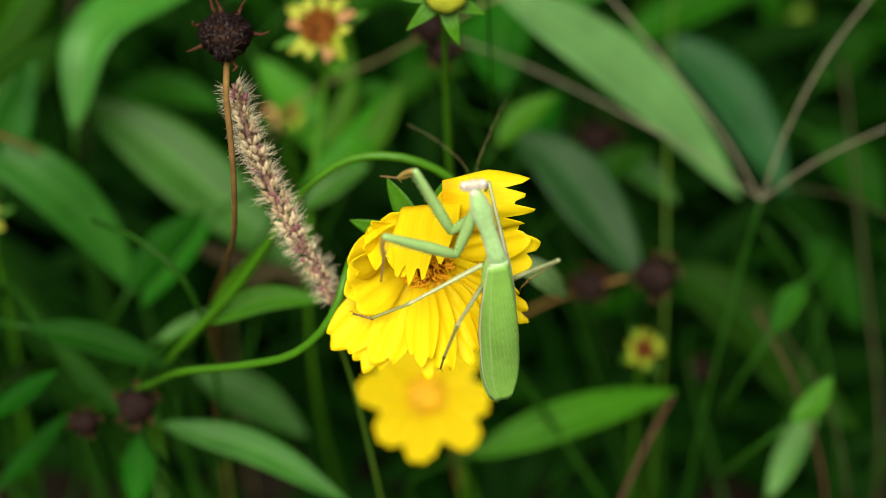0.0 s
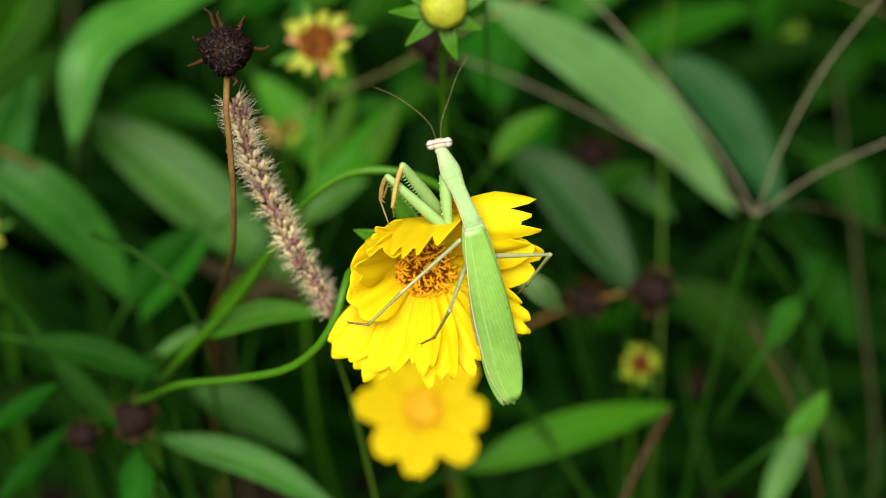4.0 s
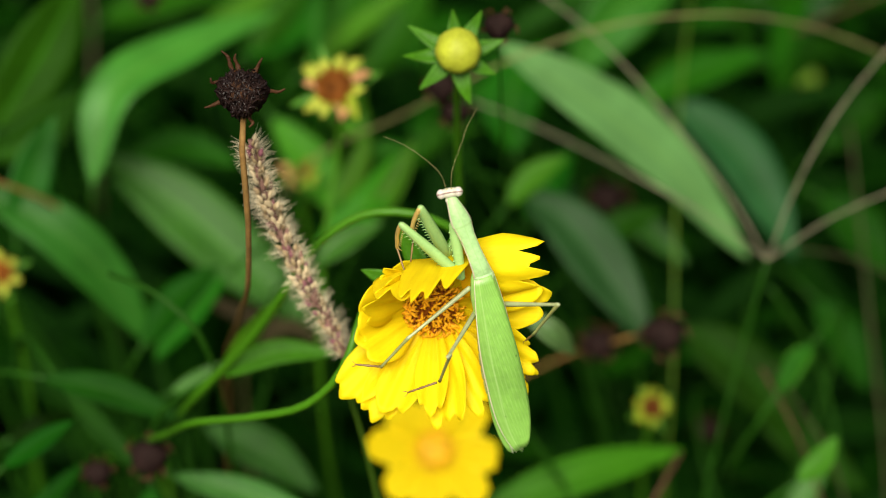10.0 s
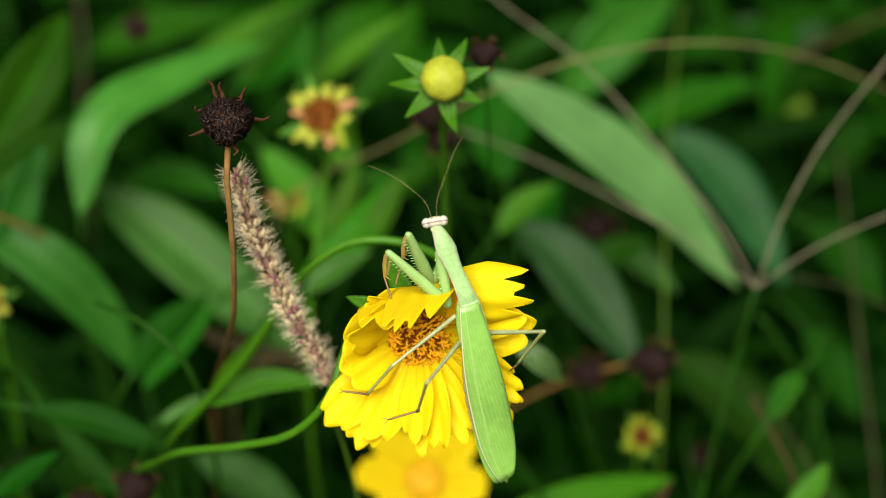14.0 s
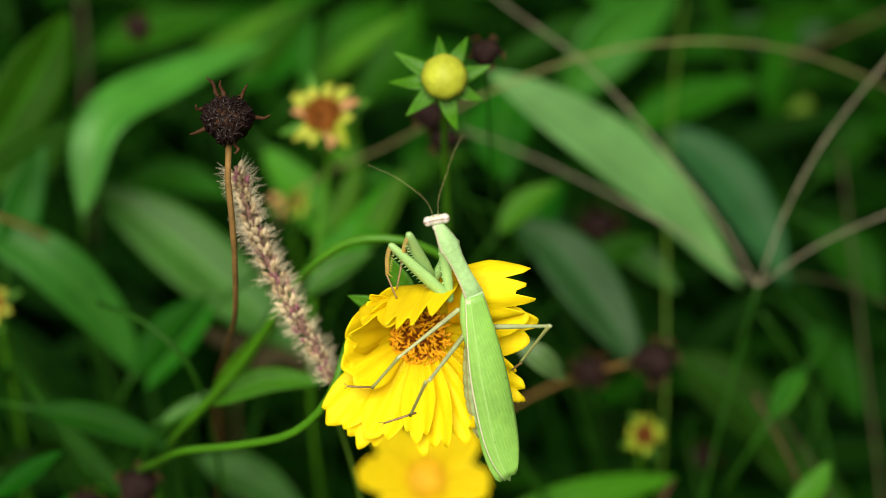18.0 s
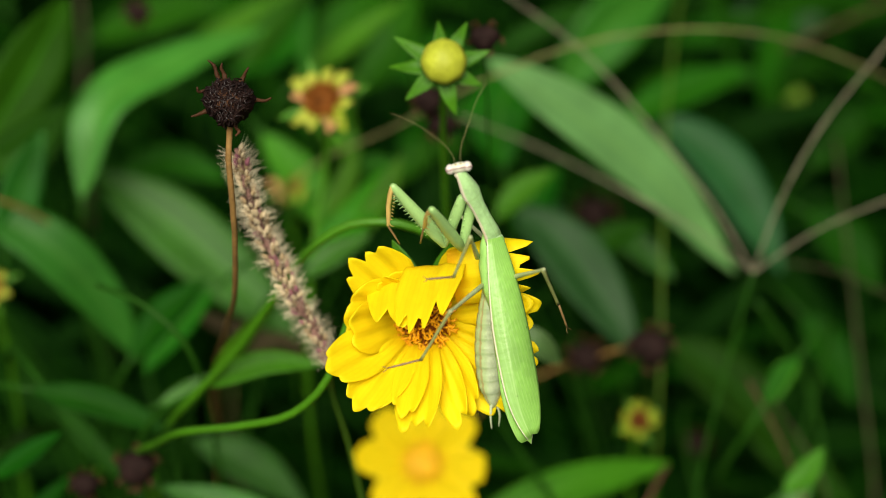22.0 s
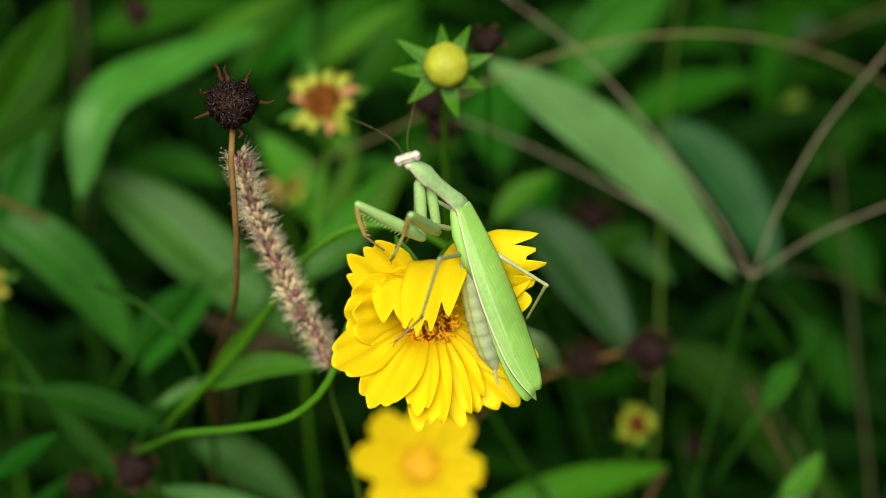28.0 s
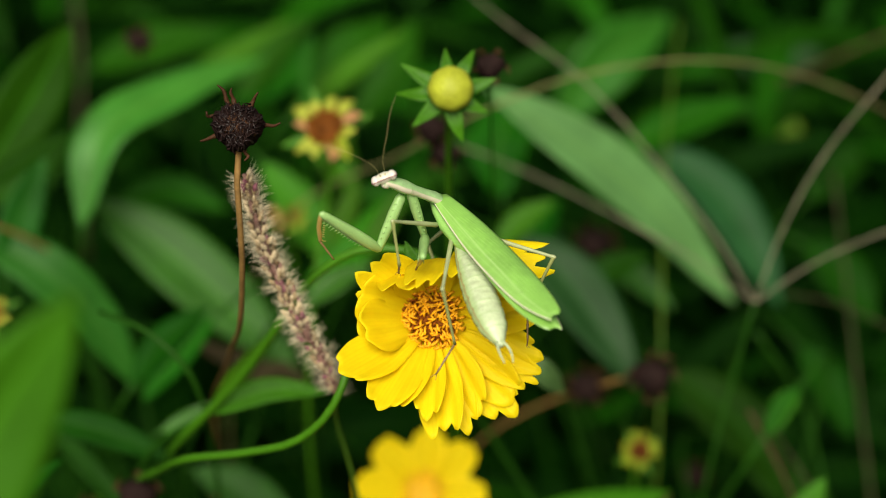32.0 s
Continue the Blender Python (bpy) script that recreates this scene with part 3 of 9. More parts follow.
FLAPS = []
PETALS = []
RING = (
    (24.5, 19, 8, 0.15, 4, (0.9, 1, 0.93, 0.97), (146, 58), (154, 50), (125, 24), (129, 20), (138, 42)),
    (22.8, 21, 6, 0.12, 0, (0.95, 1, 0.97), (-180, 48), (-176, 45), (162, 42), (162, 38), (167, 46)),
    (24.5, 15, 6, 0.12, 6, (0.97, 1), (-150, 50), (-153, 30), (-178, 55), (176, 54), (-162, 58)),
    (34, 14, 8, 0.2, 6, (0.95, 1, 0.96), (-134, 27), (-132, 31), (-152, 54), (-152, 56), (-134, 50)),
    (34.5, 13.5, 5, 0.2, -4, (0.95, 1, 0.96), (-121, 28), (-126, 14), (-132, 52), (-125, 56), (-113, 47)),
    (31.5, 13, 4, 0.2, 5, (0.96, 1), (-107, 36), (-117, 9), (-115, 50), (-105, 54), (-98, 43)),
    (30, 9.5, 2, 0.25, -5, (0.95, 1, 0.92), (-87, 38), (-105, 6), (-98, 48), (-89, 46), (-85, 33)),
    (33.5, 13.5, -4, 0.2, 5, (0.97, 0.92, 1), (-73, 30), (-92, 2), (-80, 42), (-75, 38), (-74, 22)),
    (32.5, 9, -6, 0.2, -6, (0.9, 1), (-62, 20), (-80, -2), (-65, 30), (-67, 24), (-67, 11)),
    (29, 14, -4, 0.2, 6, (0.92, 1, 0.95), (-54, 13), (-67, -3), (-56, 20), (-59, 13), (-60, 9)),
    (34, 15, -6, 0.2, -6, (0.9, 1, 0.92), (-45, 7), (-54, 3), (-46, 10), (-46, 7), (-49, 0)),
    (31, 14, -5, 0.2, 6, (0.95, 1), (-38, 4), (-44, 2), (-37, 4), (-37, 3), (-41, 3)),
    (33, 12, -4, 0.2, -6, (0.92, 1, 0.94), (-33, 4), (-32, 0), (-25, 9), (-28, 3), (-30, -1)),
    (33, 13, -5, 0.2, 5, (0.86, 0.95, 1), (-25, 8), (-20, 4), (-14, 4), (-20, 4), (-19, 1)),
    (32.5, 14, -6, 0.2, -5, (1, 0.9), (1, 2), (3, 4), (3, 4), (14, 7), (6, 4)),
    (31, 12, -5, 0.2, 0, (0.95, 1), (14, 5), (15, 6), (14, 6), (24, 5), (19, 6)),
    (20, 8, 10, 0.3, 0, (0.9, 1), (126, 36), (115, 45), (118, 38), (118, 38), (115, 50)))
head_of_flower = flower_head()
bm = bmesh.new()
tube(bm, [Vector(p) - FLOWER_AT for p in ((FLOWER_AT.x, FLOWER_AT.y, 0.0), (-0.1241, 0.1548, 0.1352), (-0.1326, 0.1150, 0.1622), (-0.1057, 0.0600, 0.2205), (-0.0835, 0.0150, 0.2673), (-0.0707, -0.0010, 0.2861), (-0.0535, -0.0080, 0.2944), (-0.0387, -0.0135, 0.3037), (-0.0298, -0.0142, 0.3145), (-0.0256, -0.0110, 0.3235), (-0.0243, -0.0060, 0.3271), (-0.0190, 0.0045, 0.3251), (-0.0075, 0.0042, 0.3282))], 0.0014, 0.0011, 90, 9)
part("stem", bm, STEM, flower)
bm = bmesh.new()
tube(bm, [Vector(p) - FLOWER_AT for p in ((-0.0945, 0.0684, 0.2211), (-0.0791, 0.0364, 0.2625), (-0.0610, 0.0303, 0.2886), (-0.0477, 0.0274, 0.3107), (-0.0364, 0.0276, 0.3285), (-0.0242, 0.0278, 0.3374), (-0.0116, 0.0264, 0.3389), (0.0009, 0.0270, 0.3328), (0.0106, 0.0276, 0.3197))], 0.0013, 0.0012, 40, 8)
part("side_stem", bm, STEM, flower, "bent green side stem behind the flower")


# ---------------------------------------------------------------- second yellow flower, behind and below
def rear_flower():
    c = Vector((-0.0050, 0.0716, 0.2085))
    base = Vector((c.x + 0.02, c.y + 0.06, 0))
    ob = thing("coreopsis_flower", base, "yellow coreopsis flower with eight notched petals below the first", "flower", "yellow flowers")
    turn = Matrix.Translation(c - base) @ (VIEW + Vector((0.0, 0, 0.25))).to_track_quat('Z', 'Y').to_matrix().to_4x4()
    bm = bmesh.new()
    ball(bm, (0, 0, 0), 0.0055, 0.0055, 0.0014, 0, 20, 10, 0.06)
    disc_florets(bm, 0.0056, 0.001, 90, 0.0016, 5)
    d = part("flower_disc", bm, [DISC_PALE, DISC_PALE], ob, "orange-yellow flower centre")
    d.matrix_local = turn
    for k in range(8):
        bm = petal_mesh(bmesh.new(), 0.0202 + 0.0010 * (k % 3), 0.0152, 4 + 5 * (k % 3), seed=70 + k, teeth=3, depth=0.07, round_end=0.6, foot=0.34)
        p = part("petal", bm, PETAL, d)
        p.matrix_local = pose(0, 0, -0.0008 - 0.0005 * (k % 2), 0, 0, 45 * k - 6 + 5 * (k % 2)) @ pose(0, 0.0035, 0, 6, 0, 0)
    bm = bmesh.new()
    q = c - base - VIEW * 0.004
    tube(bm, [(0, 0, 0), q * 0.5 + Vector((0.01, 0.01, 0.0)), q - VIEW * 0.02, q], 0.0012, 0.0011, 24, 8)
    part("stem", bm, STEM, ob)


rear_flower()


# ---------------------------------------------------------------- dark dry seed heads
def seed_head(c, r, base, bracts=9, seed=0, label="", stem_via=(), fine=True):
    c = Vector(c)
    base = Vector(base)
    rnd = random.Random(seed)
    ob = thing("seed_head", base, label or "dark brown dried seed head on a thin stem", "seed head", "dry seed heads")
    o = c - base
    bm = bmesh.new()
    ball(bm, o, r * 0.94, r * 0.8, r * 0.80, 0, 40 if fine else 12, 24 if fine else 8, 0.22)
    across_v, up_v = Vector((1, 0, 0)), Vector((0, 0.574, 0.819))

    def urn(mesh):
        # wide at the rim above, drawn in towards the stalk
        for w in mesh.verts:
            q = w.co - o
            low = max(0.0, -q.dot(up_v) / r)
            high = max(0.0, q.dot(up_v) / r)
            w.co = o + q - across_v * q.x * 0.34 * low - up_v * r * (0.16 * low * low + 0.12 * high * high)

    urn(bm)
    core = part("seed_ball", bm, SEED, ob)
    horns = ((115, 1.60), (101, 1.34), (59, 1.38), (2, 1.52), (160, 1.20), (204, 1.44), (285, 1.28)) if fine else [(360 * k / bracts + rnd.uniform(-20, 20), rnd.uniform(0.9, 1.12)) for k in range(bracts)]
    for k, (a, far) in enumerate(horns):
        out = across_v * math.cos(radians(a)) + up_v * math.sin(radians(a))
        b = bmesh.new()
        swirl = out.cross(VIEW) * r * rnd.uniform(-0.4, 0.4)
        if fine:
            hook = out.cross(VIEW) * r * rnd.uniform(-0.08, 0.08)
            tube(b, [o + out * r * 0.7 - VIEW * r * 0.1, o + out * r * 1.0, o + out * r * (far * 0.6 + 0.4) + VIEW * r * 0.12 + hook, o + out * r * far + VIEW * r * 0.2 - hook], r * 0.11, r * 0.035, 10, 7, 0.4)
        else:
            blade(b, [o + out * r * 0.6 - VIEW * r * 0.2, o + out * r * 1.05 + VIEW * r * 0.1, o + out * r * far + VIEW * r * rnd.uniform(0.0, 0.4) + swirl, o + out * r * (far + 0.06) + VIEW * r * rnd.uniform(0.2, 0.5) + swirl * 1.6], r * rnd.uniform(0.14, 0.26), VIEW + swirl * 60, 0.9, 0.2, 8, 4, 0.25, 0.0004, seed=k)
        part("bract", b, SEED_TIP, ob)
    if fine:
        for k in range(230):
            b = bmesh.new()
            a = 6.2832 * (k * 0.618) + rnd.uniform(-0.15, 0.15)
            t0 = 0.16 + 0.80 * (k / 230) + rnd.uniform(-0.04, 0.04)
            e = across_v * math.cos(a) + up_v * math.sin(a)
            sway = e.cross(VIEW) * r
            q = [o + e * r * t * 0.97 + VIEW * r * (0.80 * math.sqrt(max(0.0, 1.06 - t * t * 0.9)) + rnd.uniform(-0.05, 0.06)) for t in (t0, max(0.08, t0 - 0.14), max(0.02, t0 - 0.26))]
            tube(b, [q[0] + sway * rnd.uniform(-0.06, 0.06), q[1] + VIEW * r * rnd.uniform(0.02, 0.10) + sway * rnd.uniform(-0.14, 0.14), q[2] + VIEW * r * rnd.uniform(-0.04, 0.1) + sway * rnd.uniform(-0.18, 0.18)],
                 r * rnd.uniform(0.022, 0.040), r * rnd.uniform(0.012, 0.030), 5, 5, 0.7)
            urn(b)
            part("scale", b, SEED_TIP if k % 6 == 3 and t0 < 0.6 else SEED_SCALE if k % 2 else SEED, core)
    b = bmesh.new()
    tube(b, [(0, 0, 0)] + [Vector(p) - base for p in stem_via] + [o - Vector((0, 0, r * 0.6))], r * (0.11 if fine else 0.07), r * (0.11 if fine else 0.08), 40, 7, 0.1)
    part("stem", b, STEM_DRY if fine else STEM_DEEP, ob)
    return ob


def under(p, dx=0.0, dy=0.03):
    return (p[0] + dx, p[1] + dy, 0.0)


seed_head((-0.0516, 0.0032, 0.3911), 0.0070, under((-0.0911, 0.1474, 0.1595), 0.0, 0.0), 9, 1, "dark brown dried seed head with curled bracts on a brown stem",
          ((-0.0812, 0.1102, 0.2110), (-0.0639, 0.0430, 0.2894), (-0.0532, 0.0002, 0.3415), (-0.0517, -0.0046, 0.3609), (-0.0520, -0.0016, 0.3809)))
for k, (c, r, dx, via) in enumerate([
        ((0.0727, 0.0893, 0.2457), 0.0076, 0.02, ()), ((0.0536, 0.1132, 0.2223), 0.0068, 0.05, ()), ((-0.0940, 0.0298, 0.2444), 0.0068, -0.02, ()), ((-0.1109, 0.0304, 0.2366), 0.0050, -0.03, ()),
        ((0.0629, 0.1963, 0.2293), 0.0082, 0.02, ()), ((0.0138, 0.0756, 0.3709), 0.0050, 0.02, ()), ((-0.0029, 0.1122, 0.3290), 0.0056, 0.01, ()), ((0.0015, 0.1129, 0.3195), 0.0055, 0.015, ()), ((-0.1132, 0.2062, 0.3132), 0.005, -0.02, ()),
        ((0.1091, 0.1735, 0.1271), 0.006, 0.02, ())]):
    seed_head(c, r, under(c, dx, 0.14), 7, 20 + k, "blackish dried seed head half hidden among the leaves", via, False)


# ---------------------------------------------------------------- bristly grass spike
def grass_spike():
    pts = [(-0.0287, -0.0016, 0.3094), (-0.0327, 0.0002, 0.3207), (-0.0384, 0.0019, 0.3318), (-0.0458, 0.0077, 0.3471), (-0.0496, 0.0096, 0.3602), (-0.0518, 0.0108, 0.3725)]
    base = Vector(under(pts[0], 0.02, 0.06))
    ob = thing("grass_spike", base, "dry straw-coloured bristly foxtail grass spike leaning over", "grass")
    rnd = random.Random(8)
    c = spline(pts, 60)
    bm = bmesh.new()
    tube(bm, [(0, 0, 0)] + [Vector(p) - base for p in [(-0.0229, 0.0136, 0.2474), (-0.0266, 0.0159, 0.2681), (-0.0302, 0.0140, 0.2869)] + pts[:1]], 0.0006, 0.0005, 40, 6)
    part("stalk", bm, STEM_LIGHT, ob)
    bm = bmesh.new()
    tube(bm, [Vector(p) - base for p in pts], 0.0011, 0.0007, 40, 8, 0.4)
    part("spike_axis", bm, HUSK_DARK, ob, "purple-brown axis of the spike")
    kinds = []
    for k in range(6):
        bm = loft(bmesh.new(), [(0, 0.0002, 0.0002, 0), (0.0004, 0.00055, 0.0005, 0), (0.0010, 0.00075, 0.0007, 0.0001), (0.0017, 0.0006, 0.00055, 0.0002), (0.0023, 0.0003, 0.0003, 0.0003), (0.0027, 0.00008, 0.00008, 0.0003)], 7)
        me = bpy.data.meshes.new("spikelet")
        bm.to_mesh(me)
        bm.free()
        for f in me.polygons:
            f.use_smooth = True
        me.materials.append((HUSK, HUSK_PALE, HUSK, HUSK_PALE, HUSK_DARK, HUSK_PURPLE)[k])
        kinds.append(me)
    hairs = bmesh.new()
    for i in range(300):
        s = (i + rnd.random()) / 300
        k = int(s * 59)
        q = c[k].lerp(c[k + 1], s * 59 - k) - base
        ax = (c[k + 1] - c[k]).normalized()
        d = Vector((rnd.gauss(0, 1), rnd.gauss(0, 1), rnd.gauss(0, 1)))
        d = (d - d.dot(ax) * ax).normalized()
        w = 0.0019 * (0.45 + 0.65 * math.sin(math.pi * min(1.0, 0.10 + s * 0.8))) * (0.55 if s < 0.13 else 1.0)
        e = q + d * w * rnd.uniform(0.35, 1.0)
        g = (d * rnd.uniform(0.4, 0.9) + ax * 0.9).normalized()
        sp = new("spikelet", kinds[rnd.randrange(4) if rnd.random() < 0.50 + 0.42 * s else 4 + rnd.randrange(2)])
        sp.parent = ob
        z = rnd.uniform(0.72, 1.12)
        sp.matrix_local = Matrix.Translation(e) @ g.to_track_quat('Y', 'Z').to_matrix().to_4x4() @ Matrix.Diagonal((z, z, z, 1))
        for _ in range(7):
            h = (d + ax * rnd.uniform(0.1, 1.0) + Vector((rnd.gauss(0, 0.25), rnd.gauss(0, 0.25), rnd.gauss(0, 0.25)))).normalized()
            f = e + h * rnd.uniform(0.0024, 0.0057)
            tube(hairs, [e, e.lerp(f, 0.5) + ax * 0.0003, f], 0.00006, 0.00002, 2, 3)
    part("bristle", hairs, BRISTLE, ob, "pale straw bristles")["kind"] = "stuff"


grass_spike()


# ---------------------------------------------------------------- buds and faded flowers
def green_bud():
    c = Vector((0.0017, 0.0474, 0.3776))
    base = Vector(under(c, 0.01, 0.05))
    ob = thing("flower_bud", base, "round yellow-green flower bud with spreading green sepals", "flower bud")
    o = c - base
    turn = Matrix.Translation(o) @ (VIEW + Vector((0.1, 0, 0.3))).to_track_quat('Z', 'Y').to_matrix().to_4x4()
    bm = bmesh.new()
    ball(bm, (0, 0, 0.002), 0.0063, 0.0063, 0.0056, 0, 48, 24)
    for v in bm.verts:
        a = math.atan2(v.co.y, v.co.x)
        v.co.xy *= 1 + 0.014 * math.cos(8 * a) * min(1.0, v.co.xy.length / 0.004)
    b = part("bud", bm, BUD, ob, "ribbed yellow-green bud")
    b.matrix_local = turn
    for k, (a, far) in enumerate(((145, 15.8), (91, 12.6), (56, 13.6), (14, 14.0), (-34, 12.0), (-82, 15.3), (-140, 14.6), (180, 15.1))):
        far *= 0.001
        bm = blade(bmesh.new(), [(0, 0.0025, -0.002), (0, far * 0.6, -0.0022), (0, far, 0.0012 * (k % 3) - 0.001)], 0.0050, (0.2 * (k % 2), 0, 1), 0.35, 0.05, 12, 4, 0.20, seed=k)
        s = part("sepal", bm, SEPAL, ob)
        s.matrix_local = turn @ pose(0, 0, 0, 0, 0, a - 90)
    bm = bmesh.new()
    q = o - VIEW * 0.003
    tube(bm, [(0, 0, 0), q * 0.6 + Vector((0.0, 0.03, 0)), q - VIEW * 0.012 - Vector((0, 0, 0.012)), q], 0.0010, 0.0010, 24, 8)
    part("stem", bm, STEM, ob)


green_bud()


def faded_flower(c, r, seed, label, petals=9, dx=0.0, via=(), mats=None, core=None, pink=()):
    c = Vector(c)
    base = Vector(under(c, dx, 0.05))
    rnd = random.Random(seed)
    ob = thing("faded_flower", base, label, "flower", "faded flower heads")
    o = c - base
    turn = Matrix.Translation(o) @ (VIEW + Vector((rnd.uniform(-.2, .2), 0, 0.4))).to_track_quat('Z', 'Y').to_matrix().to_4x4()
    bm = bmesh.new()
    ball(bm, (0, 0, 0), r * 0.6, r * 0.58, r * 0.36, 0, 18, 10, 0.16)
    disc_florets(bm, r * 0.5, r * 0.25, 60, r * 0.16, seed)
    d = part("flower_disc", bm, core or [RUST, FLORET_DARK], ob, "rust-red centre")
    d.matrix_local = turn
    for k in range(petals):
        far = r * rnd.uniform(0.86, 1.22)
        bm = blade(bmesh.new(), [(0, r * 0.40, r * 0.05), (rnd.uniform(-.06, .06) * r, far * 0.72, r * rnd.uniform(0.05, 0.2)), (rnd.uniform(-.2, .2) * r, far, r * rnd.uniform(-0.1, 0.4))], r * rnd.uniform(0.30, 0.46), (rnd.uniform(-.4, .4), 0, 1), 0.6, 0.3, 8, 4, 0.42, 0.0004, seed=seed + k)
        shade = mats[k % len(mats)] if mats else WITHER if k in pink else FADED_GREEN if k % 4 == 3 else FADED
        p = part("petal", bm, shade, d, "withered pinkish petal" if shade is WITHER else "withered yellow-green petal")
        p.matrix_local = pose(0, 0, 0, 0, 0, 360 * k / petals + rnd.uniform(-10, 10))
    for k in range(4):
        bm = blade(bmesh.new(), [(0, r * 0.4, -r * 0.15), (0, r * 0.9, -r * 0.2), (0, r * 1.45, -r * 0.1)], r * 0.3, (0, 0, 1), 0.3, 0.1, 7, 4, seed=seed + k)
        p = part("sepal", bm, SEPAL, d)
        p.matrix_local = pose(0, 0, 0, 0, 0, 90 * k + 25)
    bm = bmesh.new()
    q = o - VIEW * r * 0.3
    tube(bm, [(0, 0, 0)] + [Vector(p) - base for p in via] + [q - Vector((0, 0, 0.02)) - VIEW * 0.004, q], 0.0011, 0.0010, 24, 8)
    part("stem", bm, STEM, ob)


faded_flower((-0.0376, 0.1165, 0.3263), 0.0112, 3, "faded yellow flower head with a rust-red centre", 11, 0.0, ((-0.0410, 0.1112, 0.2822),), core=[RUST, RUST_DARK], pink=(3, 6, 9))
faded_flower((0.0730, 0.1029, 0.2006), 0.0066, 5, "small faded yellow-green flower with a red-brown centre", 12, 0.02, (), (FADED_GREEN, FADED_GREEN, FADED_GREEN), [RUST_DARK, RUST_DARK])
faded_flower((-0.0596, 0.2020, 0.2375), 0.0075, 7, "withered reddish flower head among the leaves", 8, -0.01, core=[RUST, RUST_DARK], pink=(1, 2, 3))
faded_flower((-0.1578, 0.1147, 0.2523), 0.008, 9, "withered yellowish flower head at the leaf edge", 7, -0.03)


def far_bud(c, r, label, mat):
    c = Vector(c)
    base = Vector(under(c, 0.01, 0.04))
    ob = thing("flower_bud", base, label, "flower bud")
    bm = bmesh.new()
    ball(bm, c - base, r, r, r * 0.9, 0, 14, 10, 0.04)
    part("bud", bm, mat, ob)
    bm = bmesh.new()
    tube(bm, [(0, 0, 0), (c - base) * 0.5 + Vector((0.01, 0, 0)), c - base - Vector((0, 0, r * 0.7))], 0.0012, 0.0010, 16, 7)
    part("stem", bm, STEM, ob)


far_bud((0.1901, 0.4149, 0.1580), 0.0066, "small bright green bud far back", BUD_GREEN)


# ---------------------------------------------------------------- grass stems crossing the bed
def grass_stem(pts, r0, r1, mat, label, dx=0.0, dy=0.0):
    p0 = Vector(pts[0])
    ob = thing("bare_grass", (p0.x + dx, p0.y + dy, 0.0), label, "grass", "bare grass stems")
    o = Vector(ob.location)
    bm = bmesh.new()
    tube(bm, [(0, 0, 0)] + [Vector(p) - o for p in pts], r0, r1, 44, 7, 0.12)
    part("stalk", bm, mat, ob)


GS = "thin grey-green bare grass stem crossing the leaves"


def finger_grass():
    """A grass whose thin bare fingers spread from one knot."""
    base = Vector(under((0.0904, 0.0784, 0.1657), 0, 0))
    ob = thing("finger_grass", base, "grey-green finger grass with thin spikes spreading from one knot", "grass")
    knot = Vector((0.1068, 0.0989, 0.2699))
    bm = bmesh.new()
    tube(bm, [(0, 0, 0)] + [Vector(p) - base for p in ((0.0904, 0.0721, 0.1914), (0.1016, 0.0921, 0.2462))] + [knot - base], 0.0005, 0.0006, 40, 7, 0.12)
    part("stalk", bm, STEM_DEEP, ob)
    for pts in (((0.0988, 0.1101, 0.2807), (0.0771, 0.1363, 0.3005), (0.0507, 0.1624, 0.3205), (0.0238, 0.1925, 0.3286), (0.0119, 0.2168, 0.3283)), ((0.1149, 0.1104, 0.2897), (0.1282, 0.1245, 0.3099), (0.1504, 0.1442, 0.3293), (0.1687, 0.1642, 0.3404)),
                ((0.1256, 0.1085, 0.2783), (0.1518, 0.1192, 0.2850), (0.1784, 0.1284, 0.2894)), ((0.0924, 0.1255, 0.2677), (0.0545, 0.1549, 0.2749), (0.0246, 0.1803, 0.2763), (0.0078, 0.1926, 0.2764))):
        bm = bmesh.new()
        tube(bm, [knot - base] + [Vector(p) - base for p in pts], 0.00036, 0.00042, 36, 7, 0.35)
        part("spike", bm, STEM_GRASS, ob)


finger_grass()
grass_stem([(-0.0896, 0.2097, 0.1439), (-0.0686, 0.1939, 0.2260), (-0.0475, 0.1730, 0.2659), (-0.0172, 0.1637, 0.2875), (0.0152, 0.1606, 0.3091), (0.0488, 0.1636, 0.3221), (0.0812, 0.1711, 0.3242), (0.1222, 0.1834, 0.3155), (0.1613, 0.1943, 0.2962), (0.2066, 0.2172, 0.2593)], 0.0005, 0.00045, STEM_PALE, GS)
grass_stem([(0.0839, 0.1317, 0.2068), (0.0857, 0.1642, 0.2358), (0.0916, 0.2198, 0.2630), (0.1031, 0.2847, 0.2858)], 0.0006, 0.0005, STEM_LIGHT, "thin upright green stem behind the leaves")
grass_stem([(0.1750, 0.1293, 0.1336), (0.1683, 0.1655, 0.1854), (0.1641, 0.2305, 0.2433)], 0.0008, 0.0006, STEM_DULL, "thin dull upright stalk between leaves")
grass_stem([(0.1417, 0.0872, 0.1790), (0.1396, 0.0913, 0.1842), (0.1282, 0.1030, 0.1993), (0.1170, 0.1132, 0.2124)], 0.0005, 0.0004, STEM_DULL, "short brown dry stalk beside a leaf")
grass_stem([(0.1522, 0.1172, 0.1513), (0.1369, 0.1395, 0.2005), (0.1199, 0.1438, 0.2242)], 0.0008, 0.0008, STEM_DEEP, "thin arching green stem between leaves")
grass_stem([(0.0604, 0.0449, 0.1830), (0.0692, 0.0566, 0.1981), (0.0803, 0.0745, 0.2048)], 0.0007, 0.0007, STEM_RED, "thick reddish leaf stalk near the soil")
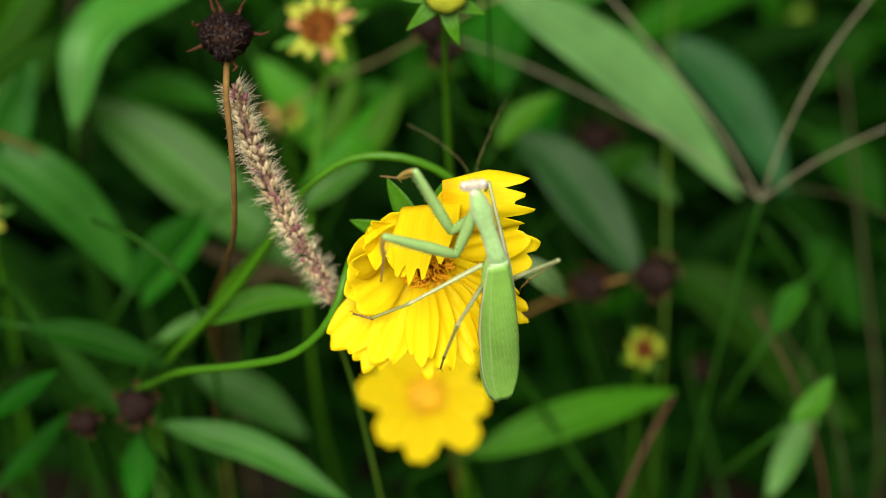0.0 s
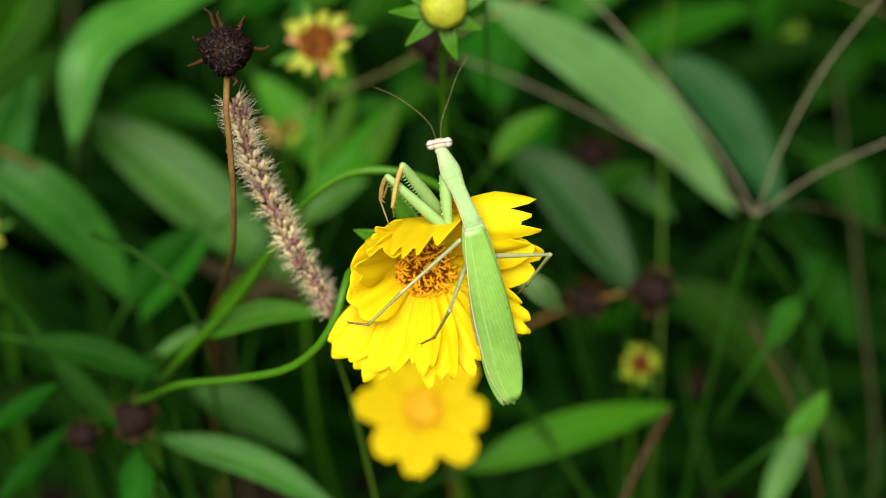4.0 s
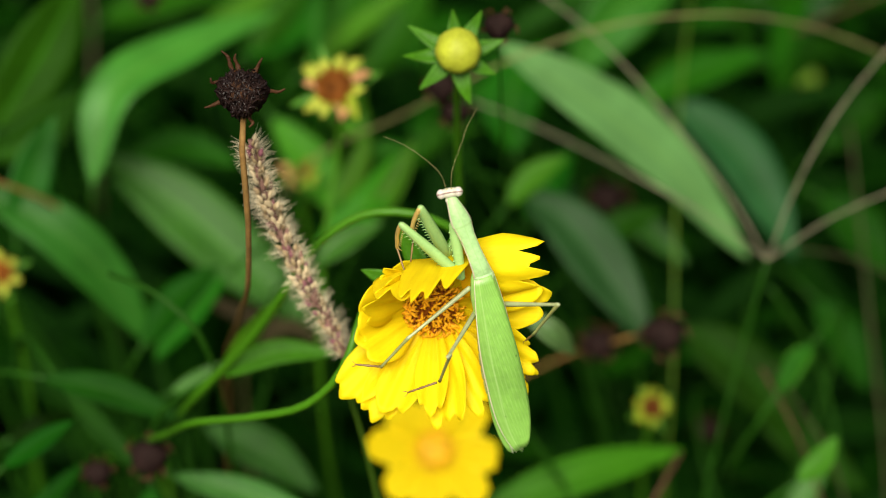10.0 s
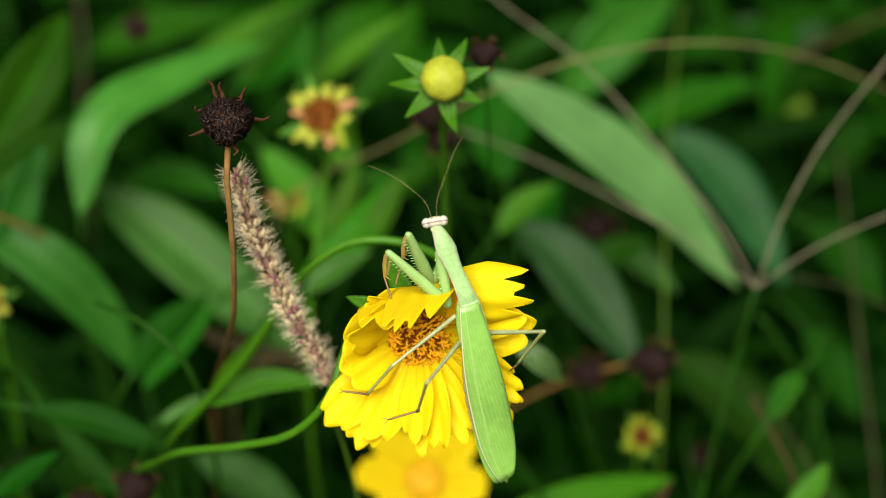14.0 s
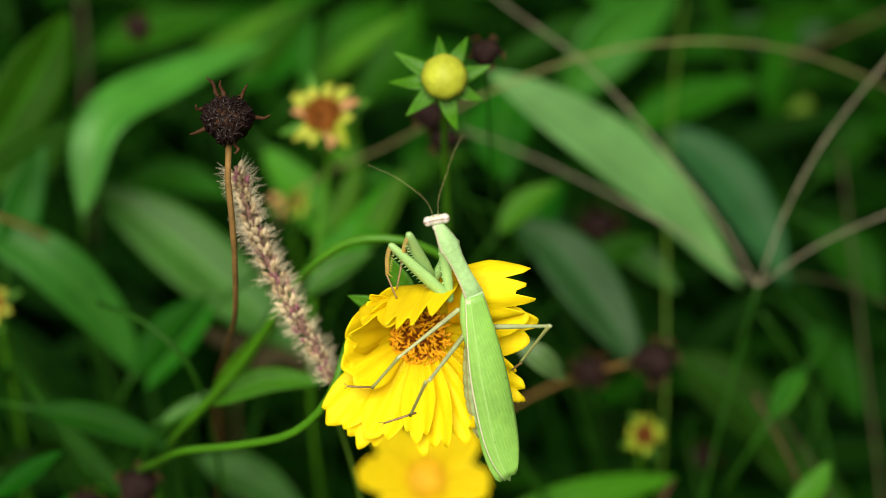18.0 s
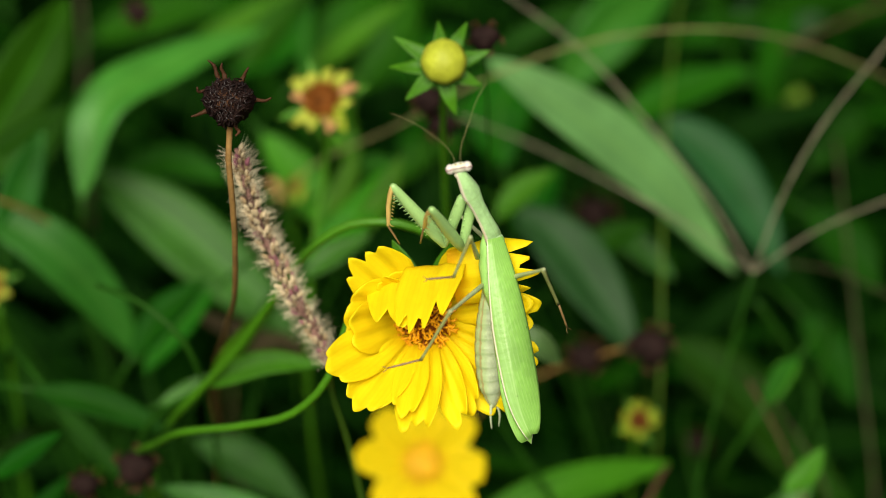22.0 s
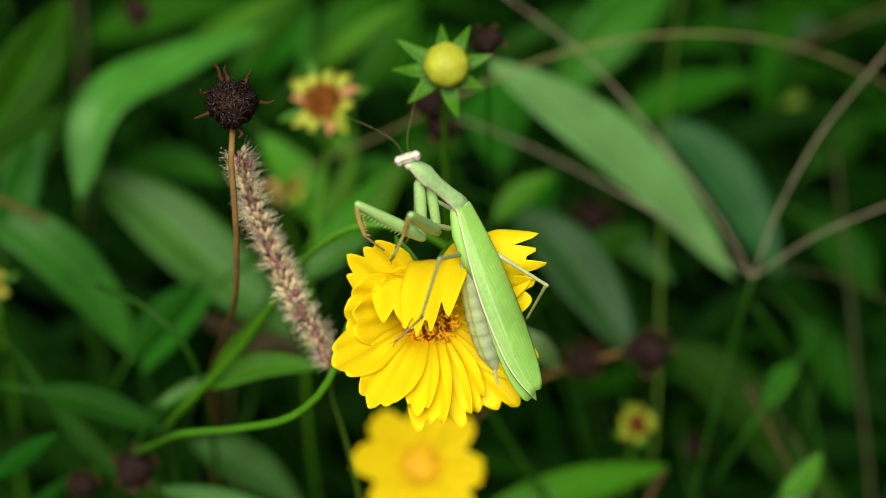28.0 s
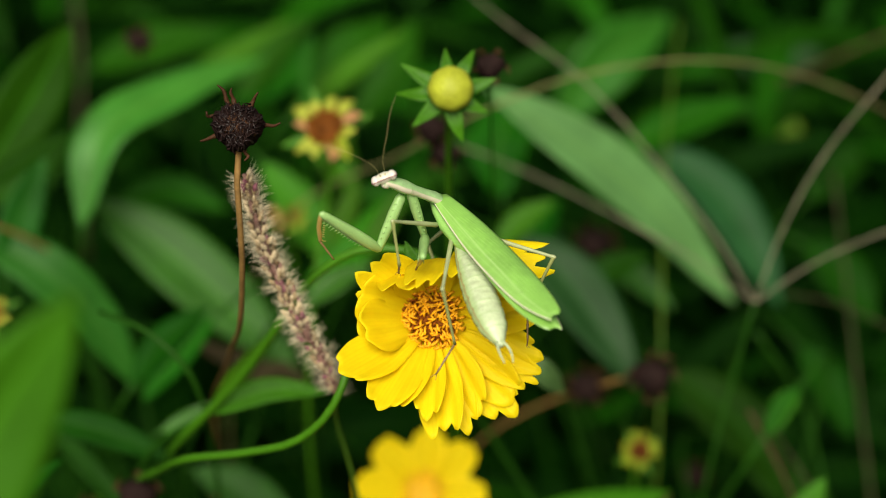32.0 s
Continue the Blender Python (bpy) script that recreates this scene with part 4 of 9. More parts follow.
grass_stem([(0.0246, 0.1238, 0.1956), (0.0409, 0.1209, 0.2089), (0.0652, 0.1061, 0.2313)], 0.0008, 0.0007, STEM_DRY, "brown stalk between dark seed heads")
grass_stem([(-0.1683, 0.1268, 0.2870), (-0.1554, 0.1323, 0.2775), (-0.1423, 0.1443, 0.2597), (-0.1343, 0.1548, 0.2398)], 0.0009, 0.0008, STEM_DRY, "brown bent stalk over a leaf")
grass_stem([(-0.0732, 0.0511, 0.2486), (-0.0730, 0.0419, 0.2704), (-0.0776, 0.0410, 0.2866), (-0.0878, 0.0464, 0.2943), (-0.1053, 0.0584, 0.2939)], 0.0010, 0.0008, STEM_DEEP, "arching green stem over the leaves")
grass_stem([(0.1856, 0.1414, 0.2207), (0.1661, 0.1463, 0.2277), (0.1496, 0.1505, 0.2337), (0.1305, 0.1523, 0.2363)], 0.0004, 0.0004, STEM_DULL, "thin dull brown grass stalk")
grass_stem([(-0.1728, 0.3411, 0.1921), (-0.1728, 0.3631, 0.2235), (-0.1761, 0.3819, 0.2503)], 0.0013, 0.0012, STEM_DULL, "upright brown stalk far back")

grass_stem([(0.1285, 0.0726, 0.1922), (0.1211, 0.0834, 0.2077), (0.1092, 0.0959, 0.2255)], 0.0006, 0.0005, STEM_RED, "brown dry stalk beside a pale leaf")
grass_stem([(0.2064, 0.3181, 0.2639), (0.1760, 0.3109, 0.2536), (0.1533, 0.3051, 0.2453)], 0.0006, 0.0005, STEM_RED, "brown stalk slanting over the far leaves")

# ---------------------------------------------------------------- leafy plants
def plant(at, label, leaves):
    at = Vector((*at, 0))
    ob = thing("leafy_plant", at, label, "plant", "leafy plants")
    for k, (pts, width, mat, facing) in enumerate(leaves):
        p = [Vector(q) - at for q in pts]
        bm = blade(bmesh.new(), p, width, facing, 0.22, 0.06, 22, 8, 0.45, seed=k * 3.1 + at.x * 40)
        part("leaf", bm, mat, ob)
        bm = bmesh.new()
        b = p[0]
        back = (p[0] - p[1]).normalized() * 0.02
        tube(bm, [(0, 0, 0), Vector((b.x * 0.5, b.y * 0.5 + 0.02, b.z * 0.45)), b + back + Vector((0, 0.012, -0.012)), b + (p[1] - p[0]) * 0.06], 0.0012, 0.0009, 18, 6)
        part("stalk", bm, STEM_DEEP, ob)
    return ob


UP = (0, -0.35, 0.9)
TOP = (0, -0.6, 0.8)
RIGHTW = (0.5, -0.6, 0.6)
plant((0.10, 0.16), "coreopsis plant with long grey-green lance-shaped leaves", [
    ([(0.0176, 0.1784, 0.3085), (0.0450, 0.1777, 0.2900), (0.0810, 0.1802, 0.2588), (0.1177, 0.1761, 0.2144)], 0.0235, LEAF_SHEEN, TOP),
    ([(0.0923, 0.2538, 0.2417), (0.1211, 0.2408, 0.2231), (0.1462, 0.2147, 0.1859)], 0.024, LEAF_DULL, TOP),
    ([(0.0549, 0.3284, 0.2088), (0.0789, 0.3452, 0.2328), (0.1137, 0.3772, 0.2436)], 0.030, LEAF_PALE, RIGHTW),
    ([(0.0938, 0.1668, 0.1872), (0.1186, 0.1564, 0.1724), (0.1390, 0.1422, 0.1521)], 0.024, LEAF_SHADE, TOP),
    ([(0.1545, 0.2051, 0.1722), (0.1665, 0.1955, 0.1585), (0.1761, 0.1831, 0.1408)], 0.018, LEAF_SHADE, TOP),
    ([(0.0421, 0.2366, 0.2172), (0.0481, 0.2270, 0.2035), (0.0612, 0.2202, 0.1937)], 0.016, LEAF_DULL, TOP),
    ([(0.1794, 0.3254, 0.1697), (0.2012, 0.3364, 0.1854), (0.2176, 0.3411, 0.1921)], 0.020, LEAF_SHADE, UP),
    ([(0.1528, 0.4144, 0.2096), (0.1790, 0.4078, 0.2001), (0.1993, 0.4128, 0.2073)], 0.024, LEAF_DULL, TOP),
    ([(0.0976, 0.3861, 0.1692), (0.1296, 0.3928, 0.1787), (0.1722, 0.4049, 0.1786)], 0.020, LEAF_BRIGHT, UP)])
plant((-0.14, 0.14), "coreopsis plant with broad green leaves", [
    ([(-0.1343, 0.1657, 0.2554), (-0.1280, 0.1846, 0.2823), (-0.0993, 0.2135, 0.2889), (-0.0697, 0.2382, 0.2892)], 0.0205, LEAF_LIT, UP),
    ([(-0.1649, 0.1608, 0.2833), (-0.1485, 0.1761, 0.3051), (-0.1368, 0.2004, 0.3224)], 0.024, LEAF, RIGHTW),
    ([(-0.1731, 0.1484, 0.2656), (-0.1423, 0.1396, 0.2530), (-0.1238, 0.1358, 0.2302), (-0.1115, 0.1305, 0.2051)], 0.0200, LEAF_SOFT, TOP),
    ([(-0.1374, 0.2056, 0.2426), (-0.1092, 0.1946, 0.2269), (-0.0866, 0.1836, 0.2112), (-0.0550, 0.1668, 0.1872)], 0.0280, LEAF_PALE, TOP),
    ([(-0.1322, 0.2222, 0.2315), (-0.1102, 0.2252, 0.2357), (-0.0869, 0.2205, 0.2291)], 0.015, LEAF, TOP),
    ([(-0.1836, 0.2056, 0.2426), (-0.1633, 0.2095, 0.2482), (-0.1475, 0.2211, 0.2648)], 0.016, LEAF, TOP)])
plant((-0.10, 0.05), "low coreopsis shoot with narrow bright leaves", [
    ([(-0.0699, 0.0327, 0.2747), (-0.0537, 0.0366, 0.2803), (-0.0340, 0.0366, 0.2803)], 0.0080, LEAF_BRIGHT, TOP),
    ([(-0.0791, 0.1141, 0.2515), (-0.0920, 0.1062, 0.2401), (-0.1035, 0.0971, 0.2271)], 0.0105, LEAF, TOP),
    ([(-0.0713, 0.0409, 0.2689), (-0.0605, 0.0398, 0.2849), (-0.0476, 0.0399, 0.3024)], 0.0058, LEAF_BRIGHT, TOP),
    ([(-0.0912, 0.0603, 0.2443), (-0.0829, 0.0624, 0.2474), (-0.0749, 0.0659, 0.2523)], 0.0062, LEAF_PALE, TOP),
    ([(-0.0934, 0.1494, 0.2147), (-0.0784, 0.1457, 0.2094), (-0.0568, 0.1432, 0.2058)], 0.007, LEAF_DRY, TOP),
    ([(-0.0705, 0.1161, 0.2194), (-0.0582, 0.1196, 0.2245), (-0.0459, 0.1161, 0.2194)], 0.006, LEAF_DRY, TOP)])
plant((-0.06, 0.02), "low shoot with pale lance-shaped leaves", [
    ([(-0.0920, 0.0484, 0.2186), (-0.0607, 0.0430, 0.2120), (-0.0304, 0.0319, 0.1980)], 0.0110, LEAF_PALE, TOP),
    ([(-0.1467, 0.0420, 0.1963), (-0.1344, 0.0493, 0.2061), (-0.1229, 0.0568, 0.2161)], 0.0080, LEAF_SHADE, UP),
    ([(-0.1003, 0.0534, 0.2087), (-0.1004, 0.0465, 0.1998), (-0.1024, 0.0384, 0.1894)], 0.0110, LEAF, TOP),
    ([(-0.1508, 0.0705, 0.2139), (-0.1392, 0.0727, 0.2168), (-0.1300, 0.0837, 0.2146)], 0.0120, LEAF_DEEP_SHADE, TOP),
    ([(-0.0918, 0.1163, 0.1792), (-0.0696, 0.1102, 0.1718), (-0.0496, 0.1009, 0.1601)], 0.016, LEAF_SOFT, TOP)])
plant((0.12, 0.05), "low shoot with lance-shaped green leaves", [
    ([(0.0092, 0.0691, 0.1810), (0.0444, 0.0806, 0.1880), (0.0857, 0.0974, 0.1855)], 0.0145, LEAF_BRIGHT, TOP),
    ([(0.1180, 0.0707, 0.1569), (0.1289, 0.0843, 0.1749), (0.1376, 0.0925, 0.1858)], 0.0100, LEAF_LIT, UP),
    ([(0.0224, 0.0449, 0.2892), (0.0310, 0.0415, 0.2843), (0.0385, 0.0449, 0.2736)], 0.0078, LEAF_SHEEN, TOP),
    ([(0.1316, 0.1173, 0.2180), (0.1259, 0.1136, 0.2131), (0.1223, 0.1074, 0.2050)], 0.0080, LEAF_BRIGHT, TOP),
    ([(0.1232, 0.1474, 0.1595), (0.1457, 0.1383, 0.1466), (0.1660, 0.1293, 0.1336)], 0.018, LEAF_SHADE, TOP)])
plant((0.0, 0.2), "coreopsis plant with crowded green leaves", [
    ([(-0.0490, 0.1361, 0.2480), (-0.0316, 0.1443, 0.2597), (-0.0175, 0.1645, 0.2712)], 0.0135, LEAF_BRIGHT, UP),
    ([(-0.0708, 0.2146, 0.2556), (-0.0505, 0.2004, 0.2353), (-0.0370, 0.1875, 0.2168)], 0.017, LEAF_BRIGHT, TOP),
    ([(-0.0582, 0.3184, 0.2294), (-0.0452, 0.3273, 0.2421), (-0.0221, 0.3483, 0.2547)], 0.026, LEAF, UP),
    ([(-0.0354, 0.2760, 0.2387), (-0.0207, 0.2887, 0.2568), (-0.0110, 0.3120, 0.2725)], 0.020, LEAF, UP),
    ([(0.0262, 0.2069, 0.2445), (0.0239, 0.2172, 0.2593), (0.0357, 0.2403, 0.2748)], 0.024, LEAF, UP),
    ([(-0.0345, 0.2421, 0.2251), (-0.0440, 0.2517, 0.2388), (-0.0345, 0.2641, 0.2564)], 0.016, LEAF_BRIGHT, UP),
    ([(0.0339, 0.2078, 0.2110), (0.0409, 0.2172, 0.2243), (0.0502, 0.2238, 0.2338)], 0.018, LEAF, UP),
    ([(-0.0212, 0.2703, 0.1955), (-0.0035, 0.2790, 0.2080), (0.0142, 0.2804, 0.2101)], 0.014, LEAF, UP),
    ([(-0.0384, 0.3039, 0.1738), (-0.0171, 0.3100, 0.1826), (-0.0065, 0.3325, 0.1972)], 0.016, LEAF, UP),
    ([(-0.0896, 0.2817, 0.2467), (-0.0699, 0.2873, 0.2548), (-0.0600, 0.2986, 0.2709)], 0.016, LEAF, UP)])

plant((-0.19, 0.12), "coreopsis shoot with drooping green leaves in the shade", [
    ([(-0.1586, 0.1307, 0.2926), (-0.1410, 0.1376, 0.3025), (-0.1278, 0.1427, 0.3098)], 0.0090, LEAF_SHADE, UP),
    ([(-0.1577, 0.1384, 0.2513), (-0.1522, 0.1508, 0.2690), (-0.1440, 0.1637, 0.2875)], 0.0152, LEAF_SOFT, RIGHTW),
    ([(-0.1311, 0.0552, 0.2546), (-0.1094, 0.0530, 0.2513), (-0.0844, 0.0471, 0.2430)], 0.0101, LEAF_SHADE, TOP),
    ([(-0.1248, 0.0540, 0.2528), (-0.1121, 0.0459, 0.2412), (-0.0958, 0.0365, 0.2279)], 0.0074, LEAF_SHADE, TOP),
    ([(-0.1411, 0.0312, 0.2377), (-0.1304, 0.0353, 0.2436), (-0.1184, 0.0399, 0.2501)], 0.0078, LEAF_SHADE, UP),
    ([(-0.1078, 0.1005, 0.2320), (-0.0959, 0.1096, 0.2450), (-0.0801, 0.1164, 0.2547)], 0.0119, LEAF_SHADE, UP)])
plant((-0.02, 0.30), "coreopsis shoot with upright bright leaves", [
    ([(-0.0596, 0.2250, 0.2704), (-0.0381, 0.2347, 0.2842), (-0.0133, 0.2451, 0.2990)], 0.0117, LEAF_BRIGHT, UP),
    ([(-0.0516, 0.2100, 0.2838), (-0.0523, 0.2182, 0.2955), (-0.0490, 0.2263, 0.3071)], 0.0074, LEAF, UP),
    ([(-0.0295, 0.1408, 0.2547), (-0.0193, 0.1502, 0.2681), (-0.0131, 0.1584, 0.2799)], 0.0094, LEAF_BRIGHT, UP),
    ([(-0.0390, 0.1694, 0.2606), (-0.0263, 0.1730, 0.2659), (-0.0104, 0.1730, 0.2659)], 0.0085, LEAF, TOP),
    ([(-0.0871, 0.2803, 0.2447), (-0.0748, 0.2916, 0.2608), (-0.0551, 0.3029, 0.2770)], 0.0148, LEAF, UP)])
plant((0.17, 0.22), "coreopsis shoot with slanting green leaves", [
    ([(0.0756, 0.2510, 0.2378), (0.1031, 0.2593, 0.2496), (0.1342, 0.2648, 0.2574)], 0.0187, LEAF, UP),
    ([(0.1132, 0.0832, 0.2247), (0.1184, 0.0888, 0.2327), (0.1255, 0.0932, 0.2391)], 0.0058, LEAF, UP),
    ([(0.1158, 0.0512, 0.2139), (0.1233, 0.0550, 0.2193), (0.1290, 0.0598, 0.2263)], 0.0083, LEAF_BRIGHT, UP),
    ([(0.1569, 0.2298, 0.2075), (0.1713, 0.2229, 0.1977), (0.1876, 0.2106, 0.1800)], 0.0215, LEAF_SHADE, TOP)])
plant((0.03, 0.33), "far coreopsis shoot with broad soft green leaves", [
    ([(-0.1637, 0.3437, 0.2306), (-0.1344, 0.3490, 0.2383), (-0.0997, 0.3536, 0.2448)], 0.0253, LEAF, UP),
    ([(-0.1174, 0.3022, 0.2411), (-0.0921, 0.3102, 0.2525), (-0.0642, 0.3203, 0.2670)], 0.0152, LEAF_BRIGHT, UP),
    ([(0.0214, 0.1615, 0.2494), (0.0309, 0.1675, 0.2580), (0.0437, 0.1720, 0.2645)], 0.0106, LEAF_BRIGHT, UP),
    ([(0.0542, 0.1523, 0.2363), (0.0659, 0.1578, 0.2442), (0.0797, 0.1602, 0.2476)], 0.0127, LEAF_SHADE, UP)])

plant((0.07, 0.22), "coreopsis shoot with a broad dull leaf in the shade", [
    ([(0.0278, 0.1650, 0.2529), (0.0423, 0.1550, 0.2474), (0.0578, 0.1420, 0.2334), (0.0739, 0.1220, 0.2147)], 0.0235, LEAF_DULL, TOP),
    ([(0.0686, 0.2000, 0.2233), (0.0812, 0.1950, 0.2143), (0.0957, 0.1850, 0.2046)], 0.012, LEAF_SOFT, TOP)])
plant((-0.06, 0.20), "coreopsis shoot with short bright leaves behind the flower", [
    ([(-0.0457, 0.1000, 0.2667), (-0.0372, 0.1050, 0.2714), (-0.0229, 0.1100, 0.2773)], 0.0095, LEAF_PALE, UP),
    ([(-0.0401, 0.1500, 0.2584), (-0.0341, 0.1600, 0.2667), (-0.0301, 0.1700, 0.2752)], 0.009, LEAF_BRIGHT, UP)])


def swaying_leaf():
    """A leaf close to the lens, beside the view, that the wind carries in at the very end."""
    at = Vector((-0.094, -0.166, 0.0))
    ob = thing("leafy_plant", at, "tall leafy shoot with a pale green leaf swaying in the wind", "plant", "leafy plants")
    bm = bmesh.new()
    tube(bm, [(-0.01, 0, 0), (-0.012, 0.0, 0.2), (0.0, 0.0, 0.385)], 0.0016, 0.0013, 20, 8)
    part("stem", bm, STEM, ob)
    bm = blade(bmesh.new(), [(0, 0, 0), (0.0, 0.010, 0.022), (0.001, 0.020, 0.044), (0.004, 0.026, 0.066)], 0.021, VIEW, 0.2, 0.08, 18, 8, 0.5, seed=5)
    return part("leaf", bm, LEAF_BRIGHT, ob, "broad pale green leaf")


SWAYING = swaying_leaf()


def undergrowth():
    """Leaves packed between the plants, down to the soil; those out of view all round are added to block low sky light.
    """
    rnd = random.Random(12)
    eye, ahead = Vector((0, -0.352, 0.597)), Vector((0, 0.819, -0.574))
    for mat, count, label in ((LEAF, 560, "dense green leaves packed between the flowers"), (LEAF_DEEP_SHADE, 4200, "shaded dark green leaves near the soil"), (LEAF_SHADE, 480, "narrow green leaves in the shade between the plants")):
        bm = bmesh.new()
        made = 0
        while made < count:
            x, y = (rnd.uniform(-1.0, 1.0), rnd.uniform(-0.9, 1.3)) if rnd.random() < 0.4 else (rnd.uniform(-0.45, 0.45), rnd.uniform(0.05, 0.95))
            # taller at the sides, unseen, and behind, to block low sky light
            top = 0.27 + 0.25 * max(0.0, abs(x) - 0.45) + 0.25 * max(0.0, y - 0.6)
            if mat is not LEAF_DEEP_SHADE and x < 0.04 and y < 0.4:
                continue
            h = rnd.uniform(0.05, top) if mat is not LEAF_DEEP_SHADE else rnd.uniform(0.0, 0.17)
            a = rnd.uniform(0, 6.2832)
            L = rnd.uniform(0.05, 0.13)
            p0 = Vector((x, y, h))
            d = Vector((math.cos(a), math.sin(a) * 0.8, rnd.uniform(-0.1, 0.9)))
            p1, p2 = p0 + d * L * 0.5, p0 + d * L - Vector((0, 0, L * rnd.uniform(0.0, 0.4)))
            if min(p.z for p in (p0, p1, p2)) < 0.0:
                continue
            seen = False
            for p in (p0, p1, p2):
                deep = (p - eye).dot(ahead)
                off = (p - eye - ahead * deep).length
                if deep < 0.72 and off < 0.10 + 0.34 * max(deep, 0.0):
                    seen = True
            if seen:
                continue
            blade(bm, [p0, p1, p2], rnd.uniform(0.007, 0.014) if mat is LEAF_SHADE else rnd.uniform(0.012, 0.026), Vector((rnd.gauss(0, .4), -0.5, 0.9)), 0.25, 0.06, 7, 4, 0.45, seed=made)
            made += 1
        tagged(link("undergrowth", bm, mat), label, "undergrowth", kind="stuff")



def bed_around():
    """The leafy bed goes on around and behind the viewer."""
    rnd = random.Random(31)
    bm = bmesh.new()
    made = 0
    while made < 2600:
        x, y = rnd.uniform(-3.2, 3.2), rnd.uniform(-3.0, 3.4)
        if -0.95 < x < 0.95 and -0.85 < y < 1.25:
            continue
        made += 1
        a, L = rnd.uniform(0, 6.2832), rnd.uniform(0.10, 0.22)
        p0 = Vector((x, y, rnd.uniform(0.02, 0.22)))
        d = Vector((math.cos(a), math.sin(a), rnd.uniform(0.1, 0.9)))
        blade(bm, [p0, p0 + d * L * 0.5, p0 + d * L - Vector((0, 0, L * 0.2))], rnd.uniform(0.025, 0.05), Vector((rnd.gauss(0, .4), rnd.gauss(0, .4), 1)), 0.25, 0.06, 5, 2, 0.45, seed=made)
    tagged(link("undergrowth", bm, LEAF), "green leaves of the flower bed further off", "undergrowth", kind="stuff")


undergrowth()
bed_around()


# ---------------------------------------------------------------- the mantis
BODY_L, NECK_L, ABDO_L = [0.05063, 0.02198, 0.03756]
LEGS = {'F': [0.01419, 0.02114, 0.01085, 0.00668], 'M': [0.01947, 0.01196, 0.00668], 'H': [0.02156, 0.01641, 0.00918]}
mantis = thing("praying_mantis", (0, 0, 0), "pale green praying mantis with folded wings clinging to the yellow flower", "mantis")
PARTS = {}


def mantis_body():
    # neck shield: flared a third of the way from the head, ridged
    L = NECK_L
    bm = loft(bmesh.new(), [(-0.0016, 0.0022, 0.0012, -0.0008), (0.0, 0.0026, 0.0015, -0.0004), (L * .10, 0.0023, 0.0015, 0), (L * .28, 0.0020, 0.0013, 0), (L * .48, 0.0020, 0.0013, 0), (L * .60, 0.0023, 0.0015, 0.0001),
                             (L * .68, 0.0026, 0.0016, 0.0001), (L * .76, 0.0024, 0.0015, 0), (L * .88, 0.0018, 0.0013, 0), (L * .97, 0.0013, 0.0011, -0.0002), (L * 1.01, 0.0009, 0.0008, -0.0003)], 20)
    PARTS["prothorax"] = part("neck_shield", bm, THORAX, mantis, "long pale green neck shield with pinkish edges")
    # head: broad triangle with two bulging eyes
    bm = bmesh.new()
    ball(bm, (0, 0.0006, -0.0003), 0.0027, 0.00130, 0.0016, 0, 24, 14)
    ball(bm, (0, -0.0011, -0.0006), 0.0014, 0.0013, 0.0012, 0, 14, 10)
    ball(bm, (0, -0.0019, -0.0014), 0.0008, 0.0010, 0.0008, 1, 12, 8)
    h = part("head", bm, [HEAD, BODY], mantis, "whitish triangular head")
    PARTS["head"] = h
    for sx in (-1, 1):
        bm = bmesh.new()
        ball(bm, (sx * 0.0021, 0.0006, -0.0001), 0.00112, 0.00124, 0.00150, 0, 20, 14)
        part("eye", bm, EYE, h, "pale bulging compound eye")
        bm = bmesh.new()
        tube(bm, [(sx * 0.0032, 0.0006, 0.0004), (sx * 0.0029, 0.0007, 0.0012), (sx * 0.0021, 0.0008, 0.00158), (sx * 0.0012, 0.0009, 0.00154), (0, 0.0009, 0.00152)], 0.00012, 0.00014, 12, 5)
        part("eye_stripe", bm, STRIPE, h, "pinkish-brown stripe")
        bm = bmesh.new()
        tube(bm, [(sx * 0.0006, 0.0016, 0.0006), (sx * 0.0012, 0.0052, 0.0020)] + ([(0.0044, 0.0115, 0.0026), (0.0072, 0.0165, 0.0026), (0.0100, 0.0200, 0.0020)] if sx > 0 else [(-0.0050, 0.0105, 0.0028), (-0.0090, 0.0142, 0.0025), (-0.0135, 0.0170, 0.0018)]), 0.000048, 0.000022, 26, 5)
        ball(bm, (sx * 0.0006, 0.0017, 0.0007), 0.00018, 0.00035, 0.00018, 0, 8, 6)
        part("antenna", bm, ANTENNA, h)
    # wing cases: two long overlapping covers
    L = BODY_L
    for sx, zoff, ln, turn in ((1, -0.0012, 1.035, -3.2), (-1, 0.0011, 1.0, 0)):
        bm = bmesh.new()
        across = bm.verts.layers.float.new("across")
        along = bm.verts.layers.float.new("along")
        n, m = 26, 12
        grids = ([], [])
        for i in range(n + 1):
            s = i / n
            half = 0.0052 * (0.46 + 0.54 * math.sin(min(1.0, s / 0.55) * math.pi / 2) ** 0.9) * (1 - max(0.0, (s - 0.62) / 0.38) ** 3.0 * 0.60)
            rows = ([], [])
            for k in range(m + 1):
                u = 2 * k / m - 1
                x = sx * (-u * half * 0.94 + 0.0004) + sx * half * 0.10
                z = 0.0022 * (0.75 + 0.5 * math.sin(math.pi * min(s * 1.2, 1))) * (1 - (abs(x) / 0.0058) ** 2.0) - 0.0012 + zoff - 0.0006 * s + 0.0001 * math.exp(-((u + 0.52) / 0.08) ** 2) 
                yy = -s * L * ln * (1 - 0.035 * max(0.0, u) * s - 0.022 * s ** 8 * max(0.0, 1 - ((u + 0.25) / 0.7) ** 2))
                for g in (0, 1):
                    v = bm.verts.new((x, yy, z - 0.0002 * g))
                    v[across], v[along] = u, s
                    rows[g].append(v)
            grids[0].append(rows[0])
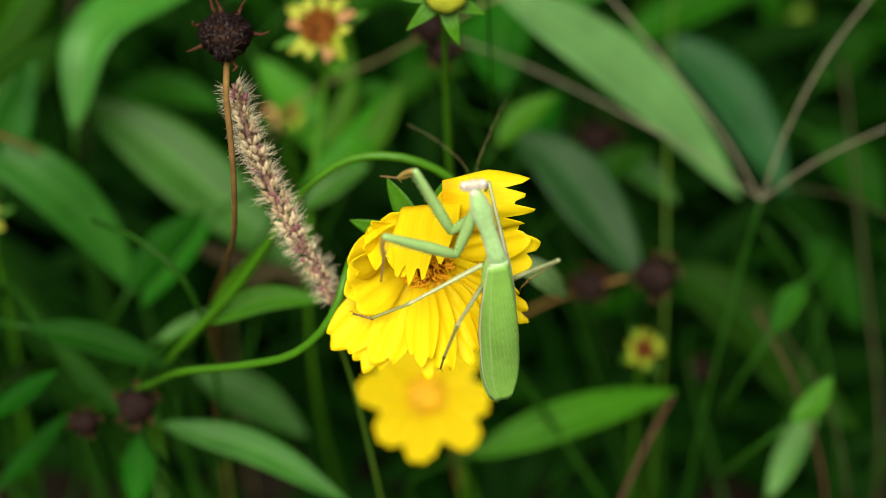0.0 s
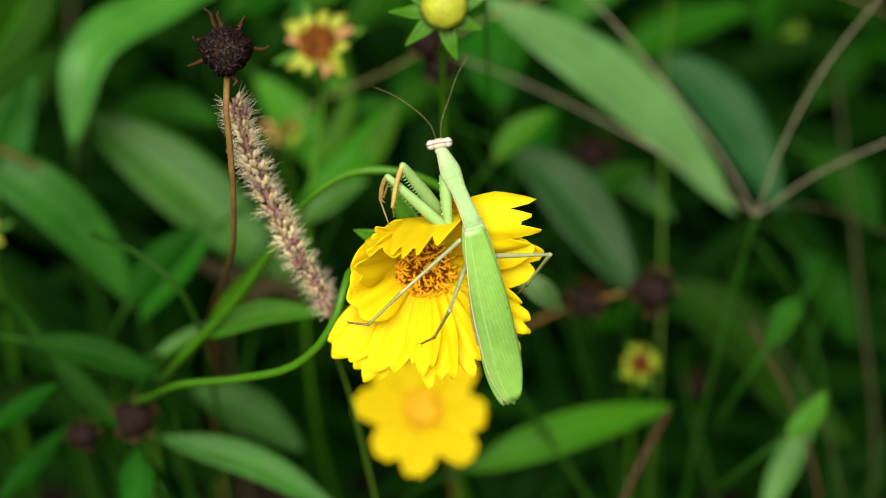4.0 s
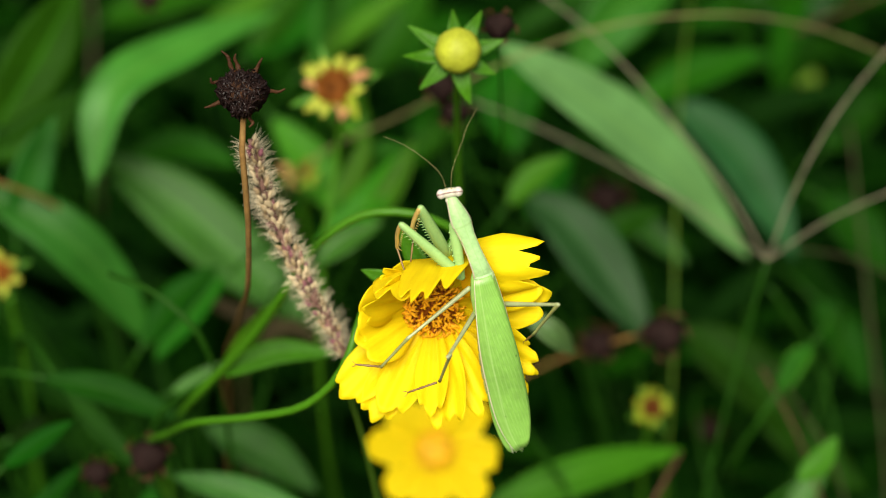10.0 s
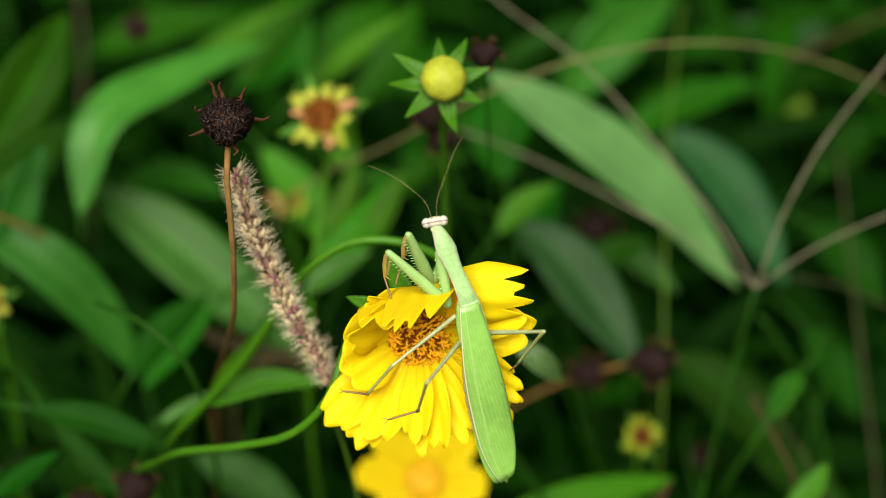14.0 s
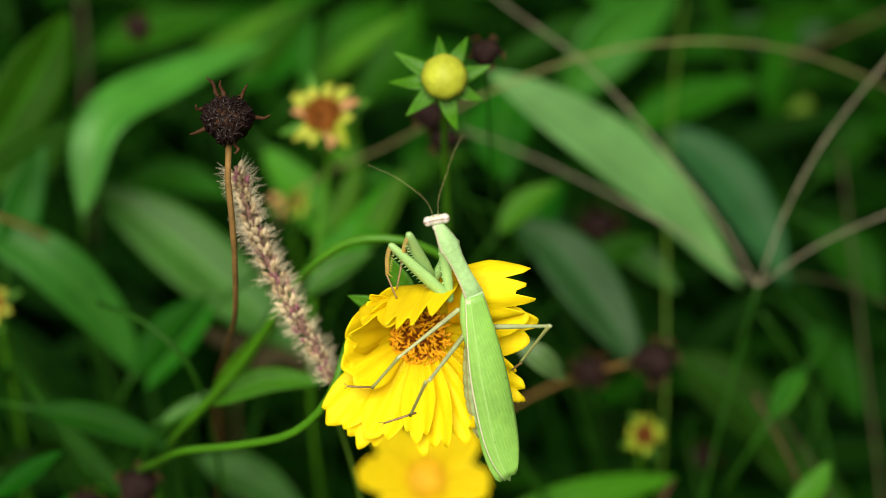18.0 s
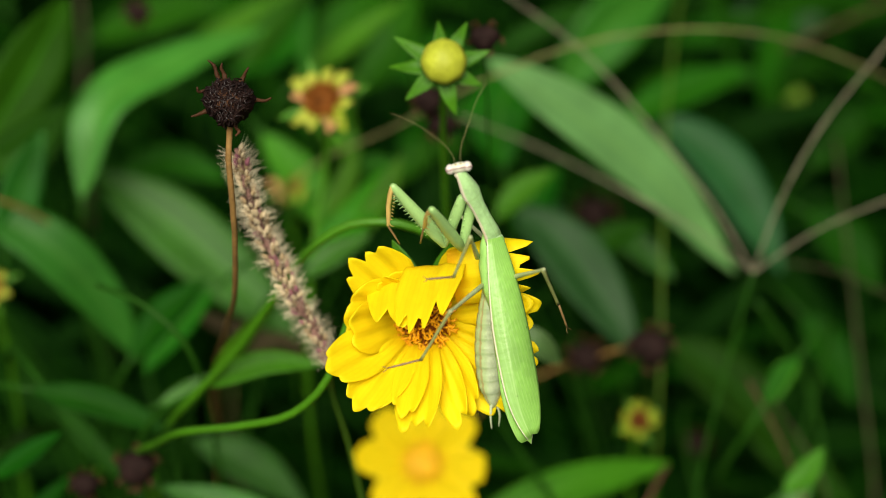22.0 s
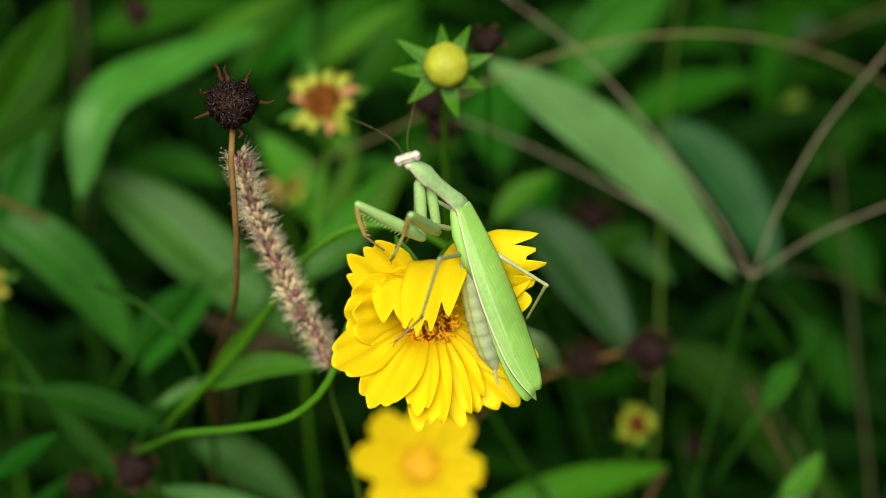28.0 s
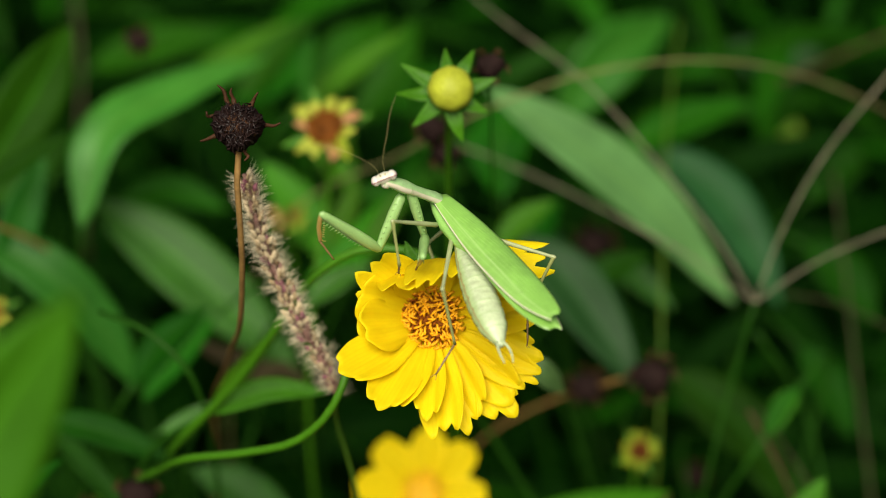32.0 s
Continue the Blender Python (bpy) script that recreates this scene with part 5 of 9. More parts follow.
            grids[1].append(rows[1])
        for g in (0, 1):
            for a, b in zip(grids[g], grids[g][1:]):
                for k in range(m):
                    quad = (a[k], b[k], b[k + 1], a[k + 1])
                    bm.faces.new(quad if (g == 0) == (sx < 0) else quad[::-1])
        for k in (0, m):
            for i in range(n):
                quad = (grids[0][i][k], grids[0][i + 1][k], grids[1][i + 1][k], grids[1][i][k])
                bm.faces.new(quad)
        for i in (0, n):
            for k in range(m):
                bm.faces.new((grids[0][i][k], grids[0][i][k + 1], grids[1][i][k + 1], grids[1][i][k]))
        bmesh.ops.recalc_face_normals(bm, faces=bm.faces)
        part("wing_case", bm, WING, mantis, "glossy leaf-green wing case with fine veins and a pale edge").matrix_local = pose(0, 0, 0, 0, 0, turn)
    # pale collar where the wing cases meet the neck shield
    bm = loft(bmesh.new(), [(-0.0022, 0.0022, 0.0012, 0.0), (-0.0014, 0.0026, 0.00155, 0.0), (-0.0006, 0.0026, 0.0016, 0.0), (0.0004, 0.0024, 0.0014, -0.0002)], 18)
    part("collar", bm, COLLAR, mantis, "pale collar at the wing roots")
    # middle body under the wing roots
    bm = loft(bmesh.new(), [(-0.018, 0.0030, 0.0022, -0.0034), (-0.012, 0.0040, 0.0030, -0.0034), (-0.006, 0.0038, 0.0030, -0.0030), (-0.001, 0.0030, 0.0024, -0.0018), (0.002, 0.0020, 0.0016, -0.0010)], 16)
    part("thorax", bm, BODY, mantis)
    # belly, ringed, with two tail feelers; it runs towards -y
    L = ABDO_L
    secs = []
    for i in range(46):
        s = i / 45
        w = 0.0037 * (0.40 + 0.74 * math.sin(math.pi * min(1, s * 0.86 + 0.02))) * (1 - max(0.0, (s - 0.80) / 0.2) ** 1.7 * 0.72)
        w *= 1 - 0.07 * max(0.0, math.cos(s * 9 * 6.2832)) ** 6
        secs.append((-s * L * 0.93, w, w * 0.86, -0.0006 * math.sin(math.pi * s)))
    bm = loft(bmesh.new(), secs[::-1], 18)
    a = part("abdomen", bm, ABDOMEN, mantis, "swollen ringed whitish-green abdomen")
    PARTS["abdomen"] = a
    for sx in (-1, 1):
        bm = bmesh.new()
        tube(bm, [(sx * 0.0008, -L * 0.90, 0.0004), (sx * 0.0014, -L * 0.99, 0.0009), (sx * 0.0011, -L * 1.08, 0.0008)], 0.00040, 0.00014, 14, 7, 0.25)
        part("tail_feeler", bm, ABDOMEN, a)


def leg_segment(kind, seg, L):
    bm = bmesh.new()
    if kind == "F":
        if seg == "coxa":
            loft(bm, [(-0.0008, 0.0008, 0.0009, 0), (0, 0.0012, 0.0013, 0), (L * .3, 0.00135, 0.0015, 0), (L * .7, 0.0011, 0.0013, 0), (L * .95, 0.0009, 0.0010, 0), (L, 0.0007, 0.0008, 0)], 12)
            for k in range(7):
                ball(bm, (0.0008, L * (0.12 + 0.11 * k), -0.0010), 0.0003, 0.0003, 0.0003, 0, 6, 4)
            return bm, FORELEG
        if seg == "femur":
            loft(bm, [(-0.0006, 0.0006, 0.0007, 0), (0, 0.0010, 0.0011, 0), (L * .18, 0.0013, 0.0016, 0), (L * .42, 0.0013, 0.0017, 0), (L * .7, 0.0011, 0.0014, 0), (L * .92, 0.0009, 0.0011, 0), (L, 0.0008, 0.0009, 0), (L * 1.03, 0.0004, 0.0005, 0)], 12)
            for k in range(13):
                y = L * (0.25 + 0.053 * k)
                h = (0.0007 if k % 2 else 0.0004)
                for sx in (-1, 1):
                    tube(bm, [(sx * 0.0005, y, 0.0012), (sx * 0.0008, y + 0.0003, 0.0016 + h)], 0.00018, 0.00004, 2, 4)
            return bm, FORELEG
        if seg == "tibia":
            loft(bm, [(-0.0004, 0.0004, 0.0005, 0), (0, 0.0006, 0.0007, 0), (L * .2, 0.00055, 0.00062, -0.0004), (L * .5, 0.0005, 0.00055, -0.0005), (L * .78, 0.0005, 0.0006, -0.0001), (L * .92, 0.0004, 0.00045, 0.0), (L, 0.00032, 0.00034, 0.0), (L * 1.02, 0.0002, 0.0002, 0.0)], 10)
            tube(bm, [(0, L * .93, 0.0002), (0, L * 1.0, 0.0008), (0, L * 1.02, 0.0016)], 0.00024, 0.00005, 4, 5)
            for k in range(9):
                y = L * (0.15 + 0.085 * k)
                tube(bm, [(0, y, 0.0005), (0, y + 0.0003, 0.0011)], 0.00016, 0.00004, 2, 4)
            return bm, TIBIA
        loft(bm, [(-0.0002, 0.0002, 0.0002, 0), (0, 0.0003, 0.0003, 0), (L * .45, 0.00024, 0.00024, 0), (L * .5, 0.0003, 0.0003, 0), (L * .8, 0.0002, 0.0002, 0), (L, 0.00024, 0.00024, 0)], 7)
        return bm, TARSUS
    if seg == "femur":
        loft(bm, [(-0.0005, 0.0005, 0.0005, 0), (0, 0.00066, 0.00070, 0), (L * .3, 0.00060, 0.00066, 0), (L * .75, 0.00044, 0.00046, 0), (L * .95, 0.00041, 0.00041, 0), (L, 0.00052, 0.00052, 0), (L * 1.03, 0.0003, 0.0003, 0)], 10)
        return bm, LEG_PALE
    if seg == "tibia":
        loft(bm, [(-0.0003, 0.0004, 0.0004, 0), (0, 0.00055, 0.00055, 0), (L * .2, 0.00042, 0.00042, 0), (L * .9, 0.00036, 0.00036, 0), (L, 0.00046, 0.00046, 0)], 8)
        return bm, LEG
    loft(bm, [(0, 0.00032, 0.00032, 0), (L * .4, 0.00026, 0.00026, 0), (L * .44, 0.00034, 0.00034, 0), (L * .7, 0.00022, 0.00022, 0), (L * .74, 0.0003, 0.0003, 0), (L * .95, 0.0002, 0.0002, 0)], 7)
    for sx in (-1, 1):
        tube(bm, [(0, L * .93, 0), (sx * 0.0005, L * 1.03, 0.0001), (sx * 0.0007, L * 1.08, -0.0004)], 0.00012, 0.00005, 4, 4)
    return bm, TARSUS


def mantis_legs():
    title = {"F": "foreleg", "M": "middle_leg", "H": "hind_leg"}
    for leg in ("FL", "FR", "ML", "MR", "HL", "HR"):
        names = ("coxa", "femur", "tibia", "tarsus") if leg[0] == "F" else ("femur", "tibia", "tarsus")
        for seg, L in zip(names, LEGS[leg[0]]):
            bm, mat = leg_segment(leg[0], seg, L)
            PARTS[leg + "_" + seg] = part(title[leg[0]] + "_" + seg, bm, mat, mantis)


mantis_body()
mantis_legs()


# ---------------------------------------------------------------- what moves
def motions():
    walk(mantis, [
        (0, pose(0.01353, -0.03535, 0.35113, 95.9, -4.7, 11.8)),
        (0.5, pose(0.01219, -0.02908, 0.34897, 89.2, -5.9, 14.6)),
        (1, pose(0.01186, -0.02333, 0.34650, 84.0, -7.2, 16.5)),
        (1.5, pose(0.01092, -0.02095, 0.34684, 80.4, -8.5, 17.9)),
        (2, pose(0.00963, -0.02078, 0.34969, 77.2, -9.3, 19.2)),
        (2.4, pose(0.00896, -0.01847, 0.35292, 73.0, -8.5, 18.9)),
        (3, pose(0.00822, -0.01994, 0.35375, 73.2, -8.3, 18.8)),
        (3.5, pose(0.00845, -0.01943, 0.35391, 73.6, -8.4, 18.9)),
        (5.5, pose(0.00874, -0.02035, 0.35351, 74.7, -8.1, 19.1)),
        (6, pose(0.00804, -0.02240, 0.35455, 75.0, -8.2, 19.4)),
        (6.5, pose(0.00799, -0.02308, 0.35494, 75.2, -8.1, 19.4)),
        (7, pose(0.00785, -0.02222, 0.35419, 74.3, -8.0, 19.9)),
        (7.5, pose(0.00802, -0.02209, 0.35418, 74.4, -8.2, 20.2)),
        (8, pose(0.00804, -0.02220, 0.35392, 74.4, -8.0, 20.3)),
        (8.5, pose(0.00813, -0.02243, 0.35423, 74.3, -7.7, 20.4)),
        (9, pose(0.00810, -0.02308, 0.35428, 74.6, -7.8, 20.4)),
        (9.5, pose(0.00775, -0.02314, 0.35422, 75.0, -7.9, 20.5)),
        (10, pose(0.00800, -0.02428, 0.35527, 74.9, -8.2, 20.3)),
        (10.5, pose(0.00793, -0.02568, 0.35648, 75.5, -8.1, 20.2)),
        (11, pose(0.00780, -0.02465, 0.35528, 75.1, -8.2, 20.5)),
        (11.5, pose(0.00775, -0.02572, 0.35625, 76.0, -8.3, 20.4)),
        (12, pose(0.00794, -0.02631, 0.35690, 75.9, -8.4, 20.4)),
        (12.5, pose(0.00812, -0.02591, 0.35647, 75.7, -8.2, 20.6)),
        (13, pose(0.00807, -0.02427, 0.35546, 74.8, -7.9, 20.9)),
        (13.5, pose(0.00786, -0.02390, 0.35458, 74.2, -7.1, 21.4)),
        (14, pose(0.00818, -0.02363, 0.35473, 73.8, -6.7, 22.1)),
        (14.5, pose(0.00843, -0.02449, 0.35588, 73.8, -6.8, 22.8)),
        (16.5, pose(0.00875, -0.02437, 0.35652, 72.4, -5.1, 24.9)),
        (17, pose(0.00870, -0.02274, 0.35520, 71.0, -4.1, 25.2)),
        (17.5, pose(0.00872, -0.02250, 0.35505, 70.5, -3.5, 25.9)),
        (18, pose(0.00903, -0.02287, 0.35593, 70.6, -3.3, 26.5)),
        (18.5, pose(0.00921, -0.02321, 0.35653, 69.8, -3.1, 27.2)),
        (19, pose(0.00887, -0.02164, 0.35645, 68.6, -2.9, 28.1)),
        (19.5, pose(0.00879, -0.02041, 0.35682, 66.1, -1.7, 28.3)),
        (20, pose(0.01509, -0.01565, 0.36569, 55.0, 1.8, 25.7)),
        (20.4, pose(0.01430, -0.01652, 0.36657, 57.1, 7.2, 29.4)),
        (21, pose(0.01393, -0.01837, 0.36716, 53.4, 0.9, 34.3)),
        (21.5, pose(0.01286, -0.02091, 0.36412, 59.0, 5.5, 30.7)),
        (22, pose(0.01432, -0.01986, 0.36575, 57.7, 6.2, 31.7)),
        (22.5, pose(0.01347, -0.01915, 0.36841, 51.8, 4.2, 34.8)),
        (23, pose(0.01727, -0.02055, 0.36964, 56.9, 4.1, 35.6)),
        (23.5, pose(0.01710, -0.02075, 0.37034, 58.2, 4.4, 35.1)),
        (24, pose(0.01342, -0.02039, 0.37190, 60.0, 7.1, 33.9)),
        (24.5, pose(0.00771, -0.01873, 0.37184, 60.1, 4.3, 36.9)),
        (25, pose(0.00753, -0.01886, 0.37124, 56.7, 6.1, 35.9)),
        (25.5, pose(0.00806, -0.01816, 0.37101, 54.8, 7.9, 35.1)),
        (27.5, pose(0.00560, -0.01494, 0.37075, 46.1, 9.1, 35.9)),
        (28, pose(0.00581, -0.01459, 0.37282, 54.5, 0.7, 42.7)),
        (28.5, pose(0.00442, -0.01439, 0.37265, 37.8, 6.9, 37.1)),
        (29, pose(0.00522, -0.01339, 0.37249, 41.4, 3.6, 41.0)),
        (29.5, pose(0.00579, -0.01178, 0.37203, 41.2, 3.4, 41.6)),
        (30, pose(0.00606, -0.01046, 0.37131, 31.9, 4.6, 39.1)),
        (30.5, pose(0.00256, -0.00837, 0.37345, 17.5, 5.0, 34.6)),
        (31, pose(0.00360, -0.00904, 0.37247, 27.0, 6.4, 37.6)),
        (31.5, pose(0.00424, -0.00740, 0.37257, 19.9, 7.3, 34.4)),
        (32, pose(-0.00103, -0.00359, 0.37398, 7.3, 2.3, 33.7))])
    walk(PARTS["prothorax"], [
        (0, pose(0.00000, 0.00000, 0.00000, -10.6, -0.0, 10.5)),
        (0.5, pose(0.00000, 0.00000, 0.00000, -12.5, -0.0, 10.3)),
        (1, pose(0.00000, 0.00000, 0.00000, -13.2, -0.0, 9.6)),
        (1.5, pose(0.00000, 0.00000, 0.00000, -11.7, -0.0, 8.8)),
        (2, pose(0.00000, 0.00000, 0.00000, -9.2, 0.0, 8.2)),
        (2.4, pose(0.00000, 0.00000, 0.00000, -9.4, -0.0, 7.4)),
        (3, pose(0.00000, 0.00000, 0.00000, -9.4, 0.0, 7.4)),
        (3.5, pose(0.00000, 0.00000, 0.00000, -8.9, 0.0, 7.5)),
        (5.5, pose(0.00000, 0.00000, 0.00000, -7.4, -0.0, 7.6)),
        (6, pose(0.00000, 0.00000, 0.00000, -7.2, -0.0, 7.6)),
        (6.5, pose(0.00000, 0.00000, 0.00000, -7.2, -0.0, 7.6)),
        (7, pose(0.00000, 0.00000, 0.00000, -8.0, 0.0, 7.5)),
        (7.5, pose(0.00000, 0.00000, 0.00000, -7.6, -0.0, 7.6)),
        (8, pose(0.00000, 0.00000, 0.00000, -7.6, -0.0, 7.5)),
        (8.5, pose(0.00000, 0.00000, 0.00000, -7.8, -0.0, 7.5)),
        (9, pose(0.00000, 0.00000, 0.00000, -7.4, -0.0, 7.6)),
        (9.5, pose(0.00000, 0.00000, 0.00000, -7.0, -0.0, 7.6)),
        (10, pose(0.00000, 0.00000, 0.00000, -7.0, -0.0, 7.6)),
        (10.5, pose(0.00000, 0.00000, 0.00000, -6.6, -0.0, 7.6)),
        (11, pose(0.00000, 0.00000, 0.00000, -7.0, -0.0, 7.6)),
        (11.5, pose(0.00000, 0.00000, 0.00000, -6.3, 0.0, 7.6)),
        (12, pose(0.00000, 0.00000, 0.00000, -6.3, -0.0, 7.6)),
        (12.5, pose(0.00000, 0.00000, 0.00000, -6.5, -0.0, 7.6)),
        (13, pose(0.00000, 0.00000, 0.00000, -7.1, 0.0, 7.5)),
        (13.5, pose(0.00000, 0.00000, 0.00000, -5.9, -0.0, 8.3)),
        (14, pose(0.00000, 0.00000, 0.00000, -4.5, -0.0, 9.0)),
        (14.5, pose(0.00000, 0.00000, 0.00000, -3.0, -0.0, 9.9)),
        (16.5, pose(0.00000, 0.00000, 0.00000, 1.4, -0.0, 13.2)),
        (17, pose(0.00000, 0.00000, 0.00000, 2.2, -0.0, 14.1)),
        (17.5, pose(0.00000, 0.00000, 0.00000, 3.0, 0.0, 15.0)),
        (18, pose(0.00000, 0.00000, 0.00000, 4.0, -0.0, 15.9)),
        (18.5, pose(0.00000, 0.00000, 0.00000, 4.9, -0.0, 16.9)),
        (19, pose(0.00000, 0.00000, 0.00000, 5.7, -0.0, 18.0)),
        (19.5, pose(0.00000, 0.00000, 0.00000, 6.8, -0.0, 19.5)),
        (20, pose(0.00000, 0.00000, 0.00000, 11.2, 0.0, 23.6)),
        (20.4, pose(0.00000, 0.00000, 0.00000, 13.2, -0.0, 29.8)),
        (21, pose(0.00000, 0.00000, 0.00000, 16.7, -0.0, 28.1)),
        (21.5, pose(0.00000, 0.00000, 0.00000, 18.4, -0.0, 25.5)),
        (22, pose(0.00000, 0.00000, 0.00000, 19.2, 0.0, 29.3)),
        (22.5, pose(0.00000, 0.00000, 0.00000, 20.8, -0.0, 34.4)),
        (23, pose(0.00000, 0.00000, 0.00000, 18.0, 0.0, 34.6)),
        (23.5, pose(0.00000, 0.00000, 0.00000, 16.9, -0.0, 34.8)),
        (24, pose(0.00000, 0.00000, 0.00000, 16.2, -0.0, 35.7)),
        (24.5, pose(0.00000, 0.00000, 0.00000, 14.6, -0.0, 35.4)),
        (25, pose(0.00000, 0.00000, 0.00000, 16.1, -0.0, 38.1)),
        (25.5, pose(0.00000, 0.00000, 0.00000, 17.3, -0.0, 40.3)),
        (27.5, pose(0.00000, 0.00000, 0.00000, 20.8, -0.0, 48.8)),
        (28, pose(0.00000, 0.00000, 0.00000, 15.7, -0.0, 41.2)),
        (28.5, pose(0.00000, 0.00000, 0.00000, 25.1, 0.0, 55.6)),
        (29, pose(0.00000, 0.00000, 0.00000, 20.7, 0.0, 49.1)),
        (29.5, pose(0.00000, 0.00000, 0.00000, 21.7, -0.0, 49.6)),
        (30, pose(0.00000, 0.00000, 0.00000, 28.6, -0.0, 60.3)),
        (30.5, pose(0.00000, 0.00000, 0.00000, 35.4, -0.0, 80.8)),
        (31, pose(0.00000, 0.00000, 0.00000, 30.1, -0.0, 66.5)),
        (31.5, pose(0.00000, 0.00000, 0.00000, 31.9, -0.0, 75.8)),
        (32, pose(0.00000, 0.00000, 0.00000, 33.7, -0.0, 92.4))])
    walk(PARTS["head"], [
        (0, pose(-0.00396, 0.02144, -0.00407, -30.0, -9.3, 2.7)),
        (0.5, pose(-0.00385, 0.02130, -0.00481, -27.0, -11.1, 1.2)),
        (1, pose(-0.00359, 0.02129, -0.00508, -24.3, -12.3, -0.5)),
        (1.5, pose(-0.00333, 0.02146, -0.00449, -21.6, -13.2, -2.1)),
        (2, pose(-0.00311, 0.02167, -0.00355, -18.5, -13.8, -3.6)),
        (2.4, pose(-0.00283, 0.02170, -0.00362, -16.0, -13.6, -4.0)),
        (3, pose(-0.00283, 0.02170, -0.00361, -15.9, -13.6, -3.8)),
        (3.5, pose(-0.00285, 0.02173, -0.00342, -15.8, -13.8, -3.8)),
        (5.5, pose(-0.00291, 0.02180, -0.00287, -15.6, -14.1, -3.6)),
        (6, pose(-0.00291, 0.02181, -0.00279, -15.5, -14.3, -3.8)),
        (6.5, pose(-0.00292, 0.02181, -0.00277, -15.5, -14.4, -3.8)),
        (7, pose(-0.00287, 0.02177, -0.00308, -15.2, -14.5, -3.9)),
        (7.5, pose(-0.00289, 0.02179, -0.00294, -15.2, -14.6, -3.9)),
        (8, pose(-0.00289, 0.02179, -0.00292, -15.1, -14.7, -3.8)),
        (8.5, pose(-0.00288, 0.02178, -0.00300, -15.0, -14.7, -3.7)),
        (9, pose(-0.00289, 0.02180, -0.00285, -15.0, -14.8, -3.7)),
        (9.5, pose(-0.00291, 0.02182, -0.00269, -14.9, -14.9, -3.6)),
        (10, pose(-0.00291, 0.02182, -0.00269, -14.9, -15.0, -3.6)),
        (10.5, pose(-0.00292, 0.02184, -0.00255, -14.9, -15.1, -3.6)),
        (11, pose(-0.00290, 0.02182, -0.00269, -14.6, -15.2, -3.7)),
        (11.5, pose(-0.00293, 0.02185, -0.00243, -14.7, -15.4, -3.7)),
        (12, pose(-0.00293, 0.02185, -0.00242, -14.7, -15.5, -3.7)),
        (12.5, pose(-0.00292, 0.02184, -0.00251, -14.6, -15.5, -3.6)),
        (13, pose(-0.00289, 0.02182, -0.00274, -14.3, -15.6, -3.7)),
        (13.5, pose(-0.00317, 0.02183, -0.00228, -13.3, -16.1, -3.3)),
        (14, pose(-0.00347, 0.02183, -0.00176, -12.3, -16.7, -3.1)),
        (14.5, pose(-0.00379, 0.02182, -0.00115, -11.5, -17.4, -3.2)),
        (16.5, pose(-0.00506, 0.02159, 0.00055, -8.5, -19.8, -2.1)),
        (17, pose(-0.00541, 0.02149, 0.00084, -7.2, -20.3, -1.7)),
        (17.5, pose(-0.00574, 0.02139, 0.00118, -6.4, -20.9, -1.4)),
        (18, pose(-0.00607, 0.02128, 0.00154, -5.9, -21.6, -1.3)),
        (18.5, pose(-0.00644, 0.02114, 0.00188, -4.8, -22.3, -1.3)),
        (19, pose(-0.00683, 0.02098, 0.00222, -3.7, -23.0, -1.5)),
        (19.5, pose(-0.00734, 0.02076, 0.00263, -1.6, -23.5, -1.1)),
        (20, pose(-0.00872, 0.01993, 0.00430, 7.4, -24.0, -0.5)),
        (20.4, pose(-0.01073, 0.01874, 0.00506, 8.6, -29.9, 2.2)),
        (21, pose(-0.00999, 0.01875, 0.00637, 13.6, -30.1, -5.8)),
        (21.5, pose(-0.00907, 0.01899, 0.00699, 10.1, -30.1, -1.6)),
        (22, pose(-0.01025, 0.01827, 0.00728, 12.0, -31.4, -1.3)),
        (22.5, pose(-0.01171, 0.01710, 0.00789, 17.9, -32.6, -5.0)),
        (23, pose(-0.01196, 0.01737, 0.00687, 13.3, -34.2, -2.7)),
        (23.5, pose(-0.01212, 0.01742, 0.00644, 11.6, -34.1, -1.0)),
        (24, pose(-0.01242, 0.01730, 0.00618, 9.7, -33.8, 2.1)),
        (24.5, pose(-0.01244, 0.01749, 0.00559, 9.3, -34.0, 0.0)),
        (25, pose(-0.01314, 0.01677, 0.00616, 12.5, -34.3, 0.5)),
        (25.5, pose(-0.01371, 0.01614, 0.00660, 14.7, -34.6, 1.1)),
        (27.5, pose(-0.01560, 0.01366, 0.00787, 24.9, -35.5, -1.8)),
        (28, pose(-0.01408, 0.01605, 0.00599, 16.0, -36.3, -5.5)),
        (28.5, pose(-0.01658, 0.01134, 0.00940, 35.5, -34.7, -7.7)),
        (29, pose(-0.01567, 0.01358, 0.00785, 30.3, -35.4, -9.4)),
        (29.5, pose(-0.01569, 0.01336, 0.00819, 31.5, -35.6, -10.5)),
        (30, pose(-0.01692, 0.00965, 0.01061, 44.0, -33.5, -13.8)),
        (30.5, pose(-0.01784, 0.00290, 0.01285, 62.2, -27.8, -17.1)),
        (31, pose(-0.01759, 0.00764, 0.01114, 50.5, -32.8, -14.7)),
        (31.5, pose(-0.01826, 0.00463, 0.01171, 58.7, -31.1, -15.3)),
        (32, pose(-0.01844, -0.00077, 0.01229, 73.3, -23.3, -19.7))])
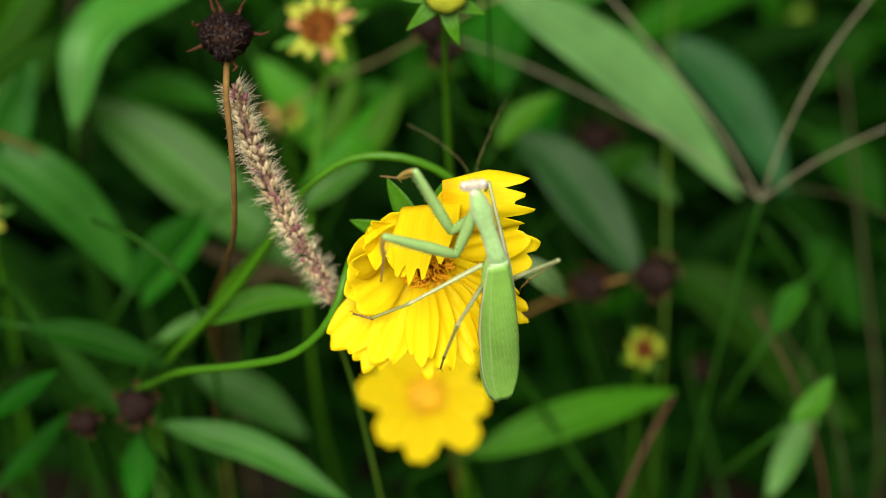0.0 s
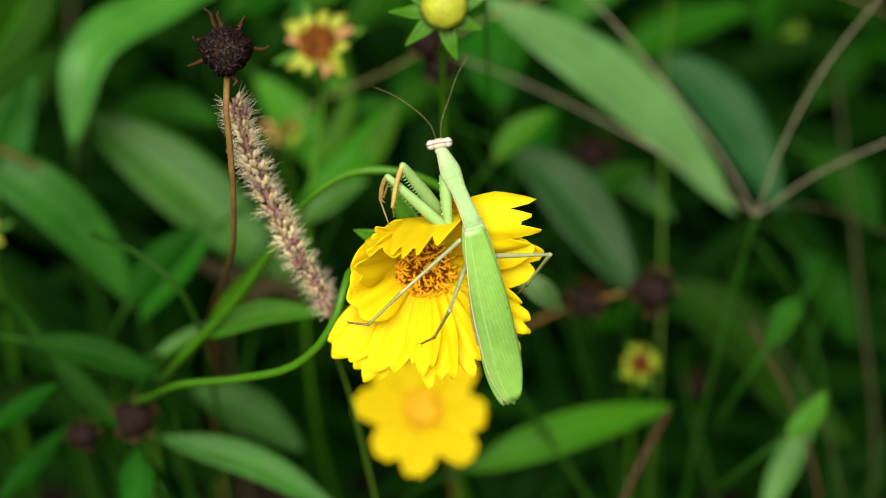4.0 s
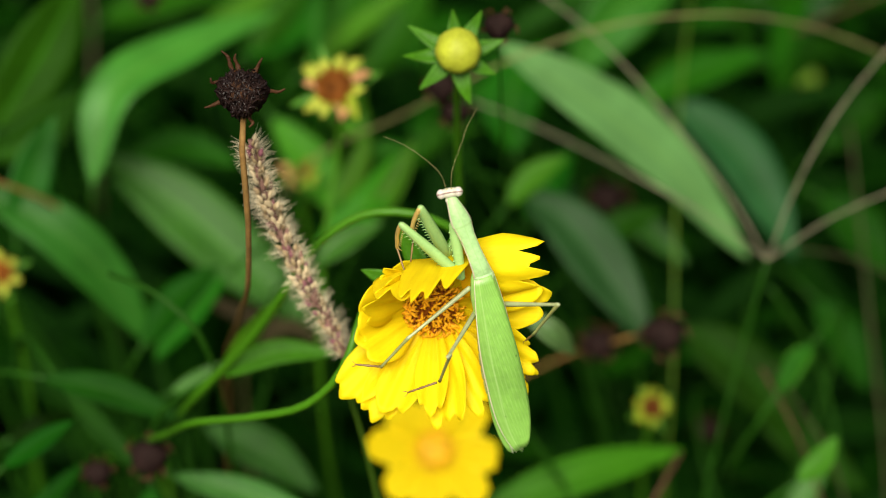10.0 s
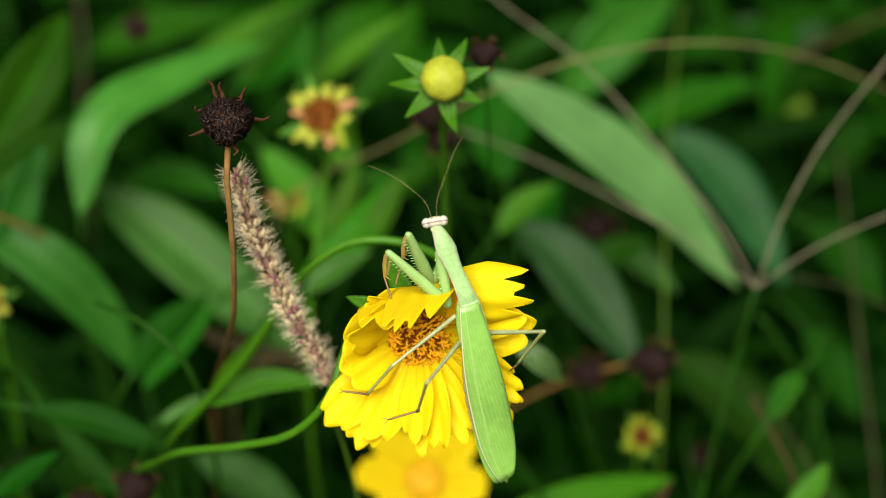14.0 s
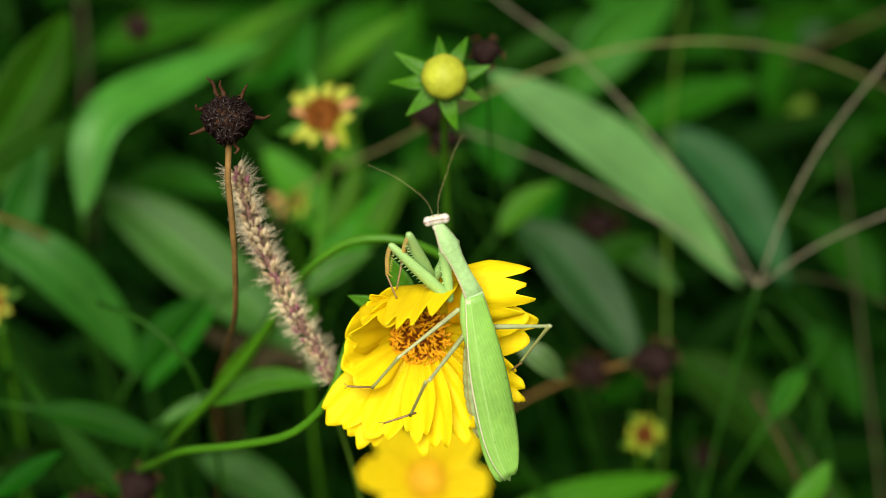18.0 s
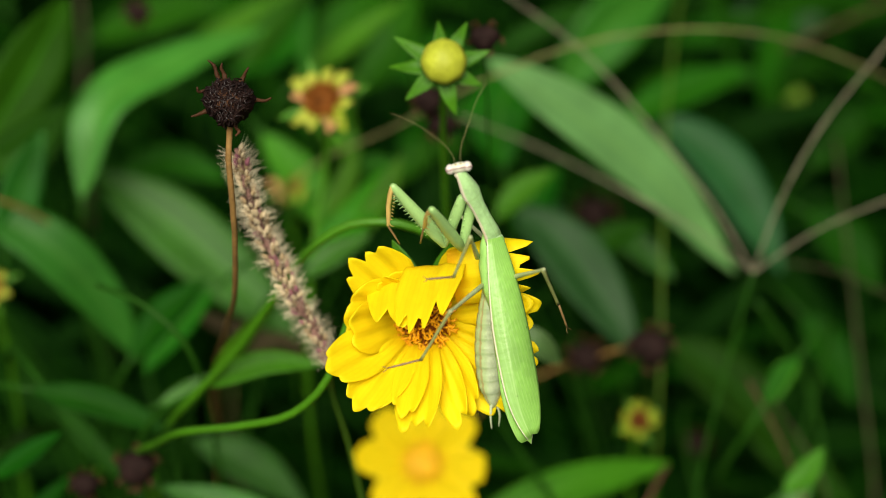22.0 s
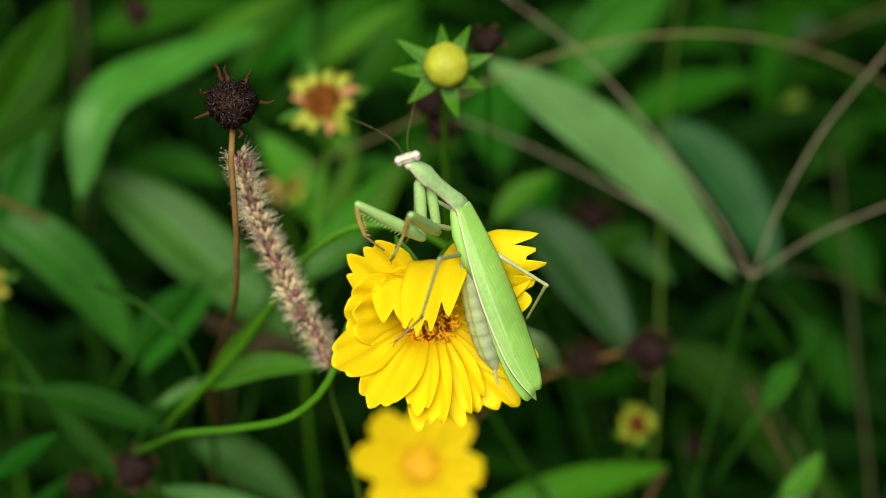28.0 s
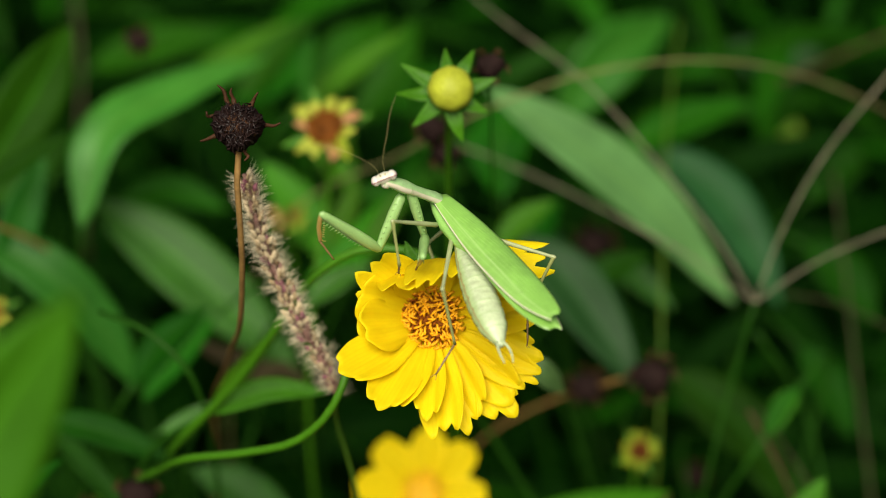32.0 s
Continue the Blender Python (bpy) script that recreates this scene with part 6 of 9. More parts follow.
    walk(PARTS["abdomen"], [
        (0, pose(-0.00080, -0.01100, -0.00500, -4.4, -0.0, -0.8)),
        (0.5, pose(-0.00080, -0.01100, -0.00500, -4.1, -0.0, -1.2)),
        (1, pose(-0.00080, -0.01100, -0.00500, -3.9, -0.0, -1.5)),
        (1.5, pose(-0.00080, -0.01100, -0.00500, -3.9, -0.0, -1.8)),
        (2, pose(-0.00080, -0.01100, -0.00500, -4.0, -0.0, -2.0)),
        (2.4, pose(-0.00080, -0.01100, -0.00500, -3.8, 0.0, -2.3)),
        (3, pose(-0.00080, -0.01100, -0.00500, -3.9, -0.0, -2.2)),
        (3.5, pose(-0.00080, -0.01100, -0.00500, -3.9, -0.0, -2.2)),
        (5.5, pose(-0.00080, -0.01100, -0.00500, -4.2, -0.0, -2.0)),
        (6, pose(-0.00080, -0.01100, -0.00500, -4.2, -0.0, -1.9)),
        (6.5, pose(-0.00080, -0.01100, -0.00500, -4.3, -0.0, -1.9)),
        (7, pose(-0.00080, -0.01100, -0.00500, -4.2, 0.0, -1.9)),
        (7.5, pose(-0.00080, -0.01100, -0.00500, -4.3, -0.0, -1.8)),
        (8, pose(-0.00080, -0.01100, -0.00500, -4.3, -0.0, -1.8)),
        (8.5, pose(-0.00080, -0.01100, -0.00500, -4.3, -0.0, -1.7)),
        (9, pose(-0.00080, -0.01100, -0.00500, -4.4, -0.0, -1.7)),
        (9.5, pose(-0.00080, -0.01100, -0.00500, -4.5, -0.0, -1.6)),
        (10, pose(-0.00080, -0.01100, -0.00500, -4.5, 0.0, -1.6)),
        (10.5, pose(-0.00080, -0.01100, -0.00500, -4.6, -0.0, -1.5)),
        (11, pose(-0.00080, -0.01100, -0.00500, -4.6, -0.0, -1.5)),
        (11.5, pose(-0.00080, -0.01100, -0.00500, -4.7, -0.0, -1.4)),
        (12, pose(-0.00080, -0.01100, -0.00500, -4.7, 0.0, -1.4)),
        (12.5, pose(-0.00080, -0.01100, -0.00500, -4.7, 0.0, -1.4)),
        (13, pose(-0.00080, -0.01100, -0.00500, -4.7, -0.0, -1.3)),
        (13.5, pose(-0.00080, -0.01100, -0.00500, -3.4, 0.0, -1.3)),
        (14, pose(-0.00080, -0.01100, -0.00500, -2.1, -0.0, -1.3)),
        (14.5, pose(-0.00080, -0.01100, -0.00500, -0.9, -0.0, -1.2)),
        (16.5, pose(-0.00080, -0.01100, -0.00500, 3.9, 0.0, -0.8)),
        (17, pose(-0.00080, -0.01100, -0.00500, 5.4, -0.0, -0.6)),
        (17.5, pose(-0.00080, -0.01100, -0.00500, 6.5, -0.0, -0.4)),
        (18, pose(-0.00080, -0.01100, -0.00500, 7.6, -0.0, -0.2)),
        (18.5, pose(-0.00080, -0.01100, -0.00500, 8.9, -0.0, 0.0)),
        (19, pose(-0.00080, -0.01100, -0.00500, 10.3, -0.0, 0.4)),
        (19.5, pose(-0.00080, -0.01100, -0.00500, 12.6, -0.0, 1.0)),
        (20, pose(-0.00080, -0.01100, -0.00500, 22.0, -0.0, 4.7)),
        (20.4, pose(-0.00080, -0.01100, -0.00500, 21.1, -0.0, 5.5)),
        (21, pose(-0.00080, -0.01100, -0.00500, 21.2, -0.0, 2.5)),
        (21.5, pose(-0.00080, -0.01100, -0.00500, 19.9, -0.0, -0.8)),
        (22, pose(-0.00080, -0.01100, -0.00500, 20.6, 0.0, 1.3)),
        (22.5, pose(-0.00080, -0.01100, -0.00500, 23.0, -0.0, 4.5)),
        (23, pose(-0.00080, -0.01100, -0.00500, 19.3, 0.0, 4.1)),
        (23.5, pose(-0.00080, -0.01100, -0.00500, 19.2, -0.0, 3.5)),
        (24, pose(-0.00080, -0.01100, -0.00500, 19.8, -0.0, 3.3)),
        (24.5, pose(-0.00080, -0.01100, -0.00500, 19.0, -0.0, 2.4)),
        (25, pose(-0.00080, -0.01100, -0.00500, 21.0, 0.0, 3.9)),
        (25.5, pose(-0.00080, -0.01100, -0.00500, 22.4, 0.0, 5.2)),
        (27.5, pose(-0.00080, -0.01100, -0.00500, 26.4, -0.0, 9.7)),
        (28, pose(-0.00080, -0.01100, -0.00500, 17.9, 0.0, 4.0)),
        (28.5, pose(-0.00080, -0.01100, -0.00500, -13.9, 0.0, -21.8)),
        (29, pose(-0.00080, -0.01100, -0.00500, -7.7, -0.0, -21.3)),
        (29.5, pose(-0.00080, -0.01100, -0.00500, -3.4, -0.0, -21.3)),
        (30, pose(-0.00080, -0.01100, -0.00500, -2.0, -0.0, -21.9)),
        (30.5, pose(-0.00080, -0.01100, -0.00500, 2.4, -0.0, -18.6)),
        (31, pose(-0.00080, -0.01100, -0.00500, 6.3, -0.0, -19.8)),
        (31.5, pose(-0.00080, -0.01100, -0.00500, 8.2, -0.0, -18.3)),
        (32, pose(-0.00080, -0.01100, -0.00500, 7.5, 0.0, -16.6))])
    for name, rows in leg_rows().items():
        walk(PARTS[name], rows)
    walk(head_of_flower, [
        (0, pose(0.10539, -0.05771, 0.33058, 75.0, -9.7, -13.4)),
        (0.5, pose(0.10562, -0.05793, 0.32966, 71.9, -9.3, -13.1)),
        (1, pose(0.10620, -0.05810, 0.32904, 70.8, -9.3, -13.2)),
        (1.5, pose(0.10639, -0.05849, 0.32954, 70.9, -9.6, -13.2)),
        (2, pose(0.10525, -0.05909, 0.33135, 71.1, -9.6, -13.3)),
        (2.5, pose(0.10580, -0.05767, 0.33344, 71.3, -9.6, -13.4)),
        (3, pose(0.10623, -0.05976, 0.33335, 71.6, -9.7, -13.3)),
        (3.5, pose(0.10671, -0.05942, 0.33330, 71.7, -9.6, -13.3)),
        (5.5, pose(0.10613, -0.05943, 0.33419, 72.0, -9.2, -12.9)),
        (6, pose(0.10574, -0.06135, 0.33534, 72.2, -9.1, -13.0)),
        (6.5, pose(0.10563, -0.06184, 0.33600, 72.4, -8.9, -13.0)),
        (7, pose(0.10522, -0.06098, 0.33535, 72.4, -8.7, -12.7)),
        (7.5, pose(0.10542, -0.06095, 0.33522, 72.4, -8.8, -12.6)),
        (8, pose(0.10548, -0.06099, 0.33508, 72.5, -8.8, -12.5)),
        (8.5, pose(0.10536, -0.06131, 0.33526, 72.7, -8.7, -12.4)),
        (9, pose(0.10547, -0.06186, 0.33536, 72.9, -8.8, -12.5)),
        (9.5, pose(0.10525, -0.06183, 0.33537, 73.0, -9.0, -12.5)),
        (10, pose(0.10563, -0.06305, 0.33620, 73.1, -9.1, -12.6)),
        (10.5, pose(0.10565, -0.06426, 0.33756, 73.4, -9.0, -12.9)),
        (11, pose(0.10540, -0.06303, 0.33654, 73.7, -9.0, -13.0)),
        (11.5, pose(0.10547, -0.06409, 0.33742, 73.9, -9.0, -13.1)),
        (12, pose(0.10568, -0.06466, 0.33807, 73.9, -9.1, -13.2)),
        (12.5, pose(0.10578, -0.06425, 0.33770, 74.0, -8.9, -13.1)),
        (13, pose(0.10559, -0.06272, 0.33656, 74.0, -8.9, -13.0)),
        (13.5, pose(0.10527, -0.06232, 0.33572, 74.0, -8.8, -13.0)),
        (14, pose(0.10545, -0.06214, 0.33566, 74.1, -8.8, -13.1)),
        (14.5, pose(0.10551, -0.06315, 0.33654, 74.0, -8.8, -13.2)),
        (16.5, pose(0.10540, -0.06353, 0.33651, 73.6, -8.8, -13.1)),
        (17, pose(0.10542, -0.06193, 0.33516, 73.6, -8.7, -13.1)),
        (17.5, pose(0.10526, -0.06185, 0.33480, 73.5, -8.6, -13.0)),
        (18, pose(0.10552, -0.06234, 0.33548, 73.5, -8.6, -13.0)),
        (18.5, pose(0.10560, -0.06277, 0.33596, 73.4, -8.5, -13.1)),
        (19, pose(0.10556, -0.06179, 0.33513, 73.1, -8.5, -13.0)),
        (19.5, pose(0.10550, -0.06119, 0.33470, 73.0, -8.6, -12.7)),
        (20, pose(0.10714, -0.06114, 0.33687, 66.0, -8.5, -12.3)),
        (20.5, pose(0.11022, -0.06116, 0.33943, 56.0, -8.4, -12.2)),
        (21, pose(0.10806, -0.06402, 0.33798, 72.1, -8.8, -12.6)),
        (21.5, pose(0.10553, -0.06537, 0.33661, 71.0, -9.0, -12.8)),
        (22, pose(0.10722, -0.06542, 0.33658, 70.5, -9.2, -13.1)),
        (22.5, pose(0.10607, -0.06589, 0.33748, 73.0, -9.6, -13.6)),
        (23, pose(0.10921, -0.06680, 0.33912, 84.2, -10.1, -14.5)),
        (23.5, pose(0.10907, -0.06536, 0.34204, 84.3, -10.3, -14.6)),
        (24, pose(0.10784, -0.06542, 0.34303, 68.2, -9.4, -13.4)),
        (24.5, pose(0.10620, -0.06385, 0.34302, 54.2, -9.2, -13.0)),
        (25, pose(0.10647, -0.06489, 0.34118, 68.2, -9.7, -13.1)),
        (25.5, pose(0.10703, -0.06556, 0.33910, 70.1, -9.6, -13.0)),
        (27.5, pose(0.10687, -0.06397, 0.33663, 71.1, -9.3, -12.7)),
        (28, pose(0.10761, -0.06394, 0.33812, 71.0, -9.4, -12.8)),
        (28.5, pose(0.10720, -0.06464, 0.33867, 71.1, -9.5, -12.8)),
        (29, pose(0.10685, -0.06434, 0.33944, 71.1, -9.3, -12.9)),
        (29.5, pose(0.10681, -0.06370, 0.33972, 71.0, -9.3, -12.9)),
        (30, pose(0.10816, -0.06276, 0.34069, 70.8, -9.4, -12.8)),
        (30.5, pose(0.10642, -0.06277, 0.34151, 64.8, -8.9, -12.5)),
        (31, pose(0.10651, -0.06354, 0.34194, 69.0, -9.0, -12.9)),
        (31.5, pose(0.10711, -0.06285, 0.34224, 63.2, -8.8, -12.9)),
        (32, pose(0.10728, -0.06110, 0.34222, 57.4, -8.8, -12.9))])
    flap = [
        (0, 128),
        (0.5, 116),
        (1, 108),
        (1.5, 107),
        (2, 106),
        (2.5, 105),
        (3, 105),
        (3.5, 105),
        (5.5, 105),
        (6, 105),
        (6.5, 105),
        (7, 105),
        (7.5, 105),
        (8, 105),
        (8.5, 105),
        (9, 105),
        (9.5, 105),
        (10, 105),
        (10.5, 105),
        (11, 105),
        (11.5, 105),
        (12, 105),
        (12.5, 105),
        (13, 105),
        (13.5, 105),
        (14, 105),
        (14.5, 105),
        (16.5, 105),
        (17, 105),
        (17.5, 105),
        (18, 105),
        (18.5, 105),
        (19, 105),
        (19.5, 105),
        (20, 110),
        (20.5, 86),
        (21, 128),
        (21.5, 124),
        (22, 124),
        (22.5, 127),
        (23, 137),
        (23.5, 139),
        (24, 130),
        (24.5, 108),
        (25, 124),
        (25.5, 130),
        (27.5, 131),
        (28, 131),
        (28.5, 131),
        (29, 132),
        (29.5, 132),
        (30, 132),
        (30.5, 134),
        (31, 130),
        (31.5, 126),
        (32, 114)]
    walk(SWAYING, [(0, pose(0, 0, 0.384, 0, -35, 0)), (31.8, pose(0, 0, 0.384, 0, -35, 0)), (32, pose(0, 0, 0.384, 0, 27, 0))])
    for p, (start, pressed, opening, loose, spread, wide) in PETALS:
        walk(p, [(0, start), (2.0, start), (3.0, pressed), (19.5, pressed), (20.5, opening), (21.5, loose), (23, loose), (28, spread), (30, spread), (32, wide)])
    for p, x, y, turn, up in FLAPS:
        walk(p, [(t, pose(x, y, 0.0066 + up, 0, 0, turn) @ pose(0, 0, 0, g - 14, 0, 0)) for t, g in flap])


def leg_rows():
    return {
        "FL_coxa": [
        (0, pose(-0.00403, 0.01317, -0.00500, -98.8, -88.7, -102.2)),
        (0.3, pose(-0.00386, 0.01321, -0.00493, 1.7, -79.9, 160.0)),
        (0.6, pose(-0.00369, 0.01325, -0.00486, 4.7, -66.8, 160.1)),
        (1, pose(-0.00346, 0.01330, -0.00477, 6.0, -48.5, 163.6)),
        (1.7, pose(-0.00334, 0.01333, -0.00473, 6.6, -40.7, 165.6)),
        (2.4, pose(-0.00334, 0.01333, -0.00473, 6.6, -40.7, 165.6)),
        (13, pose(-0.00338, 0.01340, -0.00419, -2.9, -42.4, 178.9)),
        (19.6, pose(-0.00457, 0.01302, -0.00274, -12.0, -48.3, -174.5)),
        (20, pose(-0.00696, 0.01225, 0.00014, -37.4, -56.2, -152.3)),
        (20.2, pose(-0.00758, 0.01188, 0.00037, -67.6, -62.8, -120.9)),
        (20.4, pose(-0.00819, 0.01151, 0.00061, -97.2, -59.6, -89.0)),
        (20.8, pose(-0.00782, 0.01157, 0.00104, -81.9, -56.4, -108.9)),
        (21, pose(-0.00764, 0.01160, 0.00126, -75.9, -53.9, -117.6)),
        (21.5, pose(-0.00717, 0.01167, 0.00179, -66.4, -47.1, -133.7)),
        (22.2, pose(-0.00800, 0.01120, 0.00176, -68.9, -45.7, -130.1)),
        (23, pose(-0.00895, 0.01067, 0.00172, -70.2, -43.5, -128.1)),
        (23.6, pose(-0.00898, 0.01068, 0.00164, -71.2, -45.3, -126.0)),
        (24, pose(-0.00909, 0.01071, 0.00133, -77.7, -52.5, -115.9)),
        (24.5, pose(-0.00924, 0.01075, 0.00094, -94.1, -60.0, -95.7)),
        (25.5, pose(-0.00953, 0.01049, 0.00101, -78.4, -62.0, -112.6)),
        (26.7, pose(-0.00987, 0.01019, 0.00109, -57.5, -60.8, -134.5)),
        (28, pose(-0.01025, 0.00986, 0.00118, -38.5, -55.0, -154.1)),
        (29.2, pose(-0.01136, 0.00598, 0.00320, -52.3, -36.8, -131.4)),
        (30.5, pose(-0.01256, 0.00178, 0.00539, -55.8, -11.9, -120.1)),
        (30.6, pose(-0.01259, 0.00163, 0.00537, -58.9, -12.6, -120.1)),
        (30.85, pose(-0.01265, 0.00125, 0.00531, -67.5, -14.5, -119.1)),
        (31, pose(-0.01269, 0.00103, 0.00528, -73.2, -15.6, -117.9)),
        (31.4, pose(-0.01278, 0.00043, 0.00519, -89.9, -17.4, -112.3)),
        (31.7, pose(-0.01286, -0.00002, 0.00512, -102.4, -16.5, -106.8)),
        (32, pose(-0.01293, -0.00047, 0.00505, -113.5, -13.6, -101.8))],
        "FL_femur": [
        (0, pose(-0.00913, -0.00007, -0.00531, 162.3, -70.5, -110.5)),
        (0.3, pose(-0.00832, -0.00026, -0.00486, 174.7, -62.0, -127.8)),
        (0.6, pose(-0.00749, -0.00041, -0.00440, -178.4, -52.9, -139.1)),
        (1, pose(-0.00637, -0.00055, -0.00380, -172.6, -41.8, -149.9)),
        (1.7, pose(-0.00581, -0.00059, -0.00350, -170.3, -37.1, -154.3)),
        (2.4, pose(-0.00581, -0.00059, -0.00350, -170.3, -37.1, -154.3)),
        (13, pose(-0.00413, -0.00075, -0.00471, -175.0, -37.0, -150.6)),
        (19.6, pose(-0.00545, -0.00101, -0.00471, -175.8, -41.5, -149.8)),
        (20, pose(-0.00805, -0.00106, -0.00465, -177.6, -54.0, -147.7)),
        (20.2, pose(-0.00892, -0.00091, -0.00562, 169.6, -73.1, -136.5)),
        (20.4, pose(-0.00977, -0.00065, -0.00653, 99.2, -82.5, -66.4)),
        (20.8, pose(-0.00973, -0.00014, -0.00674, 149.7, -72.9, -116.9)),
        (21, pose(-0.00971, 0.00014, -0.00684, 157.4, -65.8, -124.9)),
        (21.5, pose(-0.00965, 0.00086, -0.00706, 164.7, -46.3, -133.2)),
        (22.2, pose(-0.01021, 0.00067, -0.00749, 170.2, -53.4, -135.2)),
        (23, pose(-0.01084, 0.00047, -0.00796, 178.9, -60.4, -140.6)),
        (23.6, pose(-0.01091, 0.00027, -0.00780, 176.0, -61.2, -137.4)),
        (24, pose(-0.01118, -0.00051, -0.00711, 162.4, -64.6, -122.0)),
        (24.5, pose(-0.01148, -0.00134, -0.00614, 137.6, -68.4, -94.1)),
        (25.5, pose(-0.01161, -0.00193, -0.00552, 154.9, -60.6, -112.0)),
        (26.7, pose(-0.01175, -0.00260, -0.00474, 166.0, -48.5, -123.3)),
        (28, pose(-0.01190, -0.00328, -0.00389, 172.4, -35.4, -129.1)),
        (29.2, pose(-0.00930, -0.00479, -0.00579, 163.0, -19.1, -117.8)),
        (30.5, pose(-0.00688, -0.00431, -0.00609, 153.8, 0.7, -111.7)),
        (30.6, pose(-0.00757, -0.00433, -0.00649, 152.8, 1.7, -111.6)),
        (30.85, pose(-0.00950, -0.00425, -0.00738, 150.2, 4.2, -111.6)),
        (31, pose(-0.01078, -0.00412, -0.00780, 148.6, 5.7, -111.6)),
        (31.4, pose(-0.01437, -0.00351, -0.00835, 144.1, 9.8, -112.2)),
        (31.7, pose(-0.01692, -0.00290, -0.00816, 140.5, 12.8, -113.1)),
        (32, pose(-0.01910, -0.00232, -0.00759, 136.9, 15.5, -114.4))],
        "FL_tibia": [
        (0, pose(-0.02587, 0.01266, -0.00316, -73.9, -70.5, -110.5)),
        (0.3, pose(-0.02390, 0.01400, -0.00394, -61.2, -62.0, -127.8)),
        (0.6, pose(-0.02169, 0.01525, -0.00476, -55.8, -52.9, -139.1)),
        (1, pose(-0.01847, 0.01667, -0.00584, -54.5, -41.8, -149.9)),
        (1.7, pose(-0.01679, 0.01726, -0.00635, -55.2, -37.1, -154.3)),
        (2.4, pose(-0.01679, 0.01726, -0.00635, -55.2, -37.1, -154.3)),
        (13, pose(-0.01542, 0.01706, -0.00618, -50.2, -37.0, -150.6)),
        (19.6, pose(-0.01694, 0.01670, -0.00586, -45.2, -41.5, -149.8)),
        (20, pose(-0.01995, 0.01641, -0.00517, -36.2, -54.0, -147.7)),
        (20.2, pose(-0.02059, 0.01668, -0.00451, -51.9, -73.1, -136.5)),
        (20.4, pose(-0.02114, 0.01696, -0.00380, -128.9, -82.5, -66.4)),
        (20.8, pose(-0.02138, 0.01723, -0.00361, -74.3, -72.9, -116.9)),
        (21, pose(-0.02149, 0.01737, -0.00351, -65.0, -65.8, -124.9)),
        (21.5, pose(-0.02176, 0.01777, -0.00321, -55.7, -46.3, -133.2)),
        (22.2, pose(-0.02284, 0.01749, -0.00533, -55.9, -53.4, -135.2)),
        (23, pose(-0.02397, 0.01705, -0.00776, -53.5, -60.4, -140.6)),
        (23.6, pose(-0.02423, 0.01667, -0.00709, -55.0, -61.2, -137.4)),
        (24, pose(-0.02518, 0.01509, -0.00436, -63.3, -64.6, -122.0)),
        (24.5, pose(-0.02611, 0.01299, -0.00090, -82.3, -68.4, -94.1)),
        (25.5, pose(-0.02644, 0.01248, -0.00111, -63.7, -60.6, -112.0)),
        (26.7, pose(-0.02680, 0.01186, -0.00135, -52.9, -48.5, -123.3)),
        (28, pose(-0.02713, 0.01120, -0.00161, -48.7, -35.4, -129.1)),
        (29.2, pose(-0.02624, 0.00642, 0.00005, -61.2, -19.1, -117.8)),
        (30.5, pose(-0.02455, 0.00262, 0.00323, -70.6, 0.7, -111.7)),
        (30.6, pose(-0.02516, 0.00235, 0.00317, -71.7, 1.7, -111.6)),
        (30.85, pose(-0.02685, 0.00177, 0.00311, -74.3, 4.2, -111.6)),
        (31, pose(-0.02795, 0.00150, 0.00317, -75.9, 5.7, -111.6)),
        (31.4, pose(-0.03102, 0.00102, 0.00388, -80.4, 9.8, -112.2)),
        (31.7, pose(-0.03310, 0.00078, 0.00494, -83.9, 12.8, -113.1)),
        (32, pose(-0.03475, 0.00052, 0.00634, -87.6, 15.5, -114.4))],
        "FL_tarsus": [
        (0, pose(-0.02649, 0.00240, -0.00664, 74.7, -78.1, 93.4)),
        (0.3, pose(-0.02492, 0.00416, -0.00841, 41.7, -68.1, 131.4)),
        (0.6, pose(-0.02311, 0.00596, -0.01018, 29.5, -52.9, 150.1)),
        (1, pose(-0.02040, 0.00827, -0.01243, 25.7, -34.3, 163.9)),
        (1.7, pose(-0.01894, 0.00935, -0.01346, 26.0, -27.9, 168.6)),
        (2.4, pose(-0.01894, 0.00935, -0.01346, 26.0, -27.9, 168.6)),
        (13, pose(-0.01640, 0.00855, -0.01284, 27.1, -26.4, 165.9)),
        (19.6, pose(-0.01750, 0.00753, -0.01163, 4.6, -42.4, -172.2)),
        (20, pose(-0.01964, 0.00624, -0.00893, -51.0, -30.0, -106.0)),
        (20.2, pose(-0.02190, 0.00620, -0.00698, -69.1, -39.4, -78.9)),
        (20.4, pose(-0.02403, 0.00656, -0.00490, -87.3, -39.8, -52.2)),
        (20.8, pose(-0.02328, 0.00699, -0.00668, -68.9, -49.1, -80.9)),
        (21, pose(-0.02285, 0.00739, -0.00754, -55.9, -51.5, -96.9)),
        (21.5, pose(-0.02174, 0.00886, -0.00940, -22.0, -46.5, -134.1)),
        (22.2, pose(-0.02367, 0.00809, -0.01069, -36.8, -46.2, -115.2)),
        (23, pose(-0.02574, 0.00725, -0.01207, -50.1, -41.7, -95.7)),
        (23.6, pose(-0.02576, 0.00682, -0.01138, -49.6, -43.9, -94.3)),
        (24, pose(-0.02570, 0.00508, -0.00852, -47.9, -53.1, -90.0)),
        (24.5, pose(-0.02537, 0.00292, -0.00485, -46.9, -65.1, -85.0)),
        (25.5, pose(-0.02516, 0.00282, -0.00589, -28.6, -59.6, -108.3)),
        (26.7, pose(-0.02488, 0.00285, -0.00708, -14.1, -49.4, -127.8)),
        (28, pose(-0.02456, 0.00302, -0.00825, -4.8, -36.8, -141.1)),
